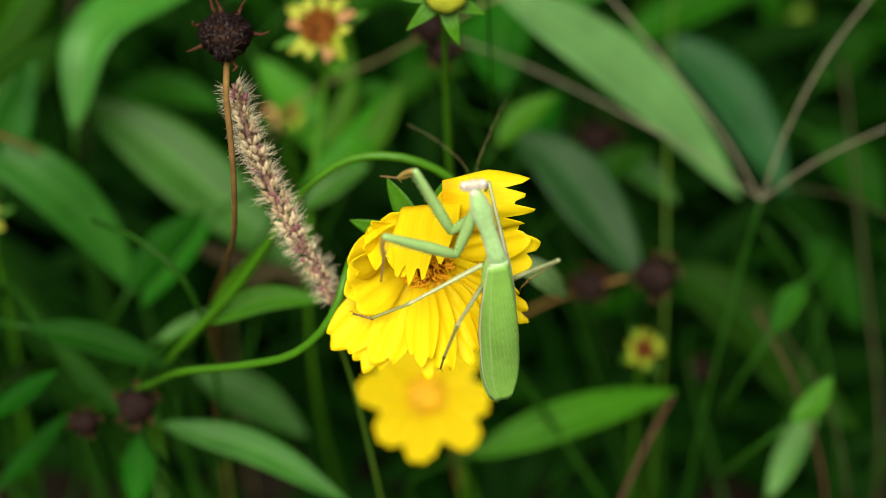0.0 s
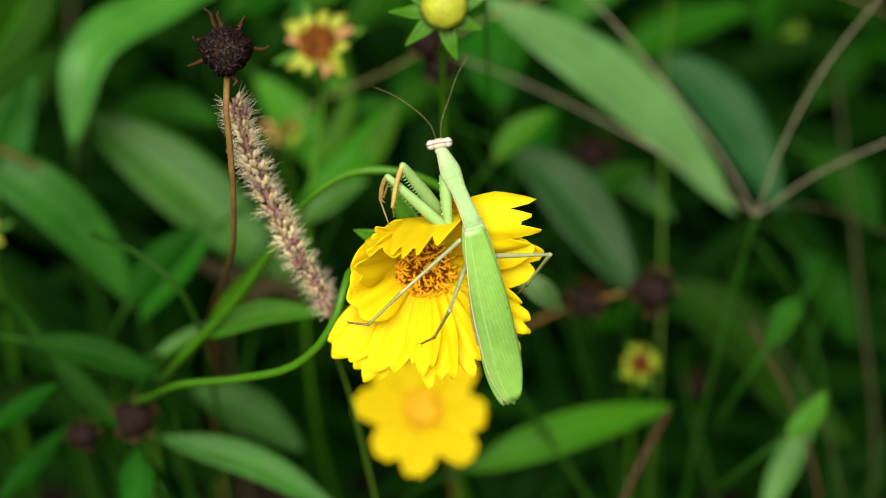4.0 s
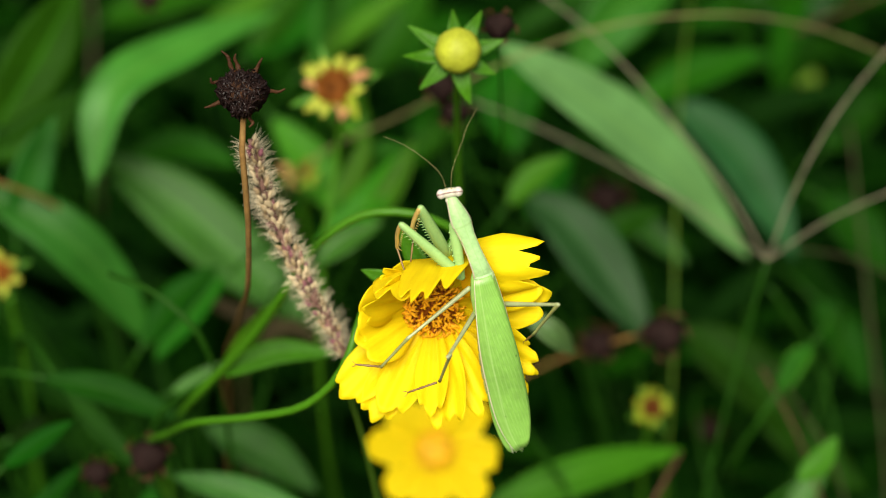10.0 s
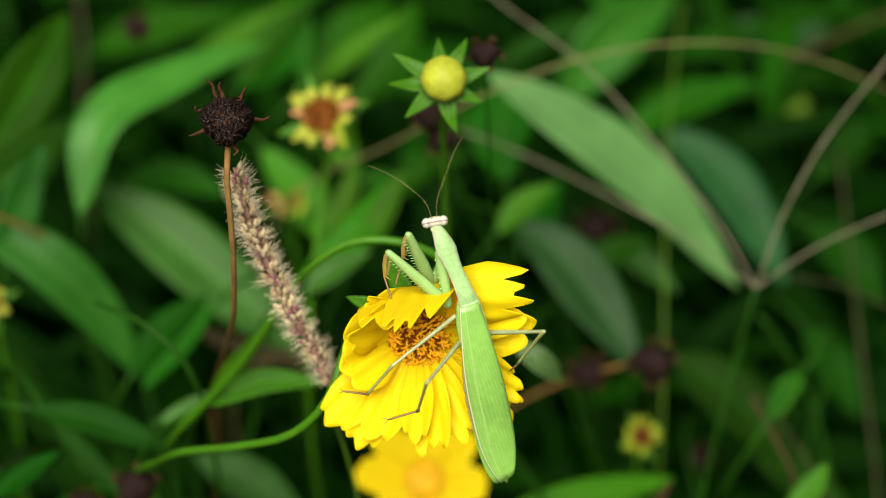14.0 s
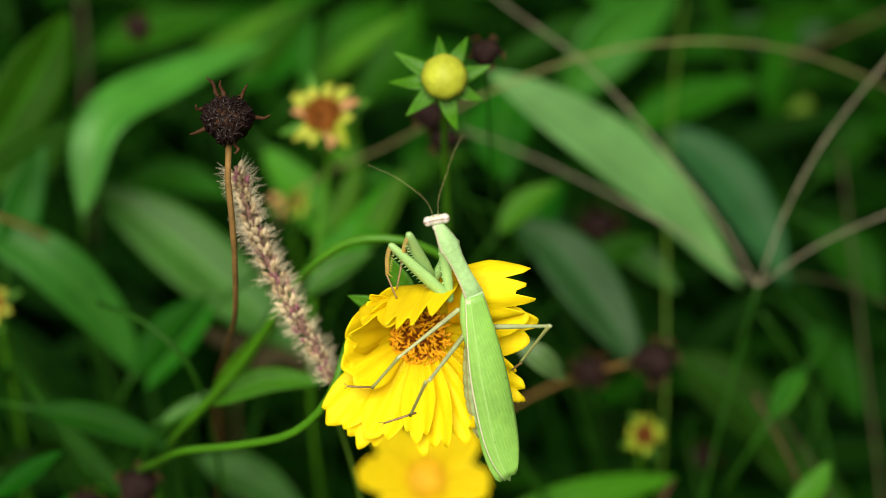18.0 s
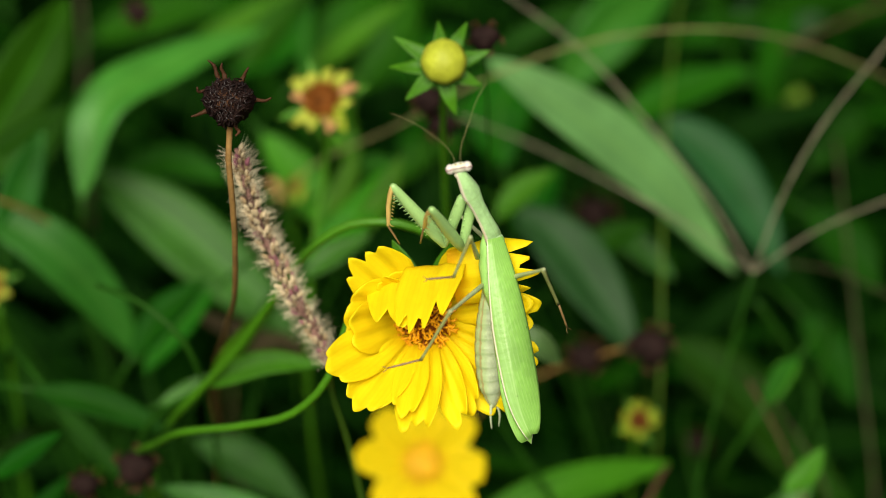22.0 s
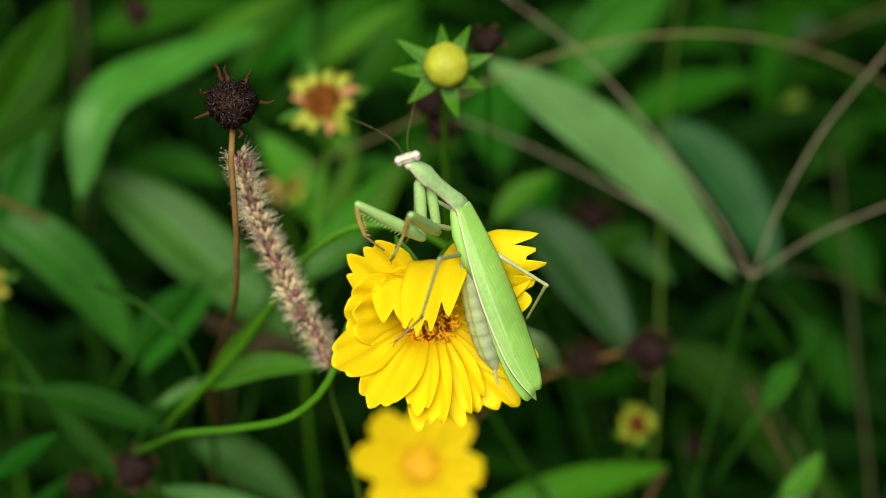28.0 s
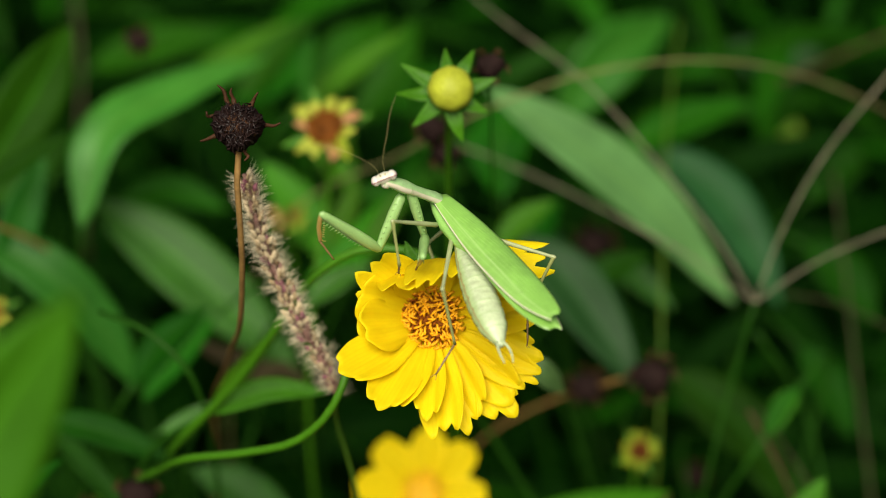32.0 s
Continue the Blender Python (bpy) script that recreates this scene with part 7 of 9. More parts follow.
        (29.2, pose(-0.02306, 0.00123, -0.00893, -18.1, -22.0, -126.3)),
        (30.5, pose(-0.02117, 0.00140, -0.00701, -30.1, -3.1, -118.2)),
        (30.6, pose(-0.02188, 0.00137, -0.00713, -31.7, -2.6, -118.5)),
        (30.85, pose(-0.02383, 0.00140, -0.00731, -35.8, -1.5, -119.5)),
        (31, pose(-0.02511, 0.00151, -0.00730, -38.2, -0.9, -120.1)),
        (31.4, pose(-0.02865, 0.00202, -0.00667, -44.9, 0.3, -121.9)),
        (31.7, pose(-0.03111, 0.00252, -0.00558, -49.9, 0.8, -123.4)),
        (32, pose(-0.03313, 0.00298, -0.00410, -54.8, 1.1, -124.9))],
        "FR_coxa": [
        (0, pose(-0.00083, 0.01317, -0.00500, -39.1, -53.1, 174.4)),
        (0.3, pose(-0.00066, 0.01321, -0.00493, -50.6, -59.4, -168.4)),
        (0.6, pose(-0.00049, 0.01325, -0.00486, -75.2, -65.2, -137.0)),
        (1, pose(-0.00026, 0.01330, -0.00477, -121.0, -60.7, -80.8)),
        (1.7, pose(-0.00014, 0.01333, -0.00473, -134.0, -53.8, -62.5)),
        (2.4, pose(-0.00014, 0.01333, -0.00473, -134.0, -53.8, -62.5)),
        (13, pose(-0.00018, 0.01340, -0.00419, -68.2, -52.1, -141.5)),
        (19.6, pose(-0.00137, 0.01302, -0.00274, -108.0, -61.7, -97.0)),
        (20, pose(-0.00376, 0.01225, 0.00014, -162.1, -53.8, -46.4)),
        (20.2, pose(-0.00438, 0.01188, 0.00037, -153.5, -63.0, -46.6)),
        (20.4, pose(-0.00499, 0.01151, 0.00061, -135.2, -72.0, -56.9)),
        (20.8, pose(-0.00462, 0.01157, 0.00104, -104.6, -71.5, -87.7)),
        (21, pose(-0.00444, 0.01160, 0.00126, -81.9, -69.2, -111.5)),
        (21.5, pose(-0.00397, 0.01167, 0.00179, -38.9, -43.3, -163.1)),
        (22.2, pose(-0.00480, 0.01120, 0.00176, -58.5, -56.3, -136.1)),
        (23, pose(-0.00575, 0.01067, 0.00172, -77.0, -59.9, -112.1)),
        (23.6, pose(-0.00578, 0.01068, 0.00164, -76.0, -60.6, -112.3)),
        (24, pose(-0.00589, 0.01071, 0.00133, -71.3, -63.3, -114.3)),
        (24.5, pose(-0.00604, 0.01075, 0.00094, -61.9, -65.9, -120.5)),
        (25.5, pose(-0.00633, 0.01049, 0.00101, -64.5, -67.3, -118.1)),
        (26.7, pose(-0.00667, 0.01019, 0.00109, -68.1, -68.9, -114.9)),
        (28, pose(-0.00705, 0.00986, 0.00118, -72.5, -70.5, -110.8)),
        (29.2, pose(-0.00816, 0.00598, 0.00320, -79.1, -42.4, -96.5)),
        (30.5, pose(-0.00936, 0.00178, 0.00539, -76.1, -11.6, -88.3)),
        (30.6, pose(-0.00939, 0.00163, 0.00537, -76.3, -12.0, -86.3)),
        (30.85, pose(-0.00945, 0.00125, 0.00531, -76.9, -13.0, -80.6)),
        (31, pose(-0.00949, 0.00103, 0.00528, -77.4, -13.7, -76.6)),
        (31.4, pose(-0.00958, 0.00043, 0.00519, -79.5, -15.9, -64.4)),
        (31.7, pose(-0.00966, -0.00002, 0.00512, -81.6, -17.6, -54.3)),
        (32, pose(-0.00973, -0.00047, 0.00505, -83.8, -18.9, -44.4))],
        "FR_femur": [
        (0, pose(-0.00903, 0.00291, -0.01037, -174.2, -36.9, -164.3)),
        (0.3, pose(-0.00809, 0.00249, -0.01051, 177.8, -51.0, -158.0)),
        (0.6, pose(-0.00712, 0.00210, -0.01062, 159.2, -68.3, -139.2)),
        (1, pose(-0.00577, 0.00167, -0.01072, 71.4, -73.4, -47.8)),
        (1.7, pose(-0.00509, 0.00148, -0.01076, 52.7, -64.9, -26.3)),
        (2.4, pose(-0.00509, 0.00148, -0.01076, 52.7, -64.9, -26.3)),
        (13, pose(-0.00502, 0.00280, -0.01228, 143.0, -43.2, -136.7)),
        (19.6, pose(-0.00717, 0.00176, -0.00913, 123.9, -51.8, -102.2)),
        (20, pose(-0.01111, 0.00039, -0.00243, 109.9, -50.7, -58.3)),
        (20.2, pose(-0.00974, -0.00094, -0.00249, 114.3, -55.2, -67.7)),
        (20.4, pose(-0.00824, -0.00195, -0.00248, 120.5, -59.5, -78.3)),
        (20.8, pose(-0.00767, -0.00158, -0.00332, 133.1, -46.3, -96.7)),
        (21, pose(-0.00737, -0.00136, -0.00373, 137.8, -37.0, -106.0)),
        (21.5, pose(-0.00660, -0.00067, -0.00469, 141.6, -8.5, -128.6)),
        (22.2, pose(-0.00692, -0.00112, -0.00494, 145.2, -20.9, -115.7)),
        (23, pose(-0.00728, -0.00161, -0.00522, 148.7, -34.0, -105.2)),
        (23.6, pose(-0.00716, -0.00172, -0.00512, 147.3, -33.4, -104.6)),
        (24, pose(-0.00668, -0.00210, -0.00472, 141.9, -30.7, -102.4)),
        (24.5, pose(-0.00607, -0.00249, -0.00417, 135.4, -27.3, -100.3)),
        (25.5, pose(-0.00651, -0.00281, -0.00393, 135.6, -26.9, -99.2)),
        (26.7, pose(-0.00704, -0.00318, -0.00364, 135.9, -26.4, -98.2)),
        (28, pose(-0.00761, -0.00358, -0.00333, 136.3, -25.8, -97.1)),
        (29.2, pose(-0.00655, -0.00366, -0.00708, 136.9, -7.9, -90.2)),
        (30.5, pose(-0.00588, -0.00089, -0.00810, 137.0, 11.4, -82.6)),
        (30.6, pose(-0.00585, -0.00100, -0.00812, 137.6, 12.2, -80.4)),
        (30.85, pose(-0.00577, -0.00128, -0.00815, 139.6, 13.7, -74.4)),
        (31, pose(-0.00572, -0.00145, -0.00817, 141.1, 14.3, -70.4)),
        (31.4, pose(-0.00559, -0.00191, -0.00822, 146.1, 14.1, -58.9)),
        (31.7, pose(-0.00550, -0.00225, -0.00826, 150.5, 12.2, -50.0)),
        (32, pose(-0.00540, -0.00258, -0.00829, 155.0, 8.7, -41.5))],
        "FR_tibia": [
        (0, pose(-0.01594, 0.02282, -0.01207, -54.9, -36.9, -164.3)),
        (0.3, pose(-0.01540, 0.02232, -0.00999, -54.6, -51.0, -158.0)),
        (0.6, pose(-0.01474, 0.02163, -0.00783, -68.6, -68.3, -139.2)),
        (1, pose(-0.01367, 0.02042, -0.00499, -158.6, -73.4, -47.8)),
        (1.7, pose(-0.01307, 0.01972, -0.00362, 178.6, -64.9, -26.3)),
        (2.4, pose(-0.01307, 0.01972, -0.00362, 178.6, -64.9, -26.3)),
        (13, pose(-0.01028, 0.02106, -0.00300, -62.0, -43.2, -136.7)),
        (19.6, pose(-0.01579, 0.01773, 0.00172, -85.7, -51.8, -102.2)),
        (20, pose(-0.02532, 0.00970, 0.01015, -118.2, -50.7, -58.3)),
        (20.2, pose(-0.02379, 0.01040, 0.00850, -114.2, -55.2, -67.7)),
        (20.4, pose(-0.02193, 0.01124, 0.00677, -108.7, -59.5, -78.3)),
        (20.8, pose(-0.02072, 0.01119, 0.00734, -86.5, -46.3, -96.7)),
        (21, pose(-0.02007, 0.01117, 0.00762, -77.5, -37.0, -106.0)),
        (21.5, pose(-0.01834, 0.01119, 0.00828, -68.4, -8.5, -128.6)),
        (22.2, pose(-0.02070, 0.01029, 0.00633, -67.3, -20.9, -115.7)),
        (23, pose(-0.02310, 0.00906, 0.00389, -69.3, -34.0, -105.2)),
        (23.6, pose(-0.02280, 0.00885, 0.00441, -69.2, -33.4, -104.6)),
        (24, pose(-0.02149, 0.00798, 0.00651, -68.4, -30.7, -102.4)),
        (24.5, pose(-0.01967, 0.00688, 0.00903, -67.1, -27.3, -100.3)),
        (25.5, pose(-0.02034, 0.00623, 0.00926, -69.1, -26.9, -99.2)),
        (26.7, pose(-0.02114, 0.00545, 0.00953, -71.5, -26.4, -98.2)),
        (28, pose(-0.02201, 0.00461, 0.00982, -74.0, -25.8, -97.1)),
        (29.2, pose(-0.02197, -0.00161, 0.00724, -76.6, -7.9, -90.2)),
        (30.5, pose(-0.02085, -0.00570, 0.00604, -76.2, 11.4, -82.6)),
        (30.6, pose(-0.02075, -0.00656, 0.00581, -75.0, 12.2, -80.4)),
        (30.85, pose(-0.02041, -0.00875, 0.00515, -71.6, 13.7, -74.4)),
        (31, pose(-0.02013, -0.01006, 0.00468, -69.3, 14.3, -70.4)),
        (31.4, pose(-0.01914, -0.01344, 0.00320, -62.1, 14.1, -58.9)),
        (31.7, pose(-0.01818, -0.01576, 0.00192, -56.4, 12.2, -50.0)),
        (32, pose(-0.01709, -0.01782, 0.00055, -50.9, 8.7, -41.5))],
        "FR_tarsus": [
        (0, pose(-0.01939, 0.01538, -0.01917, -74.0, -40.1, -165.5)),
        (0.3, pose(-0.01943, 0.01393, -0.01555, -75.4, -37.0, -152.2)),
        (0.6, pose(-0.01926, 0.01250, -0.01157, -81.8, -36.8, -127.4)),
        (1, pose(-0.01861, 0.01082, -0.00612, -101.7, -36.6, -74.3)),
        (1.7, pose(-0.01809, 0.01010, -0.00351, -109.7, -35.1, -52.5)),
        (2.4, pose(-0.01809, 0.01010, -0.00351, -109.7, -35.1, -52.5)),
        (13, pose(-0.01155, 0.01286, -0.00998, 37.0, -65.4, 113.0)),
        (19.6, pose(-0.01679, 0.00924, -0.00497, -106.0, -80.5, -89.7)),
        (20, pose(-0.02578, 0.00071, 0.00409, -77.5, -32.9, -52.0)),
        (20.2, pose(-0.02484, 0.00119, 0.00286, -80.3, -31.0, -60.6)),
        (20.4, pose(-0.02355, 0.00187, 0.00155, -82.4, -30.3, -70.9)),
        (20.8, pose(-0.02097, 0.00333, -0.00014, -75.4, -29.8, -90.5)),
        (21, pose(-0.01957, 0.00440, -0.00084, -70.8, -28.4, -102.3)),
        (21.5, pose(-0.01616, 0.00753, -0.00169, -58.3, -19.3, -135.2)),
        (22.2, pose(-0.01847, 0.00526, -0.00302, -64.4, -26.7, -118.7)),
        (23, pose(-0.02090, 0.00257, -0.00453, -70.7, -31.2, -104.0)),
        (23.6, pose(-0.02047, 0.00248, -0.00406, -70.6, -30.2, -103.2)),
        (24, pose(-0.01870, 0.00209, -0.00217, -69.5, -26.2, -100.4)),
        (24.5, pose(-0.01632, 0.00163, 0.00015, -67.8, -21.2, -97.4)),
        (25.5, pose(-0.01726, 0.00108, 0.00022, -72.0, -20.8, -97.0)),
        (26.7, pose(-0.01838, 0.00043, 0.00032, -77.1, -20.2, -96.6)),
        (28, pose(-0.01959, -0.00026, 0.00043, -82.6, -19.6, -96.2)),
        (29.2, pose(-0.01946, -0.00308, -0.00322, -82.4, -3.4, -89.6)),
        (30.5, pose(-0.01855, -0.00330, -0.00429, -78.7, 13.9, -82.1)),
        (30.6, pose(-0.01835, -0.00391, -0.00443, -77.3, 14.5, -79.9)),
        (30.85, pose(-0.01777, -0.00547, -0.00485, -73.5, 15.7, -73.8)),
        (31, pose(-0.01735, -0.00641, -0.00515, -70.9, 16.0, -69.8)),
        (31.4, pose(-0.01601, -0.00881, -0.00610, -63.5, 15.1, -58.4)),
        (31.7, pose(-0.01481, -0.01044, -0.00692, -57.7, 12.6, -49.7)),
        (32, pose(-0.01350, -0.01186, -0.00777, -52.4, 8.6, -41.6))],
        "ML_femur": [
        (0, pose(-0.00350, -0.00400, -0.00400, 169.6, -34.5, -69.0)),
        (0.3, pose(-0.00350, -0.00400, -0.00400, 171.2, -34.6, -67.6)),
        (0.6, pose(-0.00350, -0.00400, -0.00400, 172.9, -34.7, -66.2)),
        (1, pose(-0.00350, -0.00400, -0.00400, 175.2, -34.9, -64.4)),
        (1.7, pose(-0.00350, -0.00400, -0.00400, 176.3, -35.0, -63.5)),
        (2.4, pose(-0.00350, -0.00400, -0.00400, 176.3, -35.0, -63.5)),
        (13, pose(-0.00350, -0.00400, -0.00400, 179.8, -40.7, -68.6)),
        (19.6, pose(-0.00350, -0.00400, -0.00400, 164.5, -34.5, -68.4)),
        (20, pose(-0.00350, -0.00400, -0.00400, 136.2, -28.7, -74.6)),
        (20.2, pose(-0.00350, -0.00400, -0.00400, 132.2, -26.8, -74.5)),
        (20.4, pose(-0.00350, -0.00400, -0.00400, 128.1, -25.1, -74.6)),
        (20.8, pose(-0.00350, -0.00400, -0.00400, 117.4, -30.1, -68.6)),
        (21, pose(-0.00350, -0.00400, -0.00400, 111.4, -31.9, -64.9)),
        (21.5, pose(-0.00350, -0.00400, -0.00400, 95.8, -33.6, -55.0)),
        (22.2, pose(-0.00350, -0.00400, -0.00400, 105.8, -37.4, -50.5)),
        (23, pose(-0.00350, -0.00400, -0.00400, 118.2, -43.2, -47.9)),
        (23.6, pose(-0.00350, -0.00400, -0.00400, 122.5, -41.1, -54.0)),
        (24, pose(-0.00350, -0.00400, -0.00400, 135.7, -29.3, -74.8)),
        (24.5, pose(-0.00350, -0.00400, -0.00400, 143.9, -13.3, -91.1)),
        (25.5, pose(-0.00350, -0.00400, -0.00400, 144.5, -20.4, -90.7)),
        (26.7, pose(-0.00350, -0.00400, -0.00400, 144.5, -29.1, -90.1)),
        (28, pose(-0.00350, -0.00400, -0.00400, 143.8, -38.5, -89.5)),
        (29.2, pose(-0.00350, -0.00400, -0.00400, 141.7, -27.4, -79.4)),
        (30.5, pose(-0.00350, -0.00400, -0.00400, 140.8, -15.1, -69.6)),
        (30.6, pose(-0.00350, -0.00400, -0.00400, 141.4, -15.3, -69.3)),
        (30.85, pose(-0.00350, -0.00400, -0.00400, 142.8, -15.8, -68.5)),
        (31, pose(-0.00350, -0.00400, -0.00400, 143.6, -16.2, -68.1)),
        (31.4, pose(-0.00350, -0.00400, -0.00400, 145.8, -17.2, -66.9)),
        (31.7, pose(-0.00350, -0.00400, -0.00400, 147.4, -18.0, -66.0)),
        (32, pose(-0.00350, -0.00400, -0.00400, 149.1, -18.9, -65.2))],
        "ML_tibia": [
        (0, pose(-0.02210, -0.00900, -0.00110, -157.9, -34.5, -69.0)),
        (0.3, pose(-0.02194, -0.00977, -0.00156, -161.5, -34.6, -67.6)),
        (0.6, pose(-0.02174, -0.01054, -0.00203, -165.2, -34.7, -66.2)),
        (1, pose(-0.02140, -0.01154, -0.00266, -170.1, -34.9, -64.4)),
        (1.7, pose(-0.02121, -0.01203, -0.00297, -172.5, -35.0, -63.5)),
        (2.4, pose(-0.02121, -0.01203, -0.00297, -172.5, -35.0, -63.5)),
        (13, pose(-0.02166, -0.01104, -0.00394, -141.5, -40.7, -68.6)),
        (19.6, pose(-0.02203, -0.00816, 0.00030, -133.9, -34.5, -68.4)),
        (20, pose(-0.01876, -0.00150, 0.00783, -114.6, -28.7, -74.6)),
        (20.2, pose(-0.01783, -0.00121, 0.00888, -105.7, -26.8, -74.5)),
        (20.4, pose(-0.01683, -0.00093, 0.00986, -96.8, -25.1, -74.6)),
        (20.8, pose(-0.01501, 0.00081, 0.01096, -108.4, -30.1, -68.6)),
        (21, pose(-0.01399, 0.00166, 0.01140, -115.1, -31.9, -64.9)),
        (21.5, pose(-0.01127, 0.00363, 0.01215, -132.5, -33.6, -55.0)),
        (22.2, pose(-0.01483, 0.00142, 0.01088, -123.8, -37.4, -50.5)),
        (23, pose(-0.01819, -0.00144, 0.00852, -112.5, -43.2, -47.9)),
        (23.6, pose(-0.01830, -0.00140, 0.00839, -108.2, -41.1, -54.0)),
        (24, pose(-0.01870, -0.00124, 0.00786, -97.6, -29.3, -74.8)),
        (24.5, pose(-0.01917, -0.00105, 0.00717, -97.9, -13.3, -91.1)),
        (25.5, pose(-0.01930, 0.00014, 0.00661, -99.5, -20.4, -90.7)),
        (26.7, pose(-0.01935, 0.00154, 0.00587, -101.3, -29.1, -90.1)),
        (28, pose(-0.01928, 0.00301, 0.00500, -103.2, -38.5, -89.5)),
        (29.2, pose(-0.01954, -0.00135, 0.00672, -107.8, -27.4, -79.4)),
        (30.5, pose(-0.01877, -0.00624, 0.00787, -108.5, -15.1, -69.6)),
        (30.6, pose(-0.01887, -0.00637, 0.00772, -107.6, -15.3, -69.3)),
        (30.85, pose(-0.01910, -0.00668, 0.00734, -105.3, -15.8, -68.5)),
        (31, pose(-0.01924, -0.00686, 0.00711, -103.8, -16.2, -68.1)),
        (31.4, pose(-0.01958, -0.00735, 0.00647, -100.1, -17.2, -66.9)),
        (31.7, pose(-0.01981, -0.00772, 0.00597, -97.3, -18.0, -66.0)),
        (32, pose(-0.02002, -0.00807, 0.00547, -94.5, -18.9, -65.2))],
        "ML_tarsus": [
        (0, pose(-0.03153, -0.01535, -0.00481, -127.1, -19.5, -83.2)),
        (0.3, pose(-0.03161, -0.01609, -0.00468, -126.8, -15.4, -85.6)),
        (0.6, pose(-0.03162, -0.01680, -0.00454, -126.6, -11.3, -87.9)),
        (1, pose(-0.03152, -0.01770, -0.00434, -126.6, -5.9, -90.9)),
        (1.7, pose(-0.03143, -0.01812, -0.00425, -126.6, -3.1, -92.4)),
        (2.4, pose(-0.03143, -0.01812, -0.00425, -126.6, -3.1, -92.4)),
        (13, pose(-0.02861, -0.01897, -0.00958, -157.3, -37.6, -125.9)),
        (19.6, pose(-0.02794, -0.01575, -0.00681, -158.7, -27.8, -113.0)),
        (20, pose(-0.02217, -0.00785, -0.00171, -158.7, -23.5, -93.2)),
        (20.2, pose(-0.01957, -0.00708, -0.00139, -155.8, -21.7, -89.1)),
        (20.4, pose(-0.01684, -0.00617, -0.00089, -152.9, -20.6, -85.0)),
        (20.8, pose(-0.01645, -0.00587, 0.00114, -151.4, -20.2, -93.9)),
        (21, pose(-0.01615, -0.00567, 0.00220, -150.9, -19.6, -98.2)),
        (21.5, pose(-0.01508, -0.00500, 0.00480, -150.5, -17.4, -108.2)),
        (22.2, pose(-0.01611, -0.00747, 0.00299, -148.1, -20.7, -109.1)),
        (23, pose(-0.01652, -0.01012, 0.00046, -144.4, -26.5, -112.2)),
        (23.6, pose(-0.01693, -0.00963, -0.00018, -140.6, -17.2, -106.7)),
        (24, pose(-0.01871, -0.00725, -0.00249, -111.4, -4.0, -85.9)),
        (24.5, pose(-0.02088, -0.00375, -0.00436, -73.1, -12.5, -90.8)),
        (25.5, pose(-0.02132, -0.00395, -0.00445, -71.7, -13.2, -88.2)),
        (26.7, pose(-0.02171, -0.00416, -0.00438, -70.3, -14.7, -84.2)),
        (28, pose(-0.02195, -0.00426, -0.00412, -69.1, -16.9, -79.0)),
        (29.2, pose(-0.02218, -0.00717, -0.00340, -67.0, -3.5, -68.2)),
        (30.5, pose(-0.02131, -0.01034, -0.00308, -60.3, 9.5, -55.5)),
        (30.6, pose(-0.02119, -0.01046, -0.00327, -60.1, 9.4, -55.0)),
        (30.85, pose(-0.02088, -0.01076, -0.00376, -59.5, 9.2, -53.7)),
        (31, pose(-0.02069, -0.01093, -0.00405, -59.1, 9.0, -52.9)),
        (31.4, pose(-0.02014, -0.01137, -0.00479, -58.2, 8.5, -50.8)),
        (31.7, pose(-0.01970, -0.01168, -0.00531, -57.5, 8.0, -49.2)),
        (32, pose(-0.01926, -0.01198, -0.00581, -56.8, 7.5, -47.6))],
        "HL_femur": [
        (0, pose(-0.00350, -0.01100, -0.00400, 81.7, -34.1, -22.8)),
        (0.3, pose(-0.00350, -0.01100, -0.00400, 90.0, -32.1, -28.1)),
        (0.6, pose(-0.00350, -0.01100, -0.00400, 97.7, -29.1, -32.7)),
        (1, pose(-0.00350, -0.01100, -0.00400, 106.4, -23.8, -37.4)),
        (1.7, pose(-0.00350, -0.01100, -0.00400, 110.2, -21.0, -38.9)),
        (2.4, pose(-0.00350, -0.01100, -0.00400, 110.2, -21.0, -38.9)),
        (13, pose(-0.00350, -0.01100, -0.00400, 115.0, -32.6, -42.8)),
        (19.6, pose(-0.00350, -0.01100, -0.00400, 141.7, -31.1, -51.1)),
        (20, pose(-0.00350, -0.01100, -0.00400, -167.6, -17.9, -52.1)),
        (20.2, pose(-0.00350, -0.01100, -0.00400, -164.6, -24.9, -54.7)),
        (20.4, pose(-0.00350, -0.01100, -0.00400, -160.7, -32.8, -58.7)),
        (20.8, pose(-0.00350, -0.01100, -0.00400, -178.3, -32.4, -56.8)),
        (21, pose(-0.00350, -0.01100, -0.00400, 172.2, -32.3, -56.0)),
        (21.5, pose(-0.00350, -0.01100, -0.00400, 149.9, -32.2, -53.8)),
        (22.2, pose(-0.00350, -0.01100, -0.00400, 134.5, -30.0, -59.1)),
        (23, pose(-0.00350, -0.01100, -0.00400, 118.4, -29.9, -68.1)),
        (23.6, pose(-0.00350, -0.01100, -0.00400, 119.4, -29.0, -71.5)),
        (24, pose(-0.00350, -0.01100, -0.00400, 124.6, -22.4, -89.5)),
        (24.5, pose(-0.00350, -0.01100, -0.00400, 130.9, -4.5, -120.9)),
        (25.5, pose(-0.00350, -0.01100, -0.00400, 129.4, -18.3, -97.5)),
        (26.7, pose(-0.00350, -0.01100, -0.00400, 125.6, -30.4, -74.6)),
        (28, pose(-0.00350, -0.01100, -0.00400, 123.2, -38.3, -58.3)),
        (29.2, pose(-0.00350, -0.01100, -0.00400, 148.6, -30.0, -59.9)),
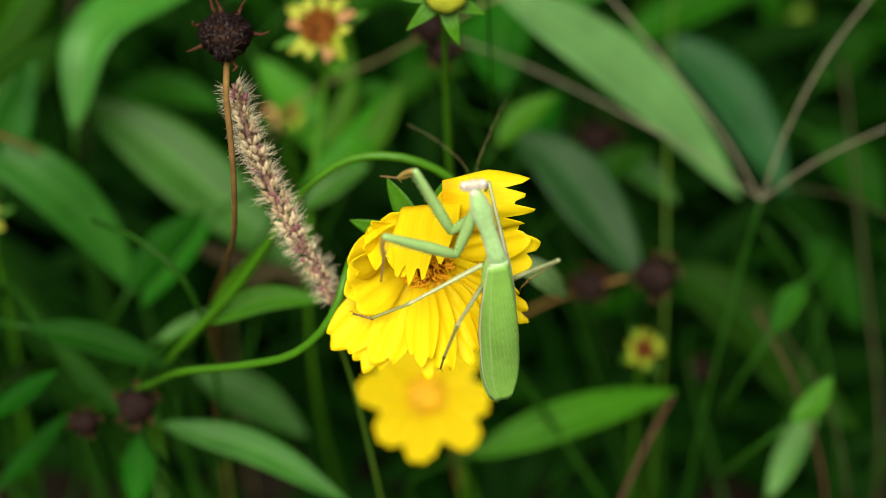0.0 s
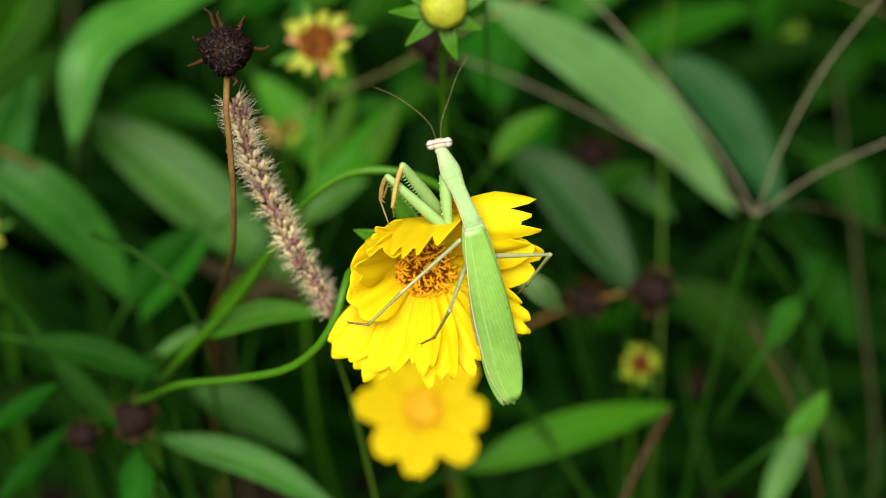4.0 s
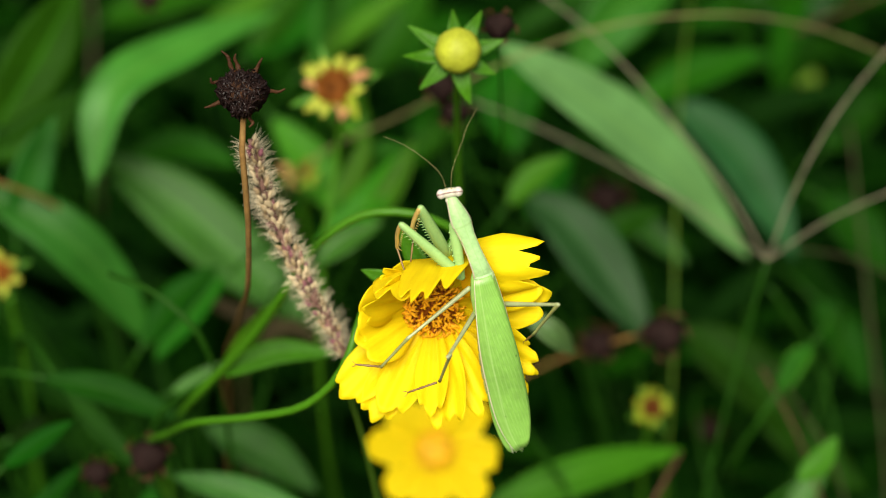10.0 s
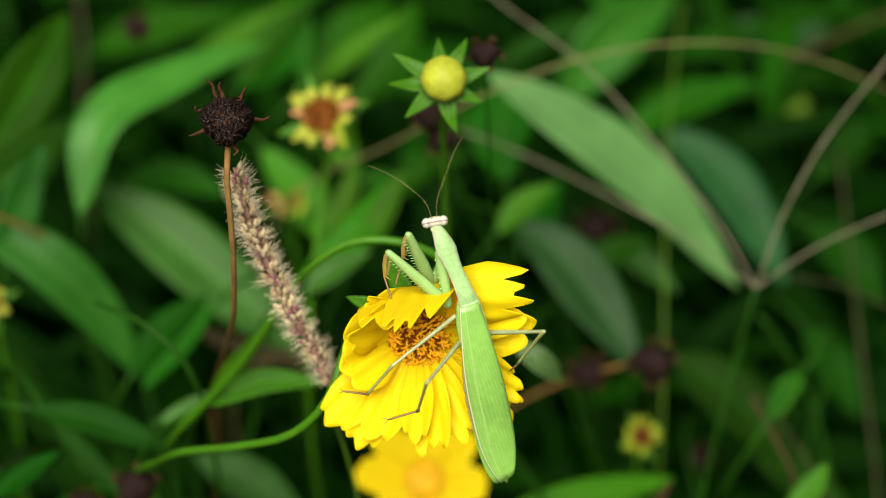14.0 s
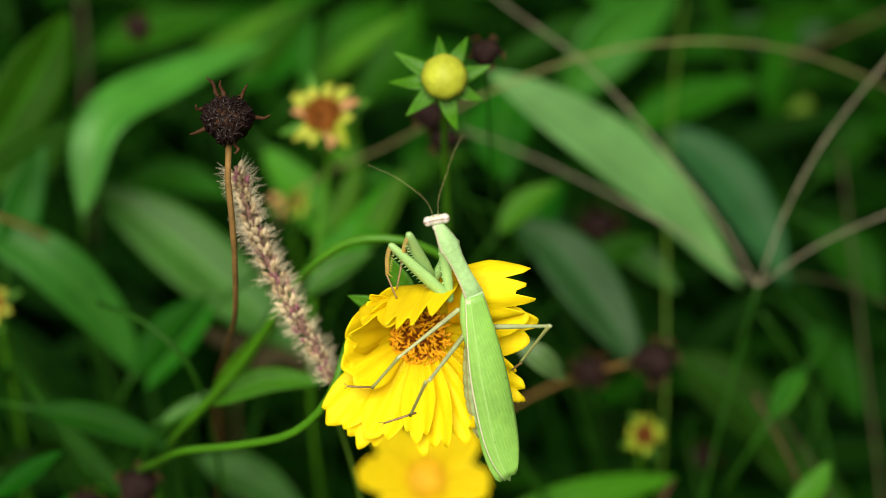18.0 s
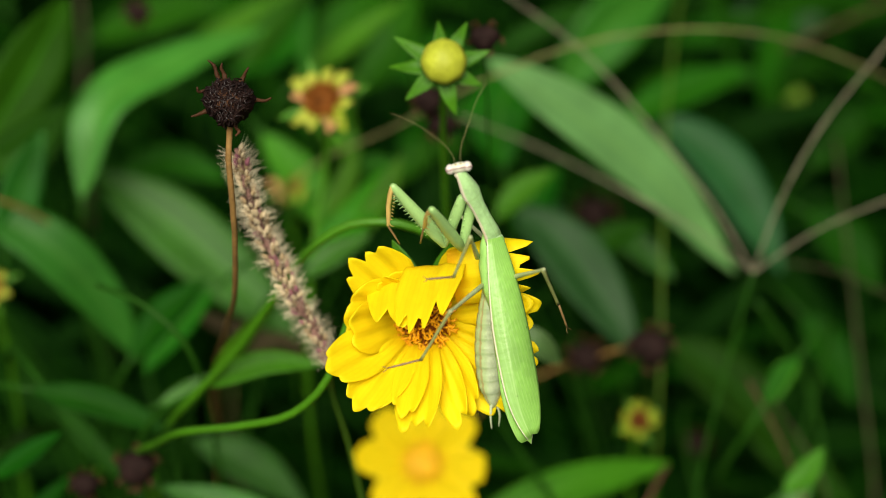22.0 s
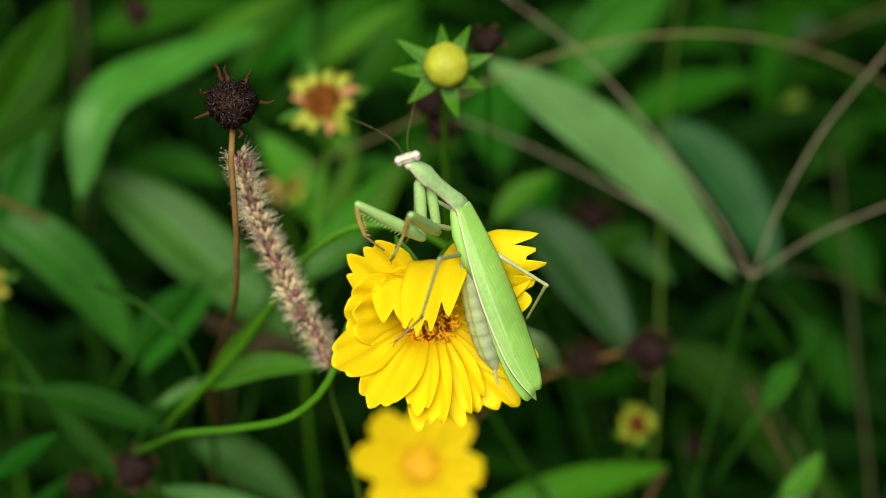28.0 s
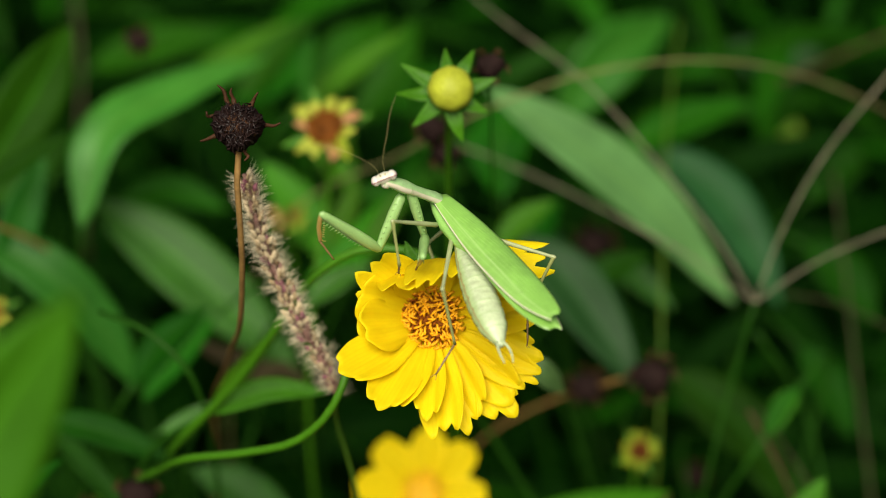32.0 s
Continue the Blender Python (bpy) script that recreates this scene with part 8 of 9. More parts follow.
        (30.5, pose(-0.00350, -0.01100, -0.00400, 171.8, -20.5, -53.6)),
        (30.6, pose(-0.00350, -0.01100, -0.00400, 172.0, -20.1, -52.7)),
        (30.85, pose(-0.00350, -0.01100, -0.00400, 172.5, -19.2, -50.2)),
        (31, pose(-0.00350, -0.01100, -0.00400, 172.8, -18.8, -48.7)),
        (31.4, pose(-0.00350, -0.01100, -0.00400, 173.6, -17.9, -44.7)),
        (31.7, pose(-0.00350, -0.01100, -0.00400, 174.2, -17.6, -41.7)),
        (32, pose(-0.00350, -0.01100, -0.00400, 174.8, -17.5, -38.6))],
        "HL_tibia": [
        (0, pose(-0.01334, -0.00350, 0.01366, -161.8, -34.1, -22.8)),
        (0.3, pose(-0.01362, -0.00560, 0.01426, -153.7, -32.1, -28.1)),
        (0.6, pose(-0.01379, -0.00780, 0.01468, -146.0, -29.1, -32.7)),
        (1, pose(-0.01384, -0.01077, 0.01492, -136.7, -23.8, -37.4)),
        (1.7, pose(-0.01380, -0.01223, 0.01490, -132.6, -21.0, -38.9)),
        (2.4, pose(-0.01380, -0.01223, 0.01490, -132.6, -21.0, -38.9)),
        (13, pose(-0.01742, -0.01055, 0.01246, -126.7, -32.6, -42.8)),
        (19.6, pose(-0.02099, -0.01628, 0.00744, -125.5, -31.1, -51.1)),
        (20, pose(-0.01924, -0.02506, -0.00841, -131.1, -17.9, -52.1)),
        (20.2, pose(-0.01907, -0.02497, -0.00920, -130.9, -24.9, -54.7)),
        (20.4, pose(-0.01888, -0.02487, -0.00999, -129.3, -32.8, -58.7)),
        (20.8, pose(-0.02136, -0.02307, -0.00453, -127.5, -32.4, -56.8)),
        (21, pose(-0.02208, -0.02166, -0.00154, -126.5, -32.3, -56.0)),
        (21.5, pose(-0.02195, -0.01738, 0.00514, -124.1, -32.2, -53.8)),
        (22.2, pose(-0.02042, -0.01217, 0.00932, -125.7, -30.0, -59.1)),
        (23, pose(-0.01655, -0.00607, 0.01243, -126.4, -29.9, -68.1)),
        (23.6, pose(-0.01641, -0.00572, 0.01244, -121.7, -29.0, -71.5)),
        (24, pose(-0.01581, -0.00434, 0.01240, -101.7, -22.4, -89.5)),
        (24.5, pose(-0.01498, -0.00267, 0.01224, -85.4, -4.5, -120.9)),
        (25.5, pose(-0.01639, -0.00403, 0.01181, -91.0, -18.3, -97.5)),
        (26.7, pose(-0.01796, -0.00576, 0.01111, -107.9, -30.4, -74.6)),
        (28, pose(-0.01943, -0.00770, 0.01015, -128.0, -38.3, -58.3)),
        (29.2, pose(-0.02224, -0.01538, 0.00572, -115.1, -30.0, -59.9)),
        (30.5, pose(-0.02132, -0.02278, -0.00112, -103.9, -20.5, -53.6)),
        (30.6, pose(-0.02111, -0.02312, -0.00119, -103.3, -20.1, -52.7)),
        (30.85, pose(-0.02052, -0.02396, -0.00134, -101.6, -19.2, -50.2)),
        (31, pose(-0.02015, -0.02445, -0.00144, -100.6, -18.8, -48.7)),
        (31.4, pose(-0.01910, -0.02571, -0.00172, -97.8, -17.9, -44.7)),
        (31.7, pose(-0.01825, -0.02659, -0.00193, -95.7, -17.6, -41.7)),
        (32, pose(-0.01736, -0.02742, -0.00215, -93.6, -17.5, -38.6))],
        "HL_tarsus": [
        (0, pose(-0.01672, -0.01900, 0.00941, -149.0, -34.5, -22.1)),
        (0.3, pose(-0.01714, -0.02041, 0.00811, -139.9, -30.9, -29.9)),
        (0.6, pose(-0.01740, -0.02166, 0.00666, -131.7, -25.5, -36.4)),
        (1, pose(-0.01749, -0.02303, 0.00462, -122.6, -16.8, -42.3)),
        (1.7, pose(-0.01742, -0.02359, 0.00362, -118.9, -12.2, -44.1)),
        (2.4, pose(-0.01742, -0.02359, 0.00362, -118.9, -12.2, -44.1)),
        (13, pose(-0.01888, -0.02256, 0.00137, -151.2, -17.9, -88.3)),
        (19.6, pose(-0.02407, -0.02763, -0.00401, -148.6, -15.6, -87.9)),
        (20, pose(-0.02543, -0.03468, -0.02018, -144.3, -0.2, -78.5)),
        (20.2, pose(-0.02483, -0.03545, -0.02045, -141.0, -6.5, -81.2)),
        (20.4, pose(-0.02419, -0.03615, -0.02067, -137.0, -13.4, -85.5)),
        (20.8, pose(-0.02589, -0.03438, -0.01553, -136.9, -11.5, -85.4)),
        (21, pose(-0.02622, -0.03297, -0.01268, -136.8, -10.6, -85.5)),
        (21.5, pose(-0.02510, -0.02867, -0.00635, -136.6, -8.4, -85.6)),
        (22.2, pose(-0.02520, -0.02281, -0.00223, -142.1, -8.1, -95.0)),
        (23, pose(-0.02315, -0.01581, 0.00099, -148.8, -13.2, -107.3)),
        (23.6, pose(-0.02244, -0.01488, 0.00022, -144.4, -10.2, -105.3)),
        (24, pose(-0.01908, -0.01050, -0.00246, -123.5, -7.8, -100.0)),
        (24.5, pose(-0.01450, -0.00444, -0.00407, -92.9, -12.9, -120.4)),
        (25.5, pose(-0.01736, -0.00910, -0.00377, -109.4, -17.4, -97.8)),
        (26.7, pose(-0.02073, -0.01473, -0.00235, -129.4, -19.2, -85.6)),
        (28, pose(-0.02380, -0.01983, 0.00000, -146.5, -27.5, -83.9)),
        (29.2, pose(-0.02452, -0.02531, -0.00715, -133.7, -0.1, -93.3)),
        (30.5, pose(-0.02120, -0.02962, -0.01605, -97.5, 36.1, -60.4)),
        (30.6, pose(-0.02077, -0.02978, -0.01619, -100.6, 34.7, -61.9)),
        (30.85, pose(-0.01967, -0.03014, -0.01653, -107.6, 30.6, -64.8)),
        (31, pose(-0.01899, -0.03034, -0.01672, -111.4, 27.9, -65.8)),
        (31.4, pose(-0.01711, -0.03081, -0.01719, -120.3, 20.5, -66.3)),
        (31.7, pose(-0.01565, -0.03108, -0.01751, -126.1, 15.1, -65.1)),
        (32, pose(-0.01416, -0.03129, -0.01778, -131.4, 10.2, -63.1))],
        "HR_femur": [
        (0, pose(0.00350, -0.01100, -0.00400, 64.1, 52.4, 28.6)),
        (0.3, pose(0.00350, -0.01100, -0.00400, 60.7, 41.6, 14.0)),
        (0.6, pose(0.00350, -0.01100, -0.00400, 66.3, 35.5, 9.3)),
        (1, pose(0.00350, -0.01100, -0.00400, 76.5, 30.5, 6.8)),
        (1.7, pose(0.00350, -0.01100, -0.00400, 81.7, 28.7, 6.1)),
        (2.4, pose(0.00350, -0.01100, -0.00400, 81.7, 28.7, 6.1)),
        (13, pose(0.00350, -0.01100, -0.00400, 78.9, 24.7, 0.9)),
        (19.6, pose(0.00350, -0.01100, -0.00400, 85.3, 16.6, -4.4)),
        (20, pose(0.00350, -0.01100, -0.00400, 102.5, 4.1, -11.7)),
        (20.2, pose(0.00350, -0.01100, -0.00400, 107.2, 1.5, -8.0)),
        (20.4, pose(0.00350, -0.01100, -0.00400, 111.7, -1.6, -4.8)),
        (20.8, pose(0.00350, -0.01100, -0.00400, 95.4, -6.6, 13.2)),
        (21, pose(0.00350, -0.01100, -0.00400, 86.6, -5.1, 24.6)),
        (21.5, pose(0.00350, -0.01100, -0.00400, 71.1, 9.6, 47.3)),
        (22.2, pose(0.00350, -0.01100, -0.00400, 90.4, -6.9, 30.7)),
        (23, pose(0.00350, -0.01100, -0.00400, 120.5, -5.6, 4.6)),
        (23.6, pose(0.00350, -0.01100, -0.00400, 120.6, -3.7, 3.8)),
        (24, pose(0.00350, -0.01100, -0.00400, 120.2, 4.2, 0.3)),
        (24.5, pose(0.00350, -0.01100, -0.00400, 117.9, 14.1, -4.7)),
        (25.5, pose(0.00350, -0.01100, -0.00400, 122.2, 10.7, -0.5)),
        (26.7, pose(0.00350, -0.01100, -0.00400, 126.8, 5.9, 3.8)),
        (28, pose(0.00350, -0.01100, -0.00400, 131.0, 0.1, 7.6)),
        (29.2, pose(0.00350, -0.01100, -0.00400, 151.1, 5.8, 11.0)),
        (30.5, pose(0.00350, -0.01100, -0.00400, 173.4, 10.0, 17.5)),
        (30.6, pose(0.00350, -0.01100, -0.00400, 173.4, 10.3, 18.2)),
        (30.85, pose(0.00350, -0.01100, -0.00400, 173.4, 11.0, 20.0)),
        (31, pose(0.00350, -0.01100, -0.00400, 173.5, 11.3, 21.0)),
        (31.4, pose(0.00350, -0.01100, -0.00400, 173.5, 12.0, 23.9)),
        (31.7, pose(0.00350, -0.01100, -0.00400, 173.6, 12.2, 26.1)),
        (32, pose(0.00350, -0.01100, -0.00400, 173.7, 12.1, 28.3))],
        "HR_tibia": [
        (0, pose(0.01248, 0.00463, 0.00783, -124.0, 52.4, 28.6)),
        (0.3, pose(0.01305, 0.00225, 0.01007, -132.9, 41.6, 14.0)),
        (0.6, pose(0.01340, -0.00058, 0.01207, -133.6, 35.5, 9.3)),
        (1, pose(0.01347, -0.00475, 0.01407, -131.9, 30.5, 6.8)),
        (1.7, pose(0.01334, -0.00683, 0.01472, -130.6, 28.7, 6.1)),
        (2.4, pose(0.01334, -0.00683, 0.01472, -130.6, 28.7, 6.1)),
        (13, pose(0.01228, -0.00670, 0.01522, -133.3, 24.7, 0.9)),
        (19.6, pose(0.00976, -0.00970, 0.01659, -134.0, 16.6, -4.4)),
        (20, pose(0.00401, -0.01586, 0.01700, -131.9, 4.1, -11.7)),
        (20.2, pose(0.00314, -0.01740, 0.01658, -126.9, 1.5, -8.0)),
        (20.4, pose(0.00227, -0.01890, 0.01602, -122.1, -1.6, -4.8)),
        (20.8, pose(0.00157, -0.01355, 0.01732, -132.1, -6.6, 13.2)),
        (21, pose(0.00124, -0.01062, 0.01744, -139.2, -5.1, 24.6)),
        (21.5, pose(0.00065, -0.00377, 0.01611, -157.1, 9.6, 47.3)),
        (22.2, pose(0.00134, -0.01244, 0.01740, -134.7, -6.9, 30.7)),
        (23, pose(0.00257, -0.02206, 0.01448, -109.6, -5.6, 4.6)),
        (23.6, pose(0.00304, -0.02203, 0.01452, -111.4, -3.7, 3.8)),
        (24, pose(0.00494, -0.02182, 0.01459, -119.3, 4.2, 0.3)),
        (24.5, pose(0.00730, -0.02145, 0.01447, -129.7, 14.1, -4.7)),
        (25.5, pose(0.00677, -0.02252, 0.01393, -126.5, 10.7, -0.5)),
        (26.7, pose(0.00613, -0.02376, 0.01318, -123.1, 5.9, 3.8)),
        (28, pose(0.00541, -0.02502, 0.01226, -120.0, 0.1, 7.6)),
        (29.2, pose(0.00812, -0.02933, 0.00636, -109.0, 5.8, 11.0)),
        (30.5, pose(0.01036, -0.03129, -0.00156, -96.0, 10.0, 17.5)),
        (30.6, pose(0.01062, -0.03121, -0.00156, -94.9, 10.3, 18.2)),
        (30.85, pose(0.01126, -0.03097, -0.00158, -92.3, 11.0, 20.0)),
        (31, pose(0.01164, -0.03082, -0.00159, -90.7, 11.3, 21.0)),
        (31.4, pose(0.01264, -0.03038, -0.00163, -86.3, 12.0, 23.9)),
        (31.7, pose(0.01337, -0.03002, -0.00166, -83.0, 12.2, 26.1)),
        (32, pose(0.01409, -0.02964, -0.00169, -79.6, 12.1, 28.3))],
        "HR_tarsus": [
        (0, pose(0.00741, -0.00859, -0.00047, -127.3, 46.0, 36.9)),
        (0.3, pose(0.00802, -0.01052, 0.00108, -131.5, 32.7, 25.0)),
        (0.6, pose(0.00843, -0.01288, 0.00240, -129.3, 24.6, 20.7)),
        (1, pose(0.00860, -0.01636, 0.00353, -124.1, 17.2, 17.4)),
        (1.7, pose(0.00853, -0.01808, 0.00378, -121.2, 14.3, 16.1)),
        (2.4, pose(0.00853, -0.01808, 0.00378, -121.2, 14.3, 16.1)),
        (13, pose(0.00747, -0.01803, 0.00436, -121.9, 8.7, 12.0)),
        (19.6, pose(0.00552, -0.02081, 0.00527, -116.2, -1.1, 4.6)),
        (20, pose(0.00095, -0.02643, 0.00482, -99.9, -12.5, -8.8)),
        (20.2, pose(0.00143, -0.02711, 0.00346, -101.1, -16.8, -4.5)),
        (20.4, pose(0.00194, -0.02762, 0.00212, -102.7, -21.0, -0.5)),
        (20.8, pose(0.00545, -0.02393, 0.00522, -129.7, -15.4, 20.5)),
        (21, pose(0.00728, -0.02153, 0.00676, -142.6, -7.1, 27.3)),
        (21.5, pose(0.01104, -0.01479, 0.00980, -167.6, 14.6, 27.5)),
        (22.2, pose(0.00843, -0.02165, 0.00581, -143.7, -5.3, 28.5)),
        (23, pose(0.00452, -0.02742, -0.00091, -109.7, -19.5, 9.5)),
        (23.6, pose(0.00442, -0.02794, -0.00073, -110.3, -19.4, 9.5)),
        (24, pose(0.00393, -0.02986, 0.00032, -112.5, -19.0, 9.7)),
        (24.5, pose(0.00338, -0.03165, 0.00222, -115.5, -18.3, 10.3)),
        (25.5, pose(0.00424, -0.03226, 0.00095, -114.4, -17.9, 12.0)),
        (26.7, pose(0.00532, -0.03280, -0.00050, -112.8, -17.8, 13.5)),
        (28, pose(0.00646, -0.03317, -0.00195, -110.9, -18.1, 14.4)),
        (29.2, pose(0.00760, -0.03488, -0.00907, -101.5, -9.4, 14.0)),
        (30.5, pose(0.00817, -0.03378, -0.01763, -91.1, -0.5, 17.7)),
        (30.6, pose(0.00828, -0.03347, -0.01765, -92.9, 1.4, 18.7)),
        (30.85, pose(0.00854, -0.03266, -0.01768, -97.3, 6.6, 20.5)),
        (31, pose(0.00869, -0.03216, -0.01769, -100.0, 10.0, 21.3)),
        (31.4, pose(0.00910, -0.03079, -0.01765, -107.2, 19.4, 21.6)),
        (31.7, pose(0.00941, -0.02973, -0.01758, -112.8, 26.2, 20.1)),
        (32, pose(0.00970, -0.02865, -0.01748, -118.9, 32.2, 17.4))],
        "MR_femur": [
        (0, pose(0.00300, -0.00400, -0.00400, -123.7, 0.0, 180.0)),
        (0.3, pose(0.00300, -0.00400, -0.00400, -123.7, 0.0, 180.0)),
        (0.6, pose(0.00300, -0.00400, -0.00400, -123.7, 0.0, 180.0)),
        (1, pose(0.00300, -0.00400, -0.00400, -123.7, 0.0, 180.0)),
        (1.7, pose(0.00300, -0.00400, -0.00400, -123.7, 0.0, 180.0)),
        (2.4, pose(0.00300, -0.00400, -0.00400, -123.7, 0.0, 180.0)),
        (13, pose(0.00300, -0.00400, -0.00400, -123.7, 0.0, 180.0)),
        (19.6, pose(0.00300, -0.00400, -0.00400, -123.7, 0.0, 180.0)),
        (20, pose(0.00300, -0.00400, -0.00400, -123.7, 0.0, 180.0)),
        (20.2, pose(0.00300, -0.00400, -0.00400, -123.7, 0.0, 180.0)),
        (20.4, pose(0.00300, -0.00400, -0.00400, -123.7, 0.0, 180.0)),
        (20.8, pose(0.00300, -0.00400, -0.00400, -123.7, 0.0, 180.0)),
        (21, pose(0.00300, -0.00400, -0.00400, -123.7, 0.0, 180.0)),
        (21.5, pose(0.00300, -0.00400, -0.00400, -123.7, 0.0, 180.0)),
        (22.2, pose(0.00300, -0.00400, -0.00400, -123.7, 0.0, 180.0)),
        (23, pose(0.00300, -0.00400, -0.00400, -123.7, 0.0, 180.0)),
        (23.6, pose(0.00300, -0.00400, -0.00400, -123.7, 0.0, 180.0)),
        (24, pose(0.00300, -0.00400, -0.00400, -123.7, 0.0, 180.0)),
        (24.5, pose(0.00300, -0.00400, -0.00400, -123.7, 0.0, 180.0)),
        (25.5, pose(0.00300, -0.00400, -0.00400, -123.7, 0.0, 180.0)),
        (26.7, pose(0.00300, -0.00400, -0.00400, -123.7, 0.0, 180.0)),
        (28, pose(0.00300, -0.00400, -0.00400, -123.7, 0.0, 180.0)),
        (29.2, pose(0.00300, -0.00400, -0.00400, -123.7, 0.0, 180.0)),
        (30.5, pose(0.00300, -0.00400, -0.00400, -123.7, 0.0, 180.0)),
        (30.6, pose(0.00300, -0.00400, -0.00400, -123.7, 0.0, 180.0)),
        (30.85, pose(0.00350, -0.00400, -0.00400, -100.4, 65.1, -169.6)),
        (31, pose(0.00350, -0.00400, -0.00400, -100.4, 65.1, -169.6)),
        (31.4, pose(0.00350, -0.00400, -0.00400, -100.4, 65.1, -169.6)),
        (31.7, pose(0.00300, -0.00400, -0.00400, -123.7, 0.0, 180.0)),
        (32, pose(0.00300, -0.00400, -0.00400, -123.7, 0.0, 180.0))],
        "MR_tibia": [
        (0, pose(0.00300, 0.00680, -0.02020, -36.9, 0.0, 180.0)),
        (0.3, pose(0.00300, 0.00680, -0.02020, -36.9, 0.0, 180.0)),
        (0.6, pose(0.00300, 0.00680, -0.02020, -36.9, 0.0, 180.0)),
        (1, pose(0.00300, 0.00680, -0.02020, -36.9, 0.0, 180.0)),
        (1.7, pose(0.00300, 0.00680, -0.02020, -36.9, 0.0, 180.0)),
        (2.4, pose(0.00300, 0.00680, -0.02020, -36.9, 0.0, 180.0)),
        (13, pose(0.00300, 0.00680, -0.02020, -36.9, 0.0, 180.0)),
        (19.6, pose(0.00300, 0.00680, -0.02020, -36.9, 0.0, 180.0)),
        (20, pose(0.00300, 0.00680, -0.02020, -36.9, 0.0, 180.0)),
        (20.2, pose(0.00300, 0.00680, -0.02020, -36.9, 0.0, 180.0)),
        (20.4, pose(0.00300, 0.00680, -0.02020, -36.9, 0.0, 180.0)),
        (20.8, pose(0.00300, 0.00680, -0.02020, -36.9, 0.0, 180.0)),
        (21, pose(0.00300, 0.00680, -0.02020, -36.9, 0.0, 180.0)),
        (21.5, pose(0.00300, 0.00680, -0.02020, -36.9, 0.0, 180.0)),
        (22.2, pose(0.00300, 0.00680, -0.02020, -36.9, 0.0, 180.0)),
        (23, pose(0.00300, 0.00680, -0.02020, -36.9, 0.0, 180.0)),
        (23.6, pose(0.00300, 0.00680, -0.02020, -36.9, 0.0, 180.0)),
        (24, pose(0.00300, 0.00680, -0.02020, -36.9, 0.0, 180.0)),
        (24.5, pose(0.00300, 0.00680, -0.02020, -36.9, 0.0, 180.0)),
        (25.5, pose(0.00300, 0.00680, -0.02020, -36.9, 0.0, 180.0)),
        (26.7, pose(0.00300, 0.00680, -0.02020, -36.9, 0.0, 180.0)),
        (28, pose(0.00300, 0.00680, -0.02020, -36.9, 0.0, 180.0)),
        (29.2, pose(0.00300, 0.00680, -0.02020, -36.9, 0.0, 180.0)),
        (30.5, pose(0.00300, 0.00680, -0.02020, -36.9, 0.0, 180.0)),
        (30.6, pose(0.00300, 0.00680, -0.02020, -36.9, 0.0, 180.0)),
        (30.85, pose(0.01995, 0.00259, -0.01207, -24.2, 65.1, -169.6)),
        (31, pose(0.01995, 0.00259, -0.01207, -24.2, 65.1, -169.6)),
        (31.4, pose(0.01995, 0.00259, -0.01207, -24.2, 65.1, -169.6)),
        (31.7, pose(0.00300, 0.00680, -0.02020, -36.9, 0.0, 180.0)),
        (32, pose(0.00300, 0.00680, -0.02020, -36.9, 0.0, 180.0))],
        "MR_tarsus": [
        (0, pose(0.00300, -0.00277, -0.02738, -58.7, -8.3, 175.0)),
        (0.3, pose(0.00300, -0.00277, -0.02738, -58.7, -8.3, 175.0)),
        (0.6, pose(0.00300, -0.00277, -0.02738, -58.7, -8.3, 175.0)),
        (1, pose(0.00300, -0.00277, -0.02738, -58.7, -8.3, 175.0)),
        (1.7, pose(0.00300, -0.00277, -0.02738, -58.7, -8.3, 175.0)),
        (2.4, pose(0.00300, -0.00277, -0.02738, -58.7, -8.3, 175.0)),
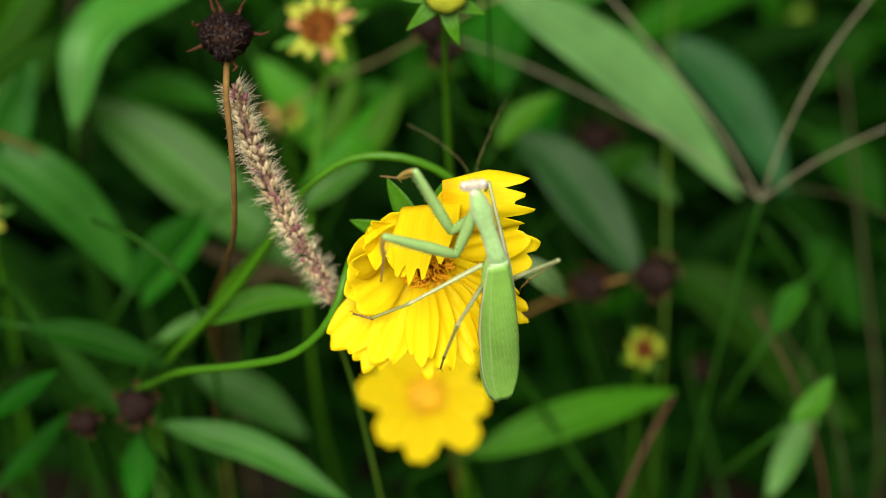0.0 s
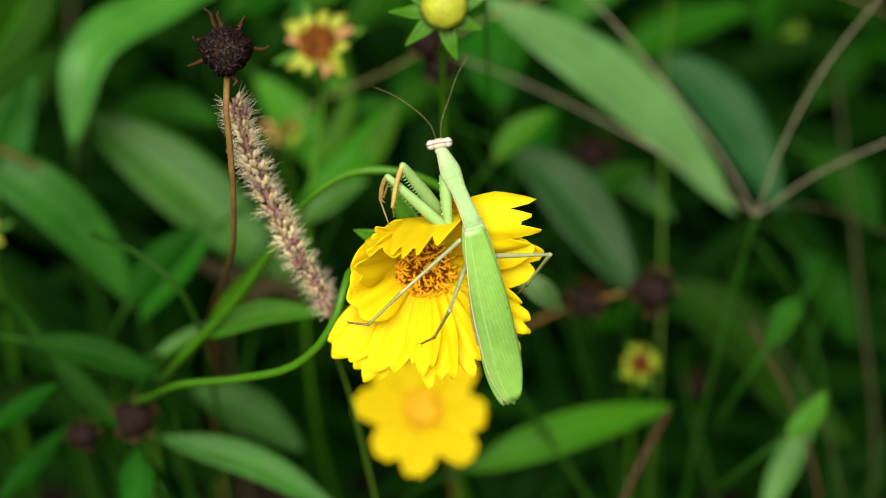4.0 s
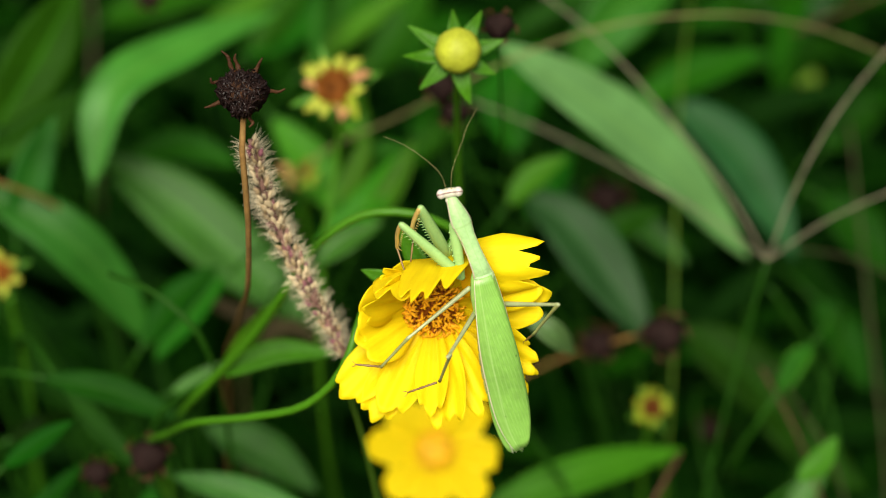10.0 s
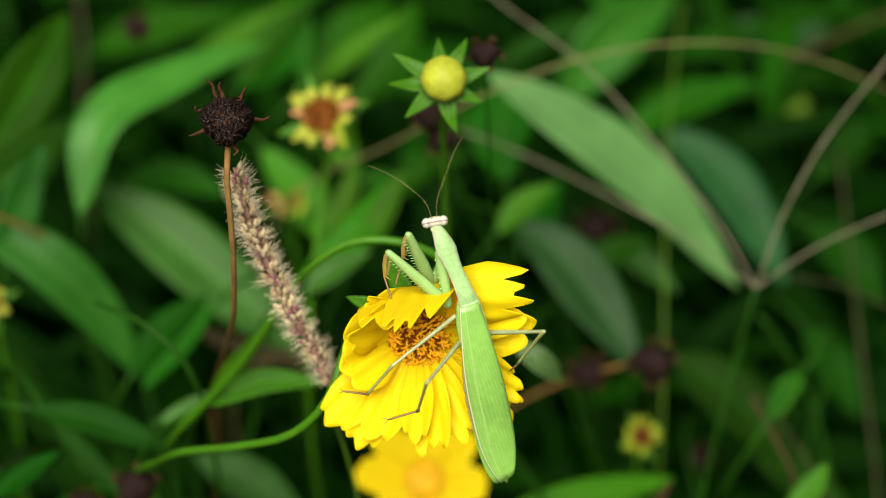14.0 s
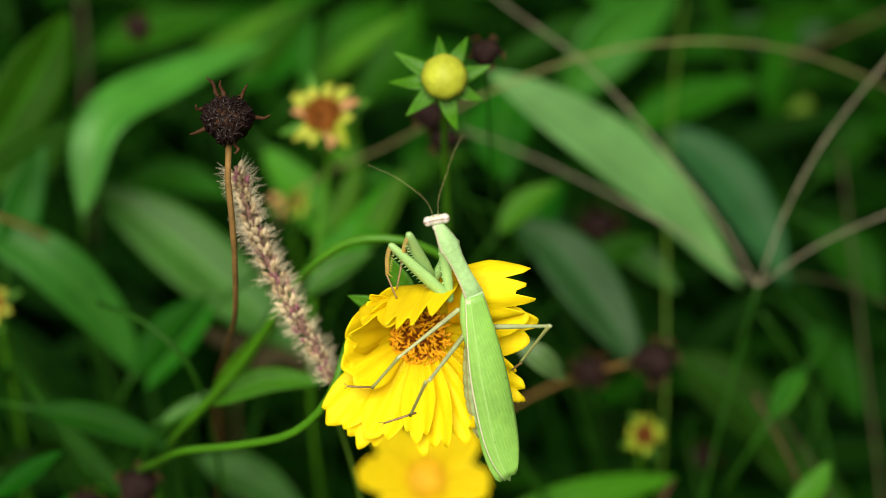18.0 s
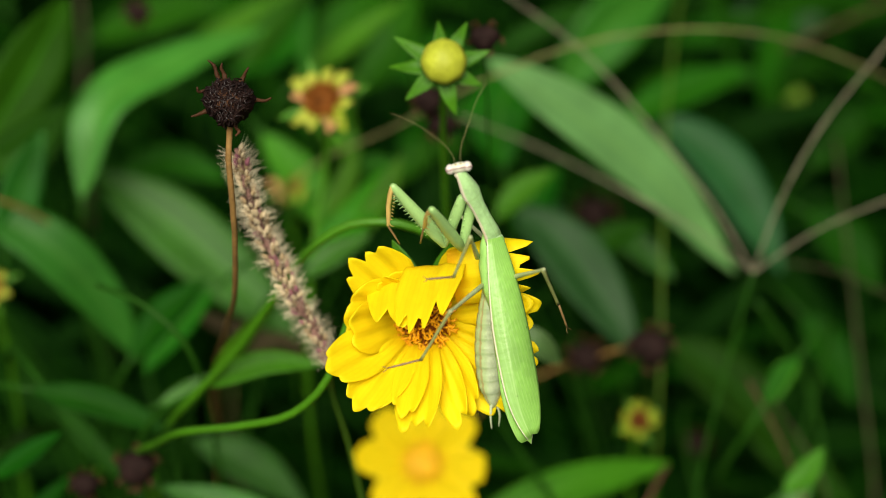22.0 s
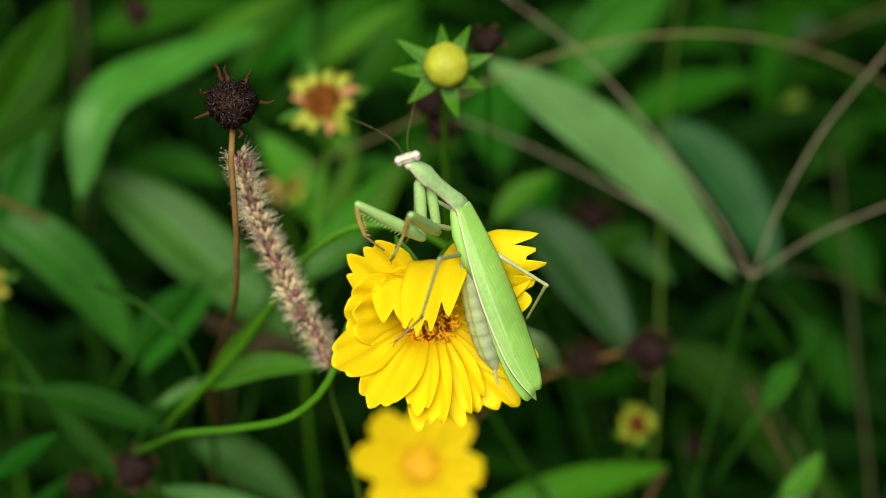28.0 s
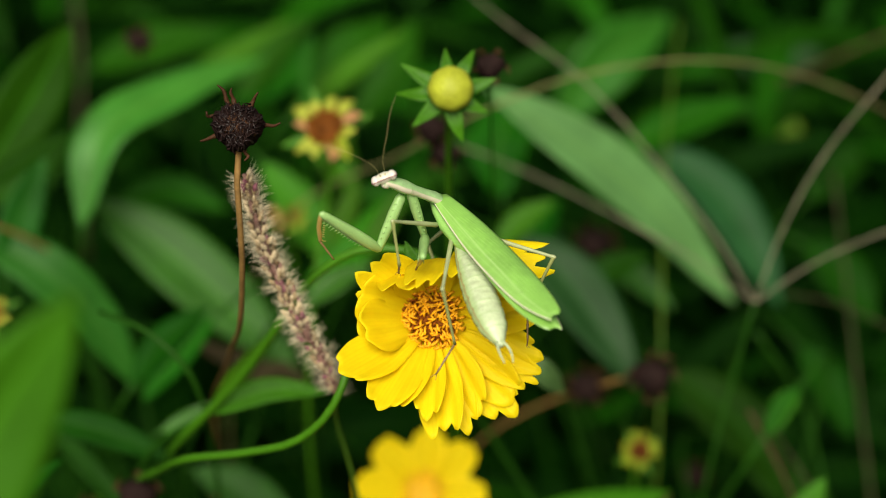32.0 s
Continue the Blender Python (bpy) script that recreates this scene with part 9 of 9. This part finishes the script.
        (13, pose(0.00300, -0.00277, -0.02738, -58.7, -8.3, 175.0)),
        (19.6, pose(0.00300, -0.00277, -0.02738, -58.7, -8.3, 175.0)),
        (20, pose(0.00300, -0.00277, -0.02738, -58.7, -8.3, 175.0)),
        (20.2, pose(0.00300, -0.00277, -0.02738, -58.7, -8.3, 175.0)),
        (20.4, pose(0.00300, -0.00277, -0.02738, -58.7, -8.3, 175.0)),
        (20.8, pose(0.00300, -0.00277, -0.02738, -58.7, -8.3, 175.0)),
        (21, pose(0.00300, -0.00277, -0.02738, -58.7, -8.3, 175.0)),
        (21.5, pose(0.00300, -0.00277, -0.02738, -58.7, -8.3, 175.0)),
        (22.2, pose(0.00300, -0.00277, -0.02738, -58.7, -8.3, 175.0)),
        (23, pose(0.00300, -0.00277, -0.02738, -58.7, -8.3, 175.0)),
        (23.6, pose(0.00300, -0.00277, -0.02738, -58.7, -8.3, 175.0)),
        (24, pose(0.00300, -0.00277, -0.02738, -58.7, -8.3, 175.0)),
        (24.5, pose(0.00300, -0.00277, -0.02738, -58.7, -8.3, 175.0)),
        (25.5, pose(0.00300, -0.00277, -0.02738, -58.7, -8.3, 175.0)),
        (26.7, pose(0.00300, -0.00277, -0.02738, -58.7, -8.3, 175.0)),
        (28, pose(0.00300, -0.00277, -0.02738, -58.7, -8.3, 175.0)),
        (29.2, pose(0.00300, -0.00277, -0.02738, -58.7, -8.3, 175.0)),
        (30.5, pose(0.00300, -0.00277, -0.02738, -58.7, -8.3, 175.0)),
        (30.6, pose(0.00300, -0.00277, -0.02738, -58.7, -8.3, 175.0)),
        (30.85, pose(0.02629, -0.00735, -0.01414, -19.4, 66.0, -164.0)),
        (31, pose(0.02629, -0.00735, -0.01414, -19.4, 66.0, -164.0)),
        (31.4, pose(0.02629, -0.00735, -0.01414, -19.4, 66.0, -164.0)),
        (31.7, pose(0.00300, -0.00277, -0.02738, -58.7, -8.3, 175.0)),
        (32, pose(0.00300, -0.00277, -0.02738, -58.7, -8.3, 175.0))]
    }


motions()
